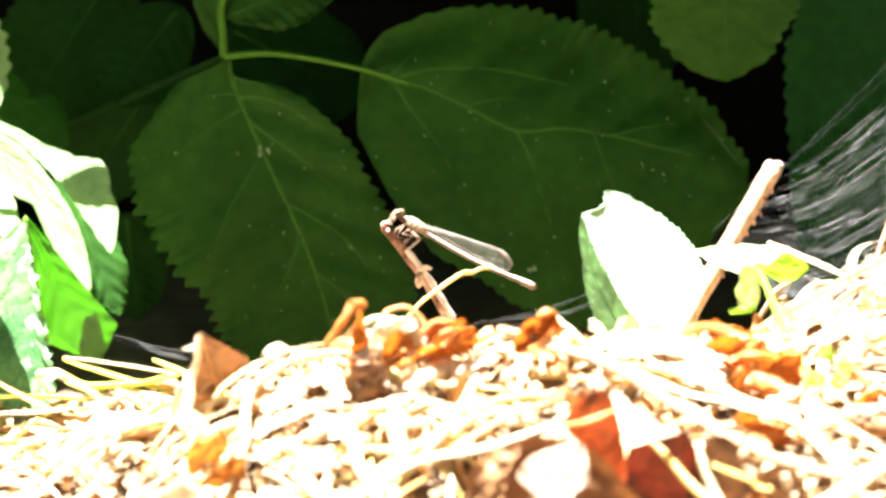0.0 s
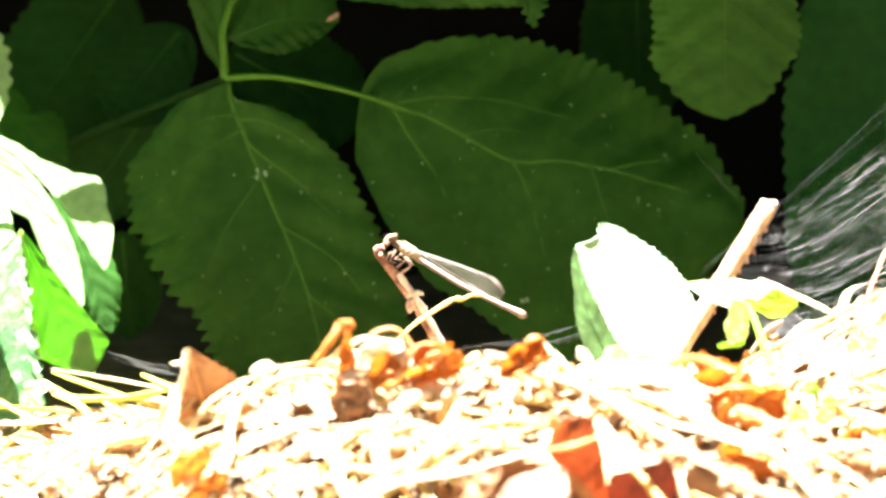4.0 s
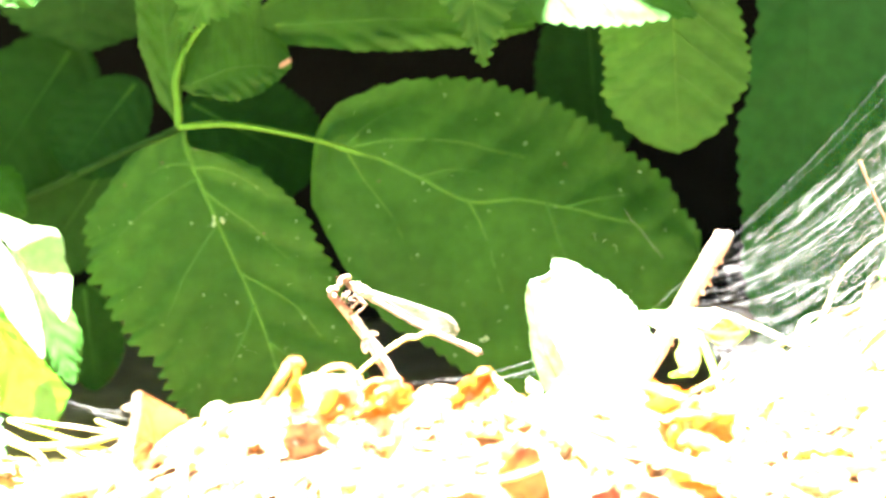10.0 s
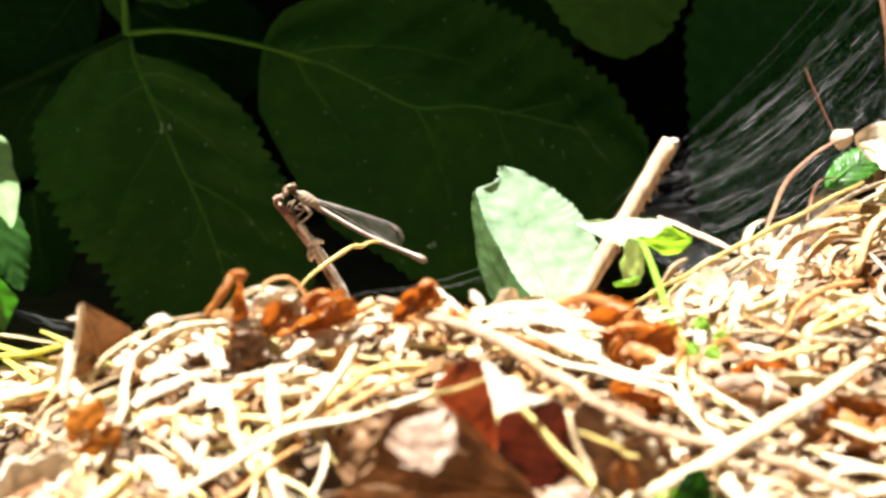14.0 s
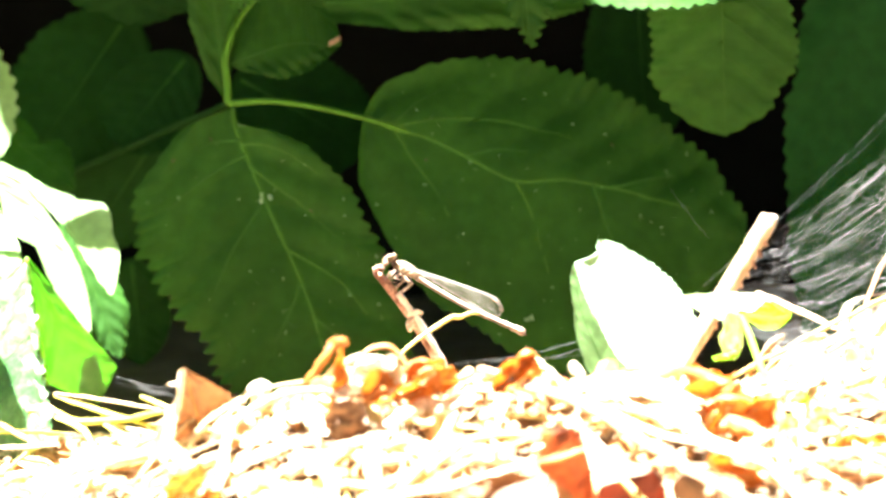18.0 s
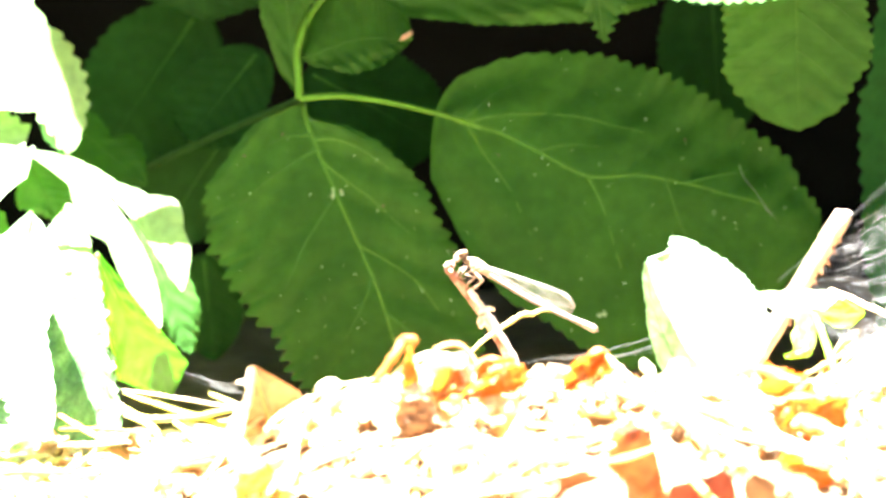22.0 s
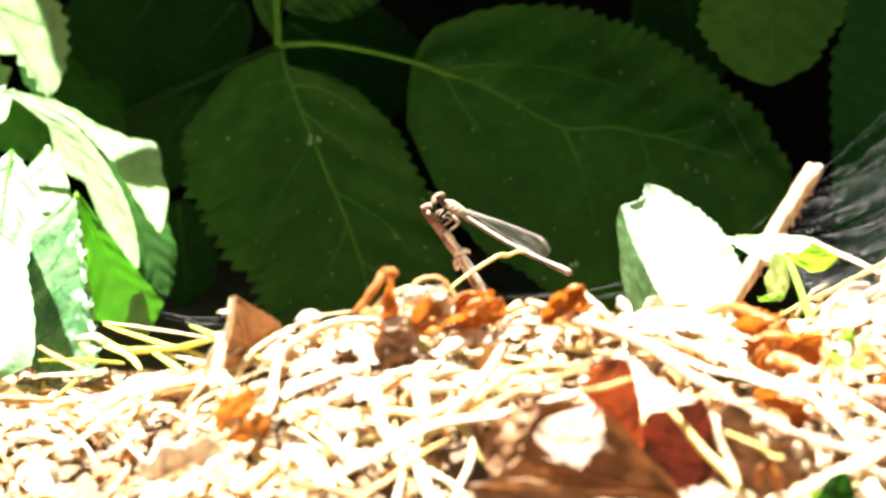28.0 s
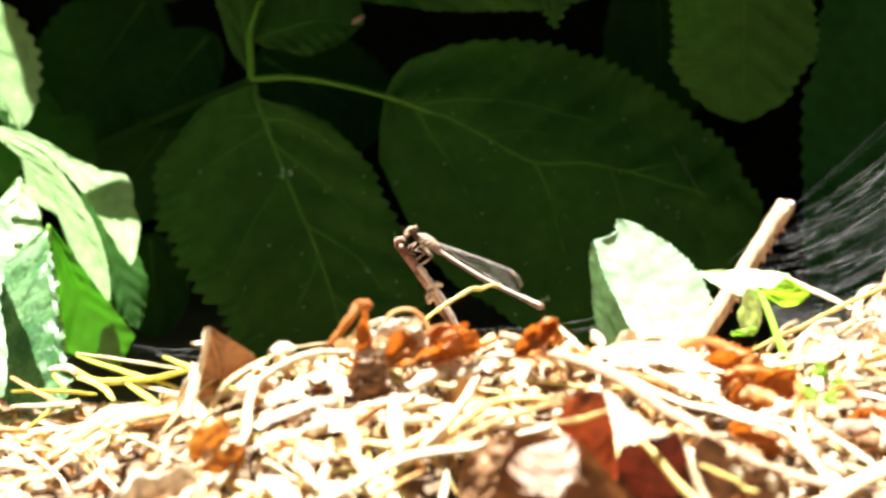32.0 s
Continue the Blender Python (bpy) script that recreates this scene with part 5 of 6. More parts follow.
straw([(57.8, -168.0, 52.2), (59.5, -171.0, 47.6), (62.0, -176.0, 42.3), (65.5, -184.0, 37.5)], 1.2, None, "pale flat straw beside a red leaf", flat=0.4)
# the hollow under the long straws: dark brown sheets stand for its shade
dry_leaf((67.1, -186.0, 38.2), (59.9, -190.0, 57.6), (0.05, -1, -0.6), 11.8, LEAF_BROWN, "dark brown sheet for the shade in a hollow under straws", 110, sides=(((0, 0.6), (0.129, 3.2), (0.364, 2.9), (0.645, 3.7), (0.903, 2.9), (1, 0.4)), ((0, 0.6), (0.029, 4), (0.177, 5.9), (0.392, 5.9), (0.686, 4.7), (0.898, 2.6), (1, 0.4))), cord=0.0, curve=0, crumple=0.5, ragged=0.05, ripple=0.8, rib=False)
dry_leaf((71.5, -189.0, 39.7), (71.9, -193.0, 52.2), (-0.05, -1, -0.6), 11.4, LEAF_BROWN, "dark brown sheet for the shade under a thick straw", 111, sides=(((0, 0.6), (0.169, 2.3), (0.512, 4.1), (0.815, 4.8), (1, 0.4)), ((0, 0.6), (0.244, 3.6), (0.485, 5.7), (0.73, 5), (0.923, 2.7), (1, 0.4))), cord=0.0, curve=0, crumple=0.6, ragged=0.06, ripple=0.8, rib=False)
dry_leaf((78.4, -198.0, 35.4), (81.7, -201.0, 46.1), (0, -1, -0.5), 9.4, LEAF_DIM, "dark green leaf in the shade of a straw", 112, sides=(((0, 0.6), (0.059, 4.2), (0.341, 4.3), (0.768, 2.4), (1, 0.4)), ((0, 0.6), (0.221, 4.7), (0.565, 4), (0.874, 1.8), (1, 0.4))), cord=0.0, curve=0, crumple=0.4, ragged=0.05, rib=False)
roll([(65.6, -194.0, 42.3), (66.0, -194.0, 45.4), (68.0, -194.0, 45.8), (69.3, -194.0, 43.7), (69.6, -194.0, 40.7)], 1.6, LEAF_ORANGE, "small amber curled leaf in a hollow", 0.6, seed=113)
straw([(72.9, -195.0, 50.9), (73.6, -195.0, 47.8)], 0.9, None, "short pale chip of straw in a hollow")
straw([(75.8, -195.0, 51.1), (76.4, -195.0, 49.5)], 0.9, None, "short pale chip of straw in a hollow")
straw([(74.4, -195.0, 47.0), (74.7, -195.0, 45.2)], 0.9, None, "short pale chip of straw in a hollow")
straw([(65.0, -195.0, 51.9), (67.4, -195.0, 50.1)], 0.9, None, "short pale chip of straw in a hollow")
straw([(64.6, -195.0, 55.0), (65.4, -195.0, 54.1)], 0.9, None, "short pale chip of straw in a hollow")
straw([(59.2, -194.0, 52.3), (65.9, -194.0, 49.8), (68.0, -194.0, 48.0), (70.7, -194.0, 47.5)], 0.7, STRAW_GOLD, "yellow bent straw in a hollow")
# straws of the sunlit side
straw([(-20.2, -174.0, 37.4), (-12.4, -170.0, 41.1), (-6.9, -165.0, 43.8), (0.9, -160.0, 46.8), (5.4, -154.0, 47.4), (14.4, -152.0, 48.6), (21.2, -151.0, 50.1), (32.4, -148.0, 53.1)], 1.45, None, "long pale straw lying across the heap")
straw([(-14.0, -181.0, 34.8), (-8.0, -175.0, 38.0), (-1.4, -168.0, 41.6), (5.3, -156.0, 44.2)], 1, STALK_BROWN, "orange brown stalk across the heap")
straw([(-0.1, -133.0, 56.6), (0.3, -149.0, 52.5), (1.1, -156.0, 47.4)], 1.7)
straw([(-9.0, -139.0, 53.1), (-8.6, -148.0, 50.2), (-7.4, -157.0, 47.1), (-5.6, -163.0, 44.1)], 1.3)
straw([(5.0, -153.0, 47.6), (10.0, -148.0, 51.9), (14.8, -134.0, 56.1), (17.2, -125.0, 58.7)], 1.9)
straw([(10.0, -150.0, 50.1), (14.6, -146.0, 53.7), (20.4, -136.0, 55.5), (26.2, -135.0, 56.3), (31.7, -136.0, 56.6)], 0.85, STRAW_GOLD, "golden straw arched over the heap")
straw([(9.9, -151.0, 48.5), (15.6, -149.0, 51.0), (23.7, -142.0, 53.5), (31.8, -137.0, 55.6)], 1.05, STALK_BROWN, "orange straw lying across the heap")
straw([(-1.3, -161.0, 44.9), (-0.3, -168.0, 41.0), (1.3, -173.0, 37.4), (3.1, -179.0, 34.0)], 1.4)
straw([(9.9, -152.0, 45.9), (10.4, -156.0, 40.9), (8.8, -163.0, 37.7), (6.7, -173.0, 34.5)], 1.3)
straw([(7.7, -152.0, 46.9), (10.9, -154.0, 42.8), (13.3, -156.0, 39.5)], 0.75, STRAW_GOLD, "golden straw in a shaded gap")
straw([(-8.3, -109.0, 61.9), (-15.3, -109.0, 61.4), (-22.3, -111.0, 59.4), (-27.9, -115.0, 56.6), (-30.0, -123.0, 53.3), (-30.0, -139.0, 49.1), (-32.7, -150.0, 44.2), (-35.0, -158.0, 40.5)], 1.6, None, "pale bent straw over the heap")
straw([(-8.3, -113.0, 58.3), (-15.3, -112.0, 57.8), (-23.5, -111.0, 58.1)], 0.6, STRAW_GOLD, "golden straw under a pale one")
straw([(-13.2, -119.0, 55.8), (-12.7, -113.0, 58.0), (-12.0, -110.0, 60.5)], 1.6)
straw([(10.2, -133.0, 55.2), (5.6, -133.0, 54.4), (1.6, -139.0, 54.5)], 1)
straw([(6.7, -145.0, 53.1), (3.3, -146.0, 52.8), (-0.1, -147.0, 52.4)], 1.2)
straw([(-9.8, -142.0, 50.4), (-5.8, -139.0, 52.7), (-1.3, -135.0, 54.8)], 1.1, STALK_BROWN, "orange straw lying across the heap")
straw([(-34.7, -168.0, 35.9), (-31.5, -164.0, 37.6), (-28.0, -160.0, 40.7)], 1.2, STRAW_GOLD, "golden dry straw lying in the litter")
straw([(-41.5, -118.0, 59.8), (-41.6, -124.0, 55.1), (-42.2, -130.0, 49.9)], 1.35, None, "short pale straw leaning on a brown leaf")
# stems and straws of the bank
straw([(22.2, -108.0, 66.0), (30.3, -114.0, 63.8), (38.2, -120.0, 62.7), (47.1, -127.0, 59.3), (55.8, -137.0, 55.1), (64.2, -149.0, 50.9), (72.7, -157.0, 47.5), (81.1, -164.0, 45.7), (86.3, -169.0, 44.8)], 1.35, STEM, "long woody stem lying down the heap", rough=1.1)
straw([(42.9, -119.0, 61.7), (56.1, -131.0, 56.9), (67.1, -139.0, 54.5), (77.0, -145.0, 53.1), (85.3, -154.0, 49.2)], 1, None, "long pale stem beside a woody one", rough=1.0)
straw([(52.2, -118.0, 60.4), (63.2, -129.0, 57.2), (73.0, -137.0, 54.2), (85.1, -143.0, 52.9)], 0.9)
straw([(64.6, -185.0, 34.0), (74.9, -187.0, 40.1), (86.7, -177.0, 43.9), (96.7, -165.0, 47.2), (105.5, -155.0, 49.9), (112.5, -147.0, 52.7), (120.6, -139.0, 56.4)], 2, None, "thick pale straw across the bank")
straw([(89.7, -168.0, 43.8), (98.3, -171.0, 42.2), (106.2, -180.0, 40.7), (115.4, -186.0, 36.7)], 1.3, STEM, "brown stem low on the bank", rough=0.9)
straw([(82.6, -142.0, 54.2), (83.9, -154.0, 49.3), (86.8, -163.0, 45.3)], 1.15)
straw([(85.9, -144.0, 53.3), (92.3, -151.0, 49.7), (97.1, -158.0, 47.2)], 1)
straw([(79.3, -144.0, 52.8), (82.1, -151.0, 49.9), (84.5, -156.0, 47.1)], 1)
straw([(87.1, -172.0, 42.1), (88.7, -181.0, 39.2), (91.0, -190.0, 36.9)], 1.7)
straw([(95.6, -182.0, 39.3), (92.7, -191.0, 36.6), (91.0, -195.0, 34.6)], 1.7)
straw([(110.7, -159.0, 46.8), (115.5, -161.0, 45.5), (120.1, -165.0, 44.5)], 1.6)
straw([(88.0, -162.0, 43.7), (99.9, -154.0, 45.7), (109.4, -150.0, 48.1)], 1.2)
straw([(83.5, -122.0, 60.4), (83.1, -136.0, 56.7), (82.9, -144.0, 52.2)], 1, STRAW_GOLD, "tan straw standing in the litter")
straw([(67.3, -152.0, 44.5), (69.8, -157.0, 42.7), (72.3, -162.0, 42.0), (74.9, -164.0, 42.5)], 0.9, GRASS, "yellow grass blade in a shaded gap")
straw([(61.8, -150.0, 45.1), (67.3, -152.0, 44.1)], 0.7, STRAW_GOLD, "golden straw in a shaded gap")
straw([(67.0, -154.0, 43.7), (69.2, -157.0, 42.3)], 1.3)
straw([(76.6, -161.0, 43.2), (76.3, -171.0, 40.5)], 1.2)
straw([(79.2, -159.0, 44.0), (79.2, -168.0, 41.6)], 1)
straw([(84.7, -116.0, 61.8), (85.4, -104.0, 64.1), (87.5, -98.0, 65.4), (89.7, -103.0, 65.5)], 1.1, None, "pale curled straw loop")
straw([(89.0, -116.0, 62.6), (90.7, -106.0, 64.6), (93.2, -104.0, 65.5), (94.7, -108.0, 64.5)], 1.1, None, "pale curled straw loop")
straw([(95.2, -121.0, 61.4), (96.8, -109.0, 64.0), (98.6, -107.0, 65.1), (99.5, -112.0, 63.2)], 1.1, None, "pale curled straw loop")
straw([(91.6, -120.0, 61.6), (94.6, -115.0, 62.6), (96.9, -119.0, 62.0)], 1.1, None, "pale curled straw loop")
straw([(100.9, -132.0, 55.7), (107.0, -129.0, 56.7), (112.9, -127.0, 57.2)], 0.7, STRAW_GOLD, "golden straw on the bank")
straw([(108.8, -122.0, 59.8), (115.6, -113.0, 61.9), (123.3, -107.0, 64.6)], 0.8, STRAW_GOLD, "golden straw on the bank")
straw([(111.3, -121.0, 59.4), (118.9, -115.0, 61.5), (124.7, -110.0, 63.4)], 0.8, STRAW_GOLD, "golden straw on the bank")
straw([(91.5, -121.0, 60.0), (103.2, -120.0, 59.6), (112.3, -122.0, 58.0), (121.5, -123.0, 57.4)], 0.8)
straw([(96.9, -113.0, 62.3), (105.3, -122.0, 59.3), (114.3, -125.0, 57.3)], 0.6, STALK_BROWN, "brown stalk on the bank")
straw([(101.1, -118.0, 61.7), (106.6, -109.0, 65.0), (118.0, -17.0, 57.9)], 0.7)
straw([(105.4, -122.0, 59.9), (110.1, -110.0, 63.9), (116.6, -104.0, 66.5), (123.9, -102.0, 67.2)], 0.7, STALK_BROWN, "brown stalk on the bank")
straw([(74.5, -84.0, 59.8), (87.5, -72.0, 63.9), (100.6, -62.0, 69.5), (113.7, -54.0, 74.3), (130.0, -46.0, 81.0)], 0.85, STRAW_GOLD, "pale golden straw leaning on the bank")
straw([(88.0, 2.0, 67.6), (93.7, -8.0, 66.2), (99.3, -18.0, 64.4), (103.9, -26.0, 62.9)], 0.9, WOOD, "thin brown stem behind the sprout", name="dry_stalk")
# grass blades beside the heap
straw([(-70.5, -44.0, 51.9), (-59.1, -58.0, 52.5), (-45.7, -80.0, 53.7)], 0.55, None, "pale grass blade in the sun", rough=0.15)
straw([(-70.5, -44.0, 51.4), (-58.9, -60.0, 50.2), (-44.3, -84.0, 49.8)], 0.7, GRASS, "yellow grass blade in the sun", rough=0.15)
straw([(-71.1, -44.0, 48.5), (-65.5, -52.0, 47.0), (-54.8, -68.0, 49.6), (-44.4, -84.0, 53.7)], 1.3, GRASS, "broad yellow grass blade in the sun", rough=0.15)
straw([(-50.0, -66.0, 54.2), (-41.8, -88.0, 54.3), (-32.6, -110.0, 53.3)], 1.1, GRASS, "yellow grass blade in the sun", rough=0.15)
straw([(-69.7, -50.0, 47.4), (-63.8, -60.0, 46.6), (-60.5, -76.0, 46.2)], 0.8, GRASS, "yellow grass blade in the sun", rough=0.15)
straw([(-58.0, -66.0, 48.3), (-53.0, -80.0, 47.5), (-47.4, -96.0, 46.2)], 1, GRASS, "yellow grass blade in the sun", rough=0.15)
straw([(-56.1, -66.0, 48.3), (-50.7, -76.0, 48.6), (-44.0, -92.0, 49.5)], 0.6, None, "pale grass blade in the sun", rough=0.15)
straw([(-76.6, -40.0, 47.8), (-72.3, -44.0, 48.6), (-69.7, -46.0, 47.1)], 1, STRAW, "pale husk at the foot of grass blades", rough=0.15)
straw([(-76.3, -40.0, 47.2), (-72.6, -48.0, 44.8)], 0.6, GRASS, "yellow grass blade in the sun", rough=0.15)
straw([(-85.4, -36.0, 42.0), (-75.8, -48.0, 43.9), (-64.9, -62.0, 45.4)], 0.6, GRASS, "yellow grass blade in the sun", rough=0.15)
straw([(-84.8, -44.0, 39.7), (-76.6, -54.0, 41.5), (-68.5, -64.0, 43.7)], 0.8, None, "pale grass blade in the sun", rough=0.15)
straw([(-80.1, -56.0, 36.7), (-74.6, -56.0, 41.2), (-68.9, -58.0, 43.5)], 0.5, GRASS, "yellow grass blade in the sun", rough=0.15)
straw([(-85.9, -30.0, 44.4), (-79.2, -44.0, 43.2), (-71.9, -60.0, 42.5)], 0.75, STALK_BROWN, "thin reddish stalk in the litter", rough=0.15)
# curled leaves along the crest
roll([(-14.0, -113.0, 63.9), (-10.6, -113.0, 68.6), (-8.5, -112.0, 72.0), (-6.8, -112.0, 73.4), (-5.2, -112.0, 71.3), (-6.5, -113.0, 68.6)], 1.5, LEAF_ORANGE, "orange rolled leaf twisting up from the crest", 0.5, seed=2)
roll([(-2.5, -110.0, 68.1), (-0.5, -109.0, 70.3), (3.0, -109.0, 70.9), (5.7, -109.0, 69.2), (7.3, -110.0, 67.0)], 0.55, STALK_BROWN, "brown looped stem on the crest", 1.0, "dry_stalk", 0.7, 42)
roll([(-21.1, -117.0, 55.3), (-17.1, -115.0, 56.4), (-13.0, -115.0, 56.6), (-10.0, -125.0, 54.6)], 2.6, LEAF_PALE, "pale wavy leaf in full sun", 0.6, seed=8)
roll([(-25.6, -124.0, 52.4), (-22.2, -120.0, 54.3), (-17.6, -118.0, 55.7)], 2.6, LEAF_PALE, "pale curled leaf in full sun", 0.6, seed=9)
# the shade band below the pale leaf, made as a tan strip
roll([(-28.4, -131.0, 48.9), (-23.3, -126.0, 50.6), (-17.6, -123.0, 52.6), (-12.4, -120.0, 53.6)], 1.7, LEAF_TAN, "tan strip for the shade band under a pale leaf", 0.5, seed=10)
roll([(-19.0, -140.0, 50.2), (-15.1, -132.0, 51.4), (-11.6, -136.0, 51.5), (-10.4, -144.0, 49.6)], 2.9, LEAF_PALE, "broad pale rolled leaf", 0.6, seed=11)
roll([(-19.0, -143.0, 47.3), (-14.9, -149.0, 45.4), (-11.0, -151.0, 45.0)], 2.4, LEAF_FAWN, "brown shaded rolled leaf", 0.6, seed=12)
roll([(-28.4, -144.0, 45.9), (-24.0, -143.0, 48.0), (-19.5, -143.0, 48.7)], 2.4, LEAF_PALE, "pale rolled strip of leaf", 0.6, seed=13)
roll([(-19.9, -152.0, 45.2), (-17.3, -155.0, 43.8), (-15.5, -160.0, 41.9)], 1.5, LEAF_PALE, "white husk lying in the litter", 0.7, seed=20)
roll([(-27.2, -157.0, 41.9), (-22.7, -159.0, 41.0), (-19.2, -166.0, 37.9)], 2.6, LEAF_PALE, "pale rolled leaf low on the heap", 0.6, seed=22)
roll([(-42.7, -98.0, 61.1), (-39.8, -95.0, 61.2), (-36.9, -96.0, 60.3)], 1.6, LEAF_TAN, "cream curled leaf on the crest", 0.8, seed=23)
roll([(-26.1, -100.0, 60.2), (-23.8, -98.0, 60.7), (-20.8, -99.0, 60.5)], 1.8, LEAF_TAN, "cream curled leaf on the crest", 0.8, seed=7)
roll([(-19.5, -104.0, 60.0), (-16.1, -100.0, 60.5), (-13.7, -103.0, 60.4)], 1.4, LEAF_ORANGE, "orange curl of leaf on the crest", 0.6, seed=24)
roll([(-8.8, -106.0, 63.4), (-8.3, -111.0, 60.6), (-6.9, -117.0, 57.7)], 1.3, LEAF_RUST, "reddish brown withered frond", 0.7, seed=25)
# dark brown colour stands for the shade under the crest
roll([(-8.4, -115.0, 55.3), (-5.4, -114.0, 56.3), (-2.5, -111.0, 59.3)], 2, LEAF_BROWN, "brown leaf coloured dark for the shade under the crest", 0.7, seed=26)
roll([(-6.6, -98.0, 65.7), (-3.6, -98.0, 66.3), (1.1, -98.0, 65.6), (4.6, -103.0, 63.9)], 2.4, LEAF_PALE, "cream crumpled dead leaf on the crest", 0.8, seed=27)
roll([(-6.5, -105.0, 63.2), (-3.0, -109.0, 61.9), (-1.2, -108.0, 62.9)], 2.2, LEAF_PALE, "cream fold of a crumpled leaf", 0.8, seed=28)
roll([(5.8, -103.0, 63.8), (9.4, -98.0, 65.4), (12.9, -98.0, 64.8), (16.3, -106.0, 62.9)], 2, LEAF_ORANGE, "orange brown curl of leaf on the crest", 0.6, seed=29)
roll([(-1.3, -116.0, 60.0), (5.7, -114.0, 61.2), (14.0, -111.0, 63.1), (21.1, -107.0, 65.1)], 0.9, STALK_BROWN, "brown stem lying along the crest", 1, "dry_stalk", 0.7, seed=30)
roll([(10.5, -108.0, 64.5), (12.9, -107.0, 65.7), (15.2, -108.0, 65.0)], 1.5, LEAF_PALE, "small white curl of leaf on the crest", 0.7, seed=37)
roll([(5.8, -109.0, 64.1), (8.7, -108.0, 64.5), (9.3, -110.0, 63.4)], 1.2, LEAF_PALE, "small white husk on the crest", 0.7, seed=38)
roll([(2.8, -126.0, 57.0), (6.8, -122.0, 59.0), (11.5, -115.0, 60.5), (15.0, -118.0, 59.7), (20.9, -116.0, 61.3)], 1.9, LEAF_PALE, "pale wavy band of dead leaf", 0.5, seed=4)
roll([(10.3, -121.0, 56.4), (15.0, -118.0, 57.6), (19.6, -116.0, 58.4)], 1.6, LEAF_RUST, "brown underside of a pale leaf", 0.6, seed=5)
roll([(19.7, -114.0, 62.2), (25.6, -113.0, 62.3), (29.6, -115.0, 61.0), (30.3, -120.0, 58.8)], 1.4, LEAF_PALE, "pale arched strip of leaf", 0.6, seed=6)
roll([(22.4, -123.0, 58.3), (25.4, -119.0, 59.3), (27.2, -116.0, 60.6), (25.9, -124.0, 57.2)], 1.2, LEAF_PALE, "small pale curl of leaf", 0.7, seed=39)
roll([(28.9, -98.0, 64.4), (32.5, -97.0, 67.4), (34.2, -97.0, 64.8), (32.9, -102.0, 63.1)], 1.9, LEAF_ORANGE, "orange tan leaf fold on the crest", 0.6, seed=17)
roll([(33.1, -97.0, 67.8), (37.0, -103.0, 65.0), (39.7, -110.0, 63.0)], 0.9, LEAF_TAN, "tan rolled strip on the crest", 0.8, seed=40)
roll([(35.5, -112.0, 62.2), (38.6, -107.0, 63.8), (40.2, -113.0, 61.7)], 1.4, LEAF_ORANGE, "orange crumpled leaf on the crest", 0.6, seed=41)
roll([(41.2, -103.0, 65.7), (42.6, -102.0, 65.9), (43.9, -107.0, 64.2)], 1.2, LEAF_PALE, "small white husk on the crest", 0.6, seed=43)
dry_leaf((-8.4, -112.0, 54.8), (-6.6, -116.0, 71.9), (0.2, -1, -0.1), 8.0, LEAF_ORANGE, "orange dead leaf standing on the crest", 97, sides=(((0, 0.6), (0.118, 2), (0.407, 1.6), (0.74, 1.4), (1, 0.4)), ((0, 0.6), (0.309, 4), (0.587, 2.6), (0.867, 1.3), (1, 0.4))), cord=0.0, curve=0, crumple=1.2, ragged=0.15, curl=0.5, rib=False)
dry_leaf((-4.8, -113.0, 58.5), (5.3, -117.0, 68.8), (0, -1, -0.05), 10.8, LEAF_TAN, "crumpled tan leaf on the crest", 98, sides=(((0, 0.6), (0.144, 3.6), (0.405, 5.4), (0.734, 4.1), (1, 0.4)), ((0, 0.6), (0.422, 5.4), (0.715, 5.2), (0.963, 3.1), (1, 0.4))), cord=0.0, curve=0, crumple=1.6, ragged=0.15, curl=0.3, rib=False)
dry_leaf((7.5, -113.0, 60.6), (16.9, -117.0, 68.0), (0, -1, -0.05), 8.4, LEAF_ORANGE, "orange brown leaf fold on the crest", 99, sides=(((0, 0.6), (0.132, 3.2), (0.485, 4.2), (0.845, 2.7), (1, 0.4)), ((0, 0.6), (0.5, 3.7), (0.85, 3.5), (1, 0.4))), cord=0.0, curve=0, crumple=1.4, ragged=0.15, curl=0.3, rib=False)
# another dark piece for the shade under the crest
dry_leaf((-6.6, -120.0, 52.5), (-4.1, -122.0, 62.2), (0, -1, 0), 9.6, LEAF_BROWN, "brown leaf coloured dark for the shade under the crest", 100, sides=(((0, 0.6), (0.126, 3.9), (0.447, 4.8), (0.822, 3.2), (1, 0.4)), ((0, 0.6), (0.312, 4.5), (0.679, 4.2), (0.978, 1.8), (1, 0.4))), cord=0.0, curve=0, crumple=1.0, ragged=0.15, rib=False)
dry_leaf((69.2, -124.0, 53.3), (83.0, -126.0, 62.7), (0, -1, 0.1), 12.6, LEAF_ORANGE, "vivid orange crumpled leaf on the bank", 101, sides=(((0, 0.6), (0.099, 5), (0.354, 5.9), (0.661, 3.2), (1, 0.4)), ((0, 0.6), (0.436, 6.3), (0.771, 5.6), (1, 0.4))), cord=0.0, curve=0, crumple=1.8, ragged=0.15, curl=0.4)
dry_leaf((91.6, -118.0, 44.3), (108.2, -116.0, 48.3), (0, -1, 0.2), 9.8, LEAF_RUSSET, "russet crumpled leaf on the bank", 102, sides=(((0, 0.6), (0.11, 3.6), (0.384, 4.9), (0.731, 3.7), (1, 0.4)), ((0, 0.6), (0.273, 2.2), (0.672, 3.5), (0.946, 2.5), (1, 0.4))), cord=0.0, curve=0, crumple=1.8, ragged=0.15, curl=0.4)
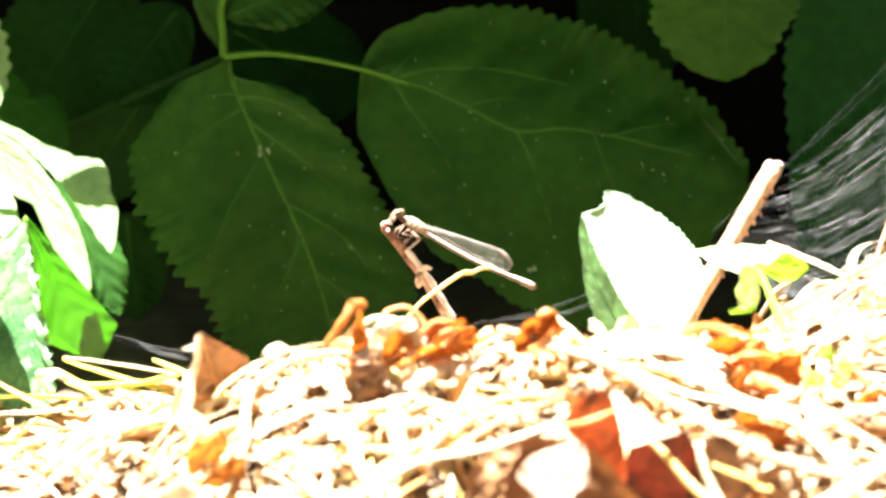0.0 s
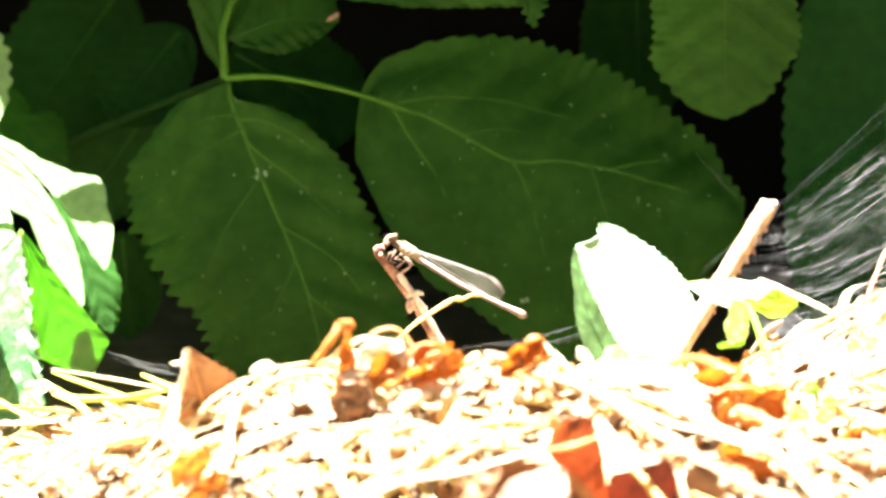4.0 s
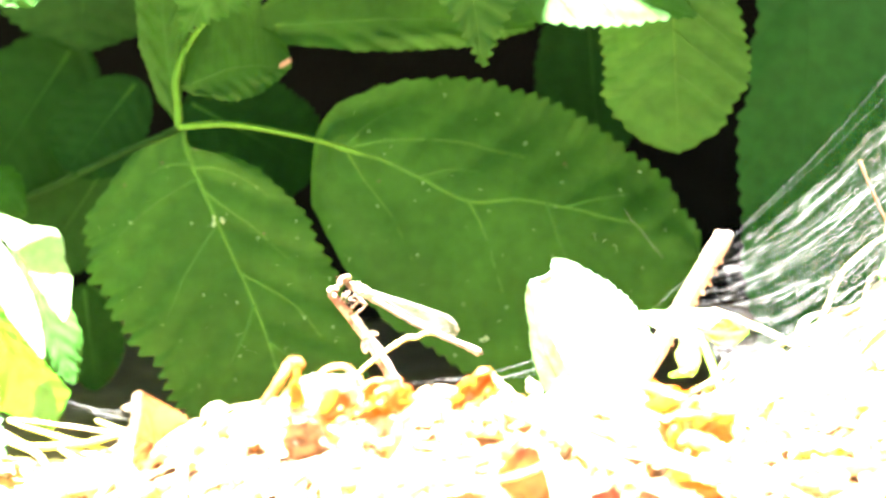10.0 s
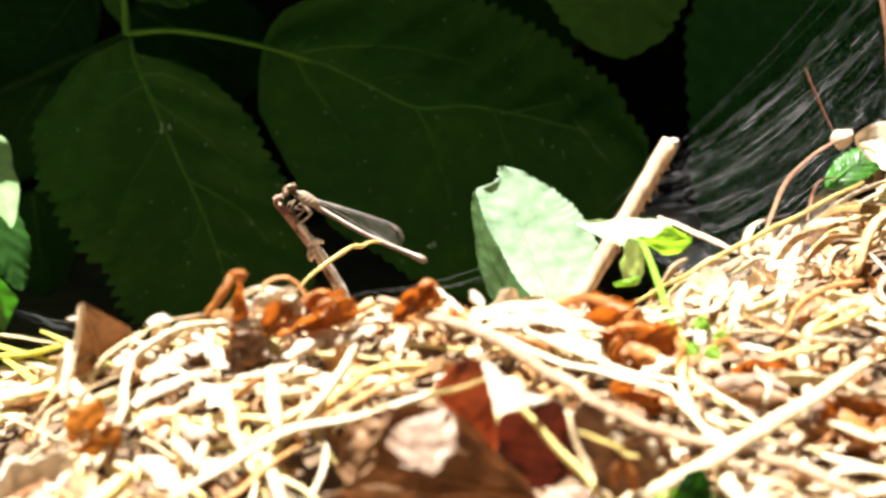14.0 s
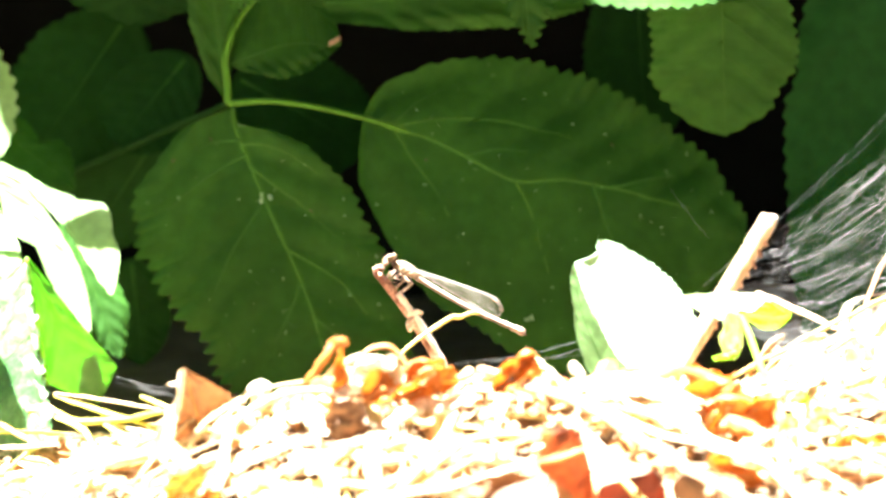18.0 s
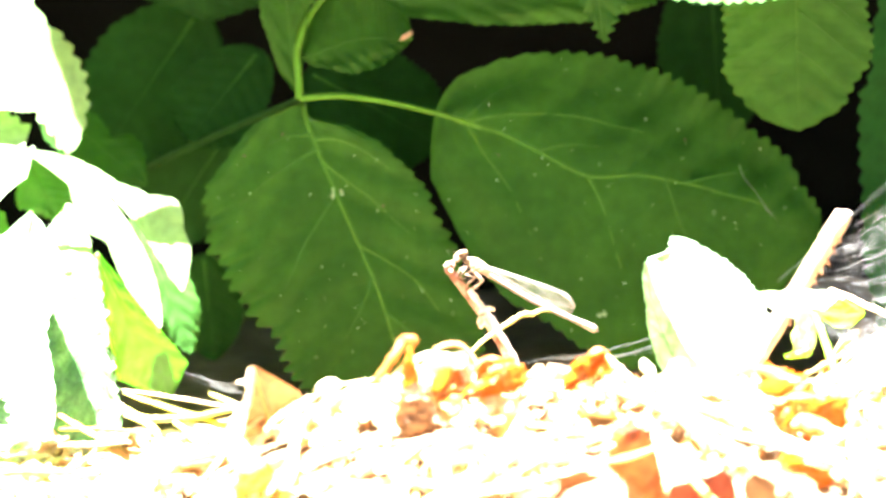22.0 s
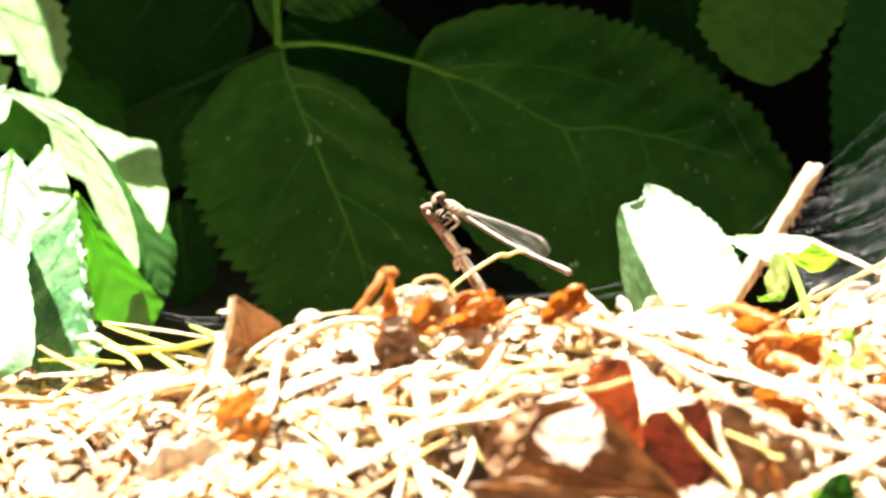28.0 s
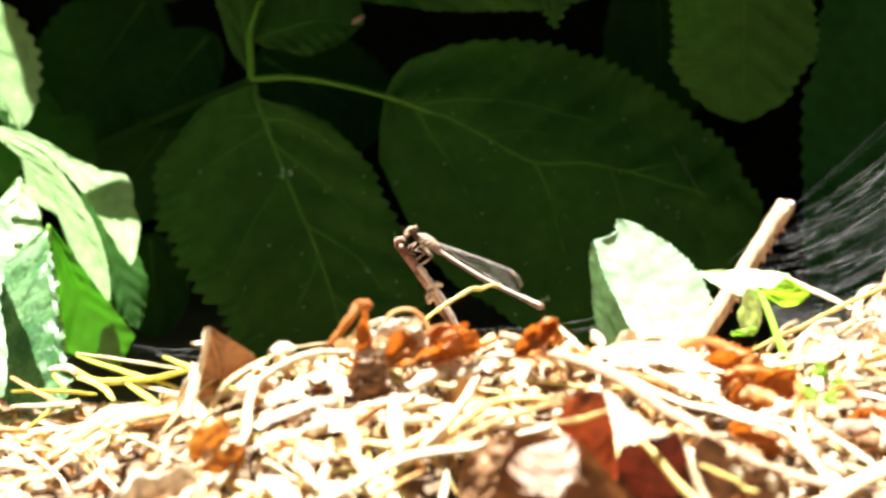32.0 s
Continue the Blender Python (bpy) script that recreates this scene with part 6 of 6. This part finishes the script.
dry_leaf((115.1, -138.0, 35.5), (123.4, -136.0, 45.4), (0, -1, 0), 11.0, LEAF_ORANGE, "orange leaf half buried in straw", 103, sides=(((0, 0.6), (0.136, 4.7), (0.578, 5.1), (1, 0.4)), ((0, 0.6), (0.281, 5.5), (0.659, 4.5), (1, 0.4))), cord=0.0, curve=0, crumple=1.4, ragged=0.15, rib=False)
dry_leaf((28.0, -111.0, 65.1), (33.9, -113.0, 69.4), (0.1, -1, -0.1), 8.0, LEAF_ORANGE, "orange tan leaf on the crest", 104, sides=(((0, 0.6), (0.247, 2.3), (0.689, 2.2), (1, 0.4)), ((0, 0.6), (0.514, 4), (0.92, 2.8), (1, 0.4))), cord=0.0, curve=0, crumple=0.8, ragged=0.15, rib=False)
# broad pale and orange leaves of the bank
roll([(41.9, -113.0, 61.6), (47.9, -109.0, 63.3), (56.2, -109.0, 63.7), (61.8, -113.0, 62.4)], 2.6, LEAF_PALE, "broad pale flake of dead leaf", 0.5, seed=14)
roll([(42.9, -118.0, 60.0), (52.4, -113.0, 61.4), (61.6, -117.0, 61.2), (68.5, -118.0, 60.1)], 2.8, LEAF_PALE, "broad pale flake in full sun", 0.5, seed=44)
roll([(49.7, -120.0, 58.4), (58.9, -122.0, 59.1), (66.9, -125.0, 57.6)], 2.2, LEAF_PALE, "pale sunlit strip of dead leaf", 0.5, seed=45)
roll([(57.3, -110.0, 63.8), (63.4, -106.0, 64.8), (70.5, -105.0, 63.4), (78.2, -112.0, 61.3)], 1.8, LEAF_ORANGE, "orange crumpled leaf on the crest", 0.5, seed=15)
roll([(45.2, -119.0, 60.1), (50.9, -120.0, 59.6), (56.5, -125.0, 58.1)], 1.2, LEAF_ORANGE, "orange strip of leaf under straw", 0.6, seed=46)
roll([(69.0, -119.0, 59.6), (73.3, -116.0, 60.2), (78.7, -121.0, 59.7), (82.2, -114.0, 60.4)], 2.3, LEAF_ORANGE, "orange curled leaf with a raised edge", 0.6, seed=16)
roll([(70.2, -126.0, 56.6), (74.9, -126.0, 57.6), (79.1, -132.0, 56.2)], 2.3, LEAF_ORANGE, "orange crumpled fold of a leaf", 0.6, seed=47)
roll([(83.0, -118.0, 60.9), (82.7, -133.0, 58.6), (81.1, -139.0, 55.5)], 1.3, LEAF_ORANGE, "orange raised edge of a crumpled leaf", 0.6, seed=48)
roll([(78.8, -136.0, 57.4), (79.4, -140.0, 55.7)], 1.2, LEAF_PALE, "small cream husk by an orange leaf", 0.7, seed=49)
roll([(71.5, -142.0, 52.1), (76.7, -148.0, 50.9), (83.1, -153.0, 48.9)], 1.6, LEAF_ORANGE, "orange brown leaf under straws", 0.5, seed=18)
roll([(67.0, -140.0, 49.6), (70.1, -144.0, 47.9), (72.1, -148.0, 46.2)], 1.6, LEAF_BROWN, "dark brown leaf under a stem", 0.6, seed=50)
roll([(89.9, -140.0, 52.0), (94.7, -137.0, 52.6), (99.5, -135.0, 52.7), (104.9, -138.0, 50.8)], 2.2, LEAF_FAWN, "fawn crumpled leaf on the bank", 0.6, seed=51)
roll([(94.1, -144.0, 49.7), (99.0, -140.0, 50.1), (104.5, -142.0, 49.1)], 2.2, LEAF_RUST, "rust brown crumpled leaf on the bank", 0.5, seed=35)
roll([(89.7, -129.0, 57.8), (93.4, -126.0, 58.4), (96.5, -130.0, 56.6)], 1.3, LEAF_ORANGE, "orange curl of leaf on the bank", 0.6, seed=52)
roll([(107.0, -117.0, 60.3), (111.7, -111.0, 62.6), (116.6, -109.0, 62.5), (119.4, -116.0, 60.5)], 1.8, LEAF_RUST, "brown arched dead leaf on the bank", 0.5, seed=53)
roll([(114.7, -148.0, 47.0), (116.5, -157.0, 44.5), (119.3, -162.0, 43.1)], 3.2, LEAF_ORANGE, "orange brown leaf half buried in straw", 0.5, seed=54)
roll([(103.6, -151.0, 46.1), (108.6, -146.0, 48.6), (112.5, -142.0, 49.0)], 2.6, LEAF_FAWN, "fawn leaf behind a thick straw", 0.5, seed=55)
roll([(66.6, -162.0, 37.4), (69.0, -161.0, 39.4), (70.9, -165.0, 39.5), (70.5, -171.0, 37.8)], 1.7, LEAF_RUST, "small brown cupped leaf", 0.6, seed=19)
lone_leaf("seedling_leaf", (87.7, -118.0, 60.1), Leaf((87.7, -118.0, 60.1), (89.6, -117.0, 62.3), (0.1, -0.8, 0.7), 3.6, 6, 0.08, 0.05, 0.2, 0.1, seed=191), SPROUT, "tiny lime green leaf in the litter", None, 0.15, False)
lone_leaf("seedling_leaf", (84.7, -131.0, 57.0), Leaf((84.7, -131.0, 57.0), (86.6, -130.0, 59.2), (0.1, -0.8, 0.7), 3.6, 6, 0.08, 0.05, 0.2, 0.1, seed=192), SPROUT, "tiny lime green leaf in the litter", None, 0.15, False)
lone_leaf("seedling_leaf", (88.9, -131.0, 56.0), Leaf((88.9, -131.0, 56.0), (90.9, -130.0, 58.2), (0.1, -0.8, 0.7), 3.6, 6, 0.08, 0.05, 0.2, 0.1, seed=193), SPROUT, "tiny lime green leaf in the litter", None, 0.15, False)
lone_leaf("seedling_leaf", (77.0, -181.0, 37.7), Leaf((77.0, -181.0, 37.7), (78.8, -181.0, 39.9), (0.1, -0.8, 0.7), 3.6, 6, 0.08, 0.05, 0.2, 0.1, seed=194), SPROUT, "tiny lime green leaf in the litter", None, 0.15, False)
lone_leaf("seedling_leaf", (74.5, -185.0, 35.8), Leaf((74.5, -185.0, 35.8), (76.3, -185.0, 38.0), (0.1, -0.8, 0.7), 3.6, 6, 0.08, 0.05, 0.2, 0.1, seed=195), SPROUT, "tiny lime green leaf in the litter", None, 0.15, False)
lone_leaf("seedling_leaf", (91.2, -125.0, 58.0), Leaf((91.2, -125.0, 58.0), (93.1, -124.0, 60.1), (0.1, -0.8, 0.7), 3.6, 6, 0.08, 0.05, 0.2, 0.1, seed=196), SPROUT, "tiny lime green leaf in the litter", None, 0.15, False)
lone_leaf("plant_leaf", (78.8, -186.0, 34.3), Leaf((78.8, -186.0, 34.3), (83.1, -177.0, 37.7), (0.1, -0.9, 0.4), 6, 12, 0.06, 0.05, 0.2, 0.4, seed=88), LEAF, "dark green leaf low in the litter", None, 0.3, False)
# a kinked stem beside the twig
straw([(5.0, -28.0, 56.7), (7.9, -27.0, 59.5), (10.8, -26.0, 61.7), (14.6, -24.0, 64.0), (17.7, -22.0, 65.5), (19.7, -21.0, 65.4), (21.6, -20.0, 66.1), (24.1, -19.0, 66.1)], 0.85, STRAW_GOLD, "golden kinked stem beside the twig", rough=0.1)
# stalks in the web
straw([(123.9, 20.0, 99.7), (126.5, 20.0, 92.4), (130.8, 20.0, 84.1)], 0.55, STALK_DARK, "thin brown stalk standing in the web", name="dry_stalk")
straw([(131.2, 15.0, 82.9), (123.7, 12.0, 79.5), (117.3, 8.0, 72.9), (113.3, 0.0, 65.9), (111.5, -5.0, 62.9)], 0.65, STALK_DARK, "bent brown stalk under the web", name="dry_stalk")
straw([(130.5, 15.0, 74.4), (126.2, 12.0, 73.5), (124.0, 10.0, 69.9), (122.6, 5.0, 65.3)], 0.5, STALK_DARK, "short curled stalk under the web", name="dry_stalk")
straw([(146.6, 40.0, 143.4), (143.4, 36.0, 127.7), (143.8, 34.0, 115.9), (144.4, 28.0, 99.1), (143.7, 24.0, 80.9)], 1.0, STALK_DARK, "upright brown dead stem in the web", name="dry_stalk")
whole("seed_head", Geo().blob((132.0, 16.0, 83.2), [(2.4, 0, 1.0), (0, 2.2, 0), (-1.0, 0, 2.0)], 12, 8, 0.4), LEAF_TAN, "pale dry seed head on a stalk", "seed head")


def strewn():
    """Longer straws strewn over the heap, most of them running down to one side."""
    rng = random.Random(77)
    for i in range(110):
        if i < 45:
            x, y = rng.uniform(35, 150), rng.uniform(-195, -40)
            a = rng.choice((-0.5, 0.55, 2.7)) + rng.gauss(0, 0.35)
        else:
            x, y = rng.uniform(-120, 60), rng.uniform(-195, -95)
            a = rng.uniform(0, math.pi)
        if 8 < x < 66 and y < -138:
            continue
        ln = rng.uniform(16, 48)
        d = Vector((math.cos(a), math.sin(a), 0)) * ln / 2
        pts = []
        for k in (-1, -0.3, 0.3, 1):
            px, py = x + d.x * k, y + d.y * k
            pts.append((px + rng.uniform(-1.5, 1.5), py + rng.uniform(-1.5, 1.5), height(px, py) + rng.uniform(1.2, 3.4)))
        kind = rng.random()
        r = rng.choice((0.45, 0.6, 0.8, 1.1, 1.4))
        if kind < 0.66:
            straw(pts, r)
        elif kind < 0.82:
            straw(pts, r * 0.8, STRAW_GOLD, "golden dry straw lying in the litter")
        else:
            straw(pts, r * 0.9, STALK_BROWN, "brown dry stalk lying in the litter")


strewn()


def litter():
    """The mass of small straws, flakes and crumbs that cover the heap."""
    rng = random.Random(11)
    g, s = Geo(), Geo()

    def spot():
        while True:
            x, y = rng.uniform(-150, 190), rng.uniform(-215, 70)
            if (5 < x < 66 and y < -150) or (84 < x < 114 and y > -70 and rng.random() < 0.55):
                continue
            if y < -60 or x > 40 or x < -35 or rng.random() < 0.35:
                return x, y
    for i in range(1150):
        x, y = spot()
        a, ln = rng.uniform(0, math.pi), rng.uniform(5, 17) * rng.choice((0.7, 1, 1.4, 2.3))
        r = rng.choice((0.4, 0.55, 0.7, 0.95, 1.3))
        d = Vector((math.cos(a), math.sin(a) * 0.8, 0)) * ln / 2
        lift = rng.uniform(-1.0, 2.4)
        tilt = rng.uniform(-0.35, 0.35) * min(ln, 16)
        bend = Vector((rng.uniform(-0.25, 0.25), rng.uniform(-0.25, 0.25), rng.uniform(0, 0.18))) * min(ln, 20)
        pts = []
        for k in (-1, 0, 1):
            px, py = x + d.x * k, y + d.y * k
            pts.append(Vector((px, py, height(px, py) + lift + r + tilt * k * 0.35)) + (bend if k == 0 else Vector()))
        path = spline(pts, 4)
        r *= 1.25
        s.tube(path, [r * (0.6 + 0.4 * math.sin(math.pi * (q + 0.8) / (len(path) + 0.6))) * rng.uniform(0.75, 1.2) for q in range(len(path))], 6, rng.choice((0.15, 0.25, 0.4, 0.8)), (rng.uniform(-1, 1), rng.uniform(-1, 1), 0.6))
    for i in range(2100):
        x, y = spot()
        ln = rng.uniform(2.8, 7) * rng.choice((0.7, 1, 1, 1.5))
        a = rng.uniform(0, 2 * math.pi)
        b = Vector((x, y, height(x, y) + rng.uniform(-1.2, 1.0)))
        t = b + Vector((math.cos(a), math.sin(a), rng.uniform(-0.2, 0.6))) * ln
        t.z = max(t.z, height(t.x, t.y) + 0.3)
        lf = Leaf(b, t, (rng.uniform(-0.8, 0.8), rng.uniform(-1.2, 0.4), 1), ln * rng.uniform(0.4, 1.0), 5, 0.1, rng.uniform(-0.15, 0.3), rng.uniform(-1.1, 1.3), 0.25, shape=(rng.uniform(0.25, 0.7), rng.uniform(0.25, 0.7)), curve=rng.uniform(-0.12, 0.12), ripple=1.0, seed=i, ragged=0.45, crumple=0.5)
        g.grid(lf.at, 10, 6)
    for i in range(700):
        x, y = spot()
        r = rng.uniform(0.4, 1.6)
        g.blob((x, y, height(x, y) + r * rng.uniform(0.2, 1.4)), [(r * 1.6, r * rng.uniform(-.5, .5), 0), (0, r, r * rng.uniform(-.4, .4)), (0, 0, r * 0.7)], 6, 4, 0.7)
    whole("straw_litter", s, LITTER_STRAW, "mass of small pale and brown dry straws", "litter", kind="stuff", origin=(0, -100, 50))
    whole("leaf_litter", g, LITTER, "crumbled dry leaves and husks covering the heap", "litter", kind="stuff", origin=(0, -100, 50))


litter()


# ---- spider silk ----
def web():
    t = thing("spider_web", (104.1, 30.0, 58.4), "dense grey sheet web stretched between stick and stems", "spider web")
    rng = random.Random(3)
    g = Geo()

    lo = spline([(95.0, 66.0, 74.0), (90.5, 58.0, 66.0), (86.0, 46.0, 58.0), (90.0, 30.0, 53.5), (100.0, 18.0, 54.5)], 8)
    hi = spline([(143.9, 36.0, 121.0), (144.2, 32.0, 106.0), (144.4, 28.0, 92.0), (140.0, 20.0, 82.0), (130.0, 12.0, 72.0)], 8)

    def along(line, q):
        k = min(max(q, 0.0), 0.999) * (len(line) - 1)
        i = int(k)
        return line[i].lerp(line[i + 1], k - i)

    def flow(q, w, u, dy):
        """A place on the sheet: its threads sag, then rise to the stem."""
        a, b = along(lo, q), along(hi, w)
        sag = (4.0 + 8.0 * q) * 4 * u * (1 - u) * (1.25 - 0.5 * u)
        return a.lerp(b, u) + Vector((0.25 * sag, dy, -sag))

    def run(geo, q, w, u0, u1, dy, r, jit=0.015, n=8):
        pts = [flow(q, w, u0 + (u1 - u0) * k / n, dy) + Vector((rng.uniform(-jit, jit), rng.uniform(-jit, jit), rng.uniform(-jit, jit))) for k in range(n + 1)]
        geo.tube(pts, r, 3)

    bright, sp = Geo(), Geo()
    for i in range(330):
        q = rng.random() ** 0.85
        w = min(1.0, max(0.0, q + rng.gauss(-0.03, 0.13)))
        u0, u1 = (0.0, 1.0) if rng.random() < 0.35 else sorted((rng.uniform(-0.02, 0.8), rng.uniform(0.2, 1.0)))
        run(g, q, w, u0, u1, rng.uniform(-9, 9), rng.choice((0.0025, 0.0025, 0.0035, 0.005, 0.011)))
    for i in range(70):
        q = rng.random()
        w = min(1.0, max(0.0, q + rng.gauss(-0.03, 0.1)))
        u0, u1 = sorted((rng.uniform(0, 0.7), rng.uniform(0.3, 1)))
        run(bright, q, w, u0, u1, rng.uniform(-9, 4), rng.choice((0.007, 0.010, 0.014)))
    for i in range(420):
        q = rng.random()
        w = min(1.0, max(0.0, q + rng.gauss(-0.03, 0.12)))
        u0 = rng.uniform(0.02, 0.95)
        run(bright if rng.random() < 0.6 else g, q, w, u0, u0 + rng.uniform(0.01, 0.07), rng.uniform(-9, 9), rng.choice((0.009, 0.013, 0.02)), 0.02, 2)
    for i in range(60):
        a = along(hi, rng.random() ** 1.3 * 0.7) + Vector((0, rng.uniform(-6, 6), 0))
        b = a + Vector((rng.uniform(3, 22), rng.uniform(-8, 8), rng.uniform(-16, 8)))
        pts = [a.lerp(b, k / 5) + Vector((rng.uniform(-0.6, 0.6), 0, rng.uniform(-0.6, 0.6) - 1.5 * math.sin(math.pi * k / 5))) for k in range(6)]
        g.tube(pts, rng.choice((0.01, 0.016, 0.024)), 3)
    part("silk_sheet", g, SILK, t)["kind"] = "stuff"
    part("glint_silk", bright, SILK_GLINT, t, "silk coloured paler for sun glints")["kind"] = "stuff"
    part("edge_thread", Geo().tube(spline([(79.7, 66.0, 61.0), (95.6, 66.0, 75.1), (120.3, 55.0, 101.0), (143.8, 38.0, 131.6), (146.1, 36.0, 134.6)], 6), 0.016, 4), SILK, t, "taut thread along the upper edge")
    part("edge_thread", Geo().tube(spline([(93.6, 66.0, 73.1), (119.3, 54.0, 97.5), (143.8, 38.0, 124.6)], 6), 0.010, 4), SILK, t, "taut thread along the upper edge")
    # pale specks on the sheet that stand for sparkles of sunlight
    for i in range(520):
        q = rng.random()
        c = flow(q, q, rng.random(), rng.uniform(-9, 9)) + Vector((0, 0, rng.uniform(-2, 2)))
        r = rng.uniform(0.02, 0.055)
        sp.blob(c, [(r, 0, 0), (0, r, 0), (0, 0, r)], 5, 3)
    part("dust_and_glint_specks", sp, SILK_GLINT, t)["kind"] = "stuff"
    for name, ends in (("crest", ((21.2, -98.0, 65.2), (50.5, 20.0, 53.5))), ("side", ((-60.9, 60.0, 39.6), (-40.8, -100.0, 59.5)))):
        u = thing("silk_threads", ends[0], "loose silk threads stretched over the litter", "silk thread")
        for k in range(5):
            a = Vector(ends[0]) + Vector((rng.uniform(-5, 5), 0, rng.uniform(-1.6, 1.6)))
            b = Vector(ends[1]) + Vector((rng.uniform(-3, 3), 0, rng.uniform(-2.5, 2.5)))
            part("thread", Geo().tube(spline([a, a.lerp(b, 0.5) + Vector((0, 0, -0.8)), b], 5), rng.uniform(0.01, 0.03), 4), SILK, u)


web()


# ---- a loose thread that drifts in the air before the leaves ----
def drifting_thread():
    g = Geo().tube([(0, 0, 0), (1.6, 0, -2.4), (3.6, 0, -4.6), (6.4, 0, -8.6), (9.5, 0, -12)], [0.02, 0.035, 0.03, 0.04, 0.02], 4)
    return whole("silk_thread", g, SILK, "short loose silk thread drifting in the air", "silk thread", origin=(0, 0, 0))


thread = drifting_thread()


def motions():
    walk(thread, [
        (0.0, pose(*[c * MM for c in (79.1, 80.0, 88.2)])),
        (5.5, pose(*[c * MM for c in (77.8, 80.0, 87.8)], 0, -6, 0)),
        (10.0, pose(*[c * MM for c in (72.4, 80.0, 82.7)])),
        (19.0, pose(*[c * MM for c in (72.4, 80.0, 83.2)])),
        (21.0, pose(*[c * MM for c in (70.2, 80.0, 84.5)], 0, 4, 0)),
        (24.0, pose(*[c * MM for c in (76.2, 80.0, 90.1)], 0, -4, 0)),
        (27.0, pose(*[c * MM for c in (77.8, 80.0, 89.4)], 0, 4, 0)),
        (30.0, pose(*[c * MM for c in (64.7, 80.0, 92.6)], 0, 8, 0)),
        (32.0, pose(*[c * MM for c in (68.3, 80.0, 90.0)], 0, 6, 0)),
    ])


motions()
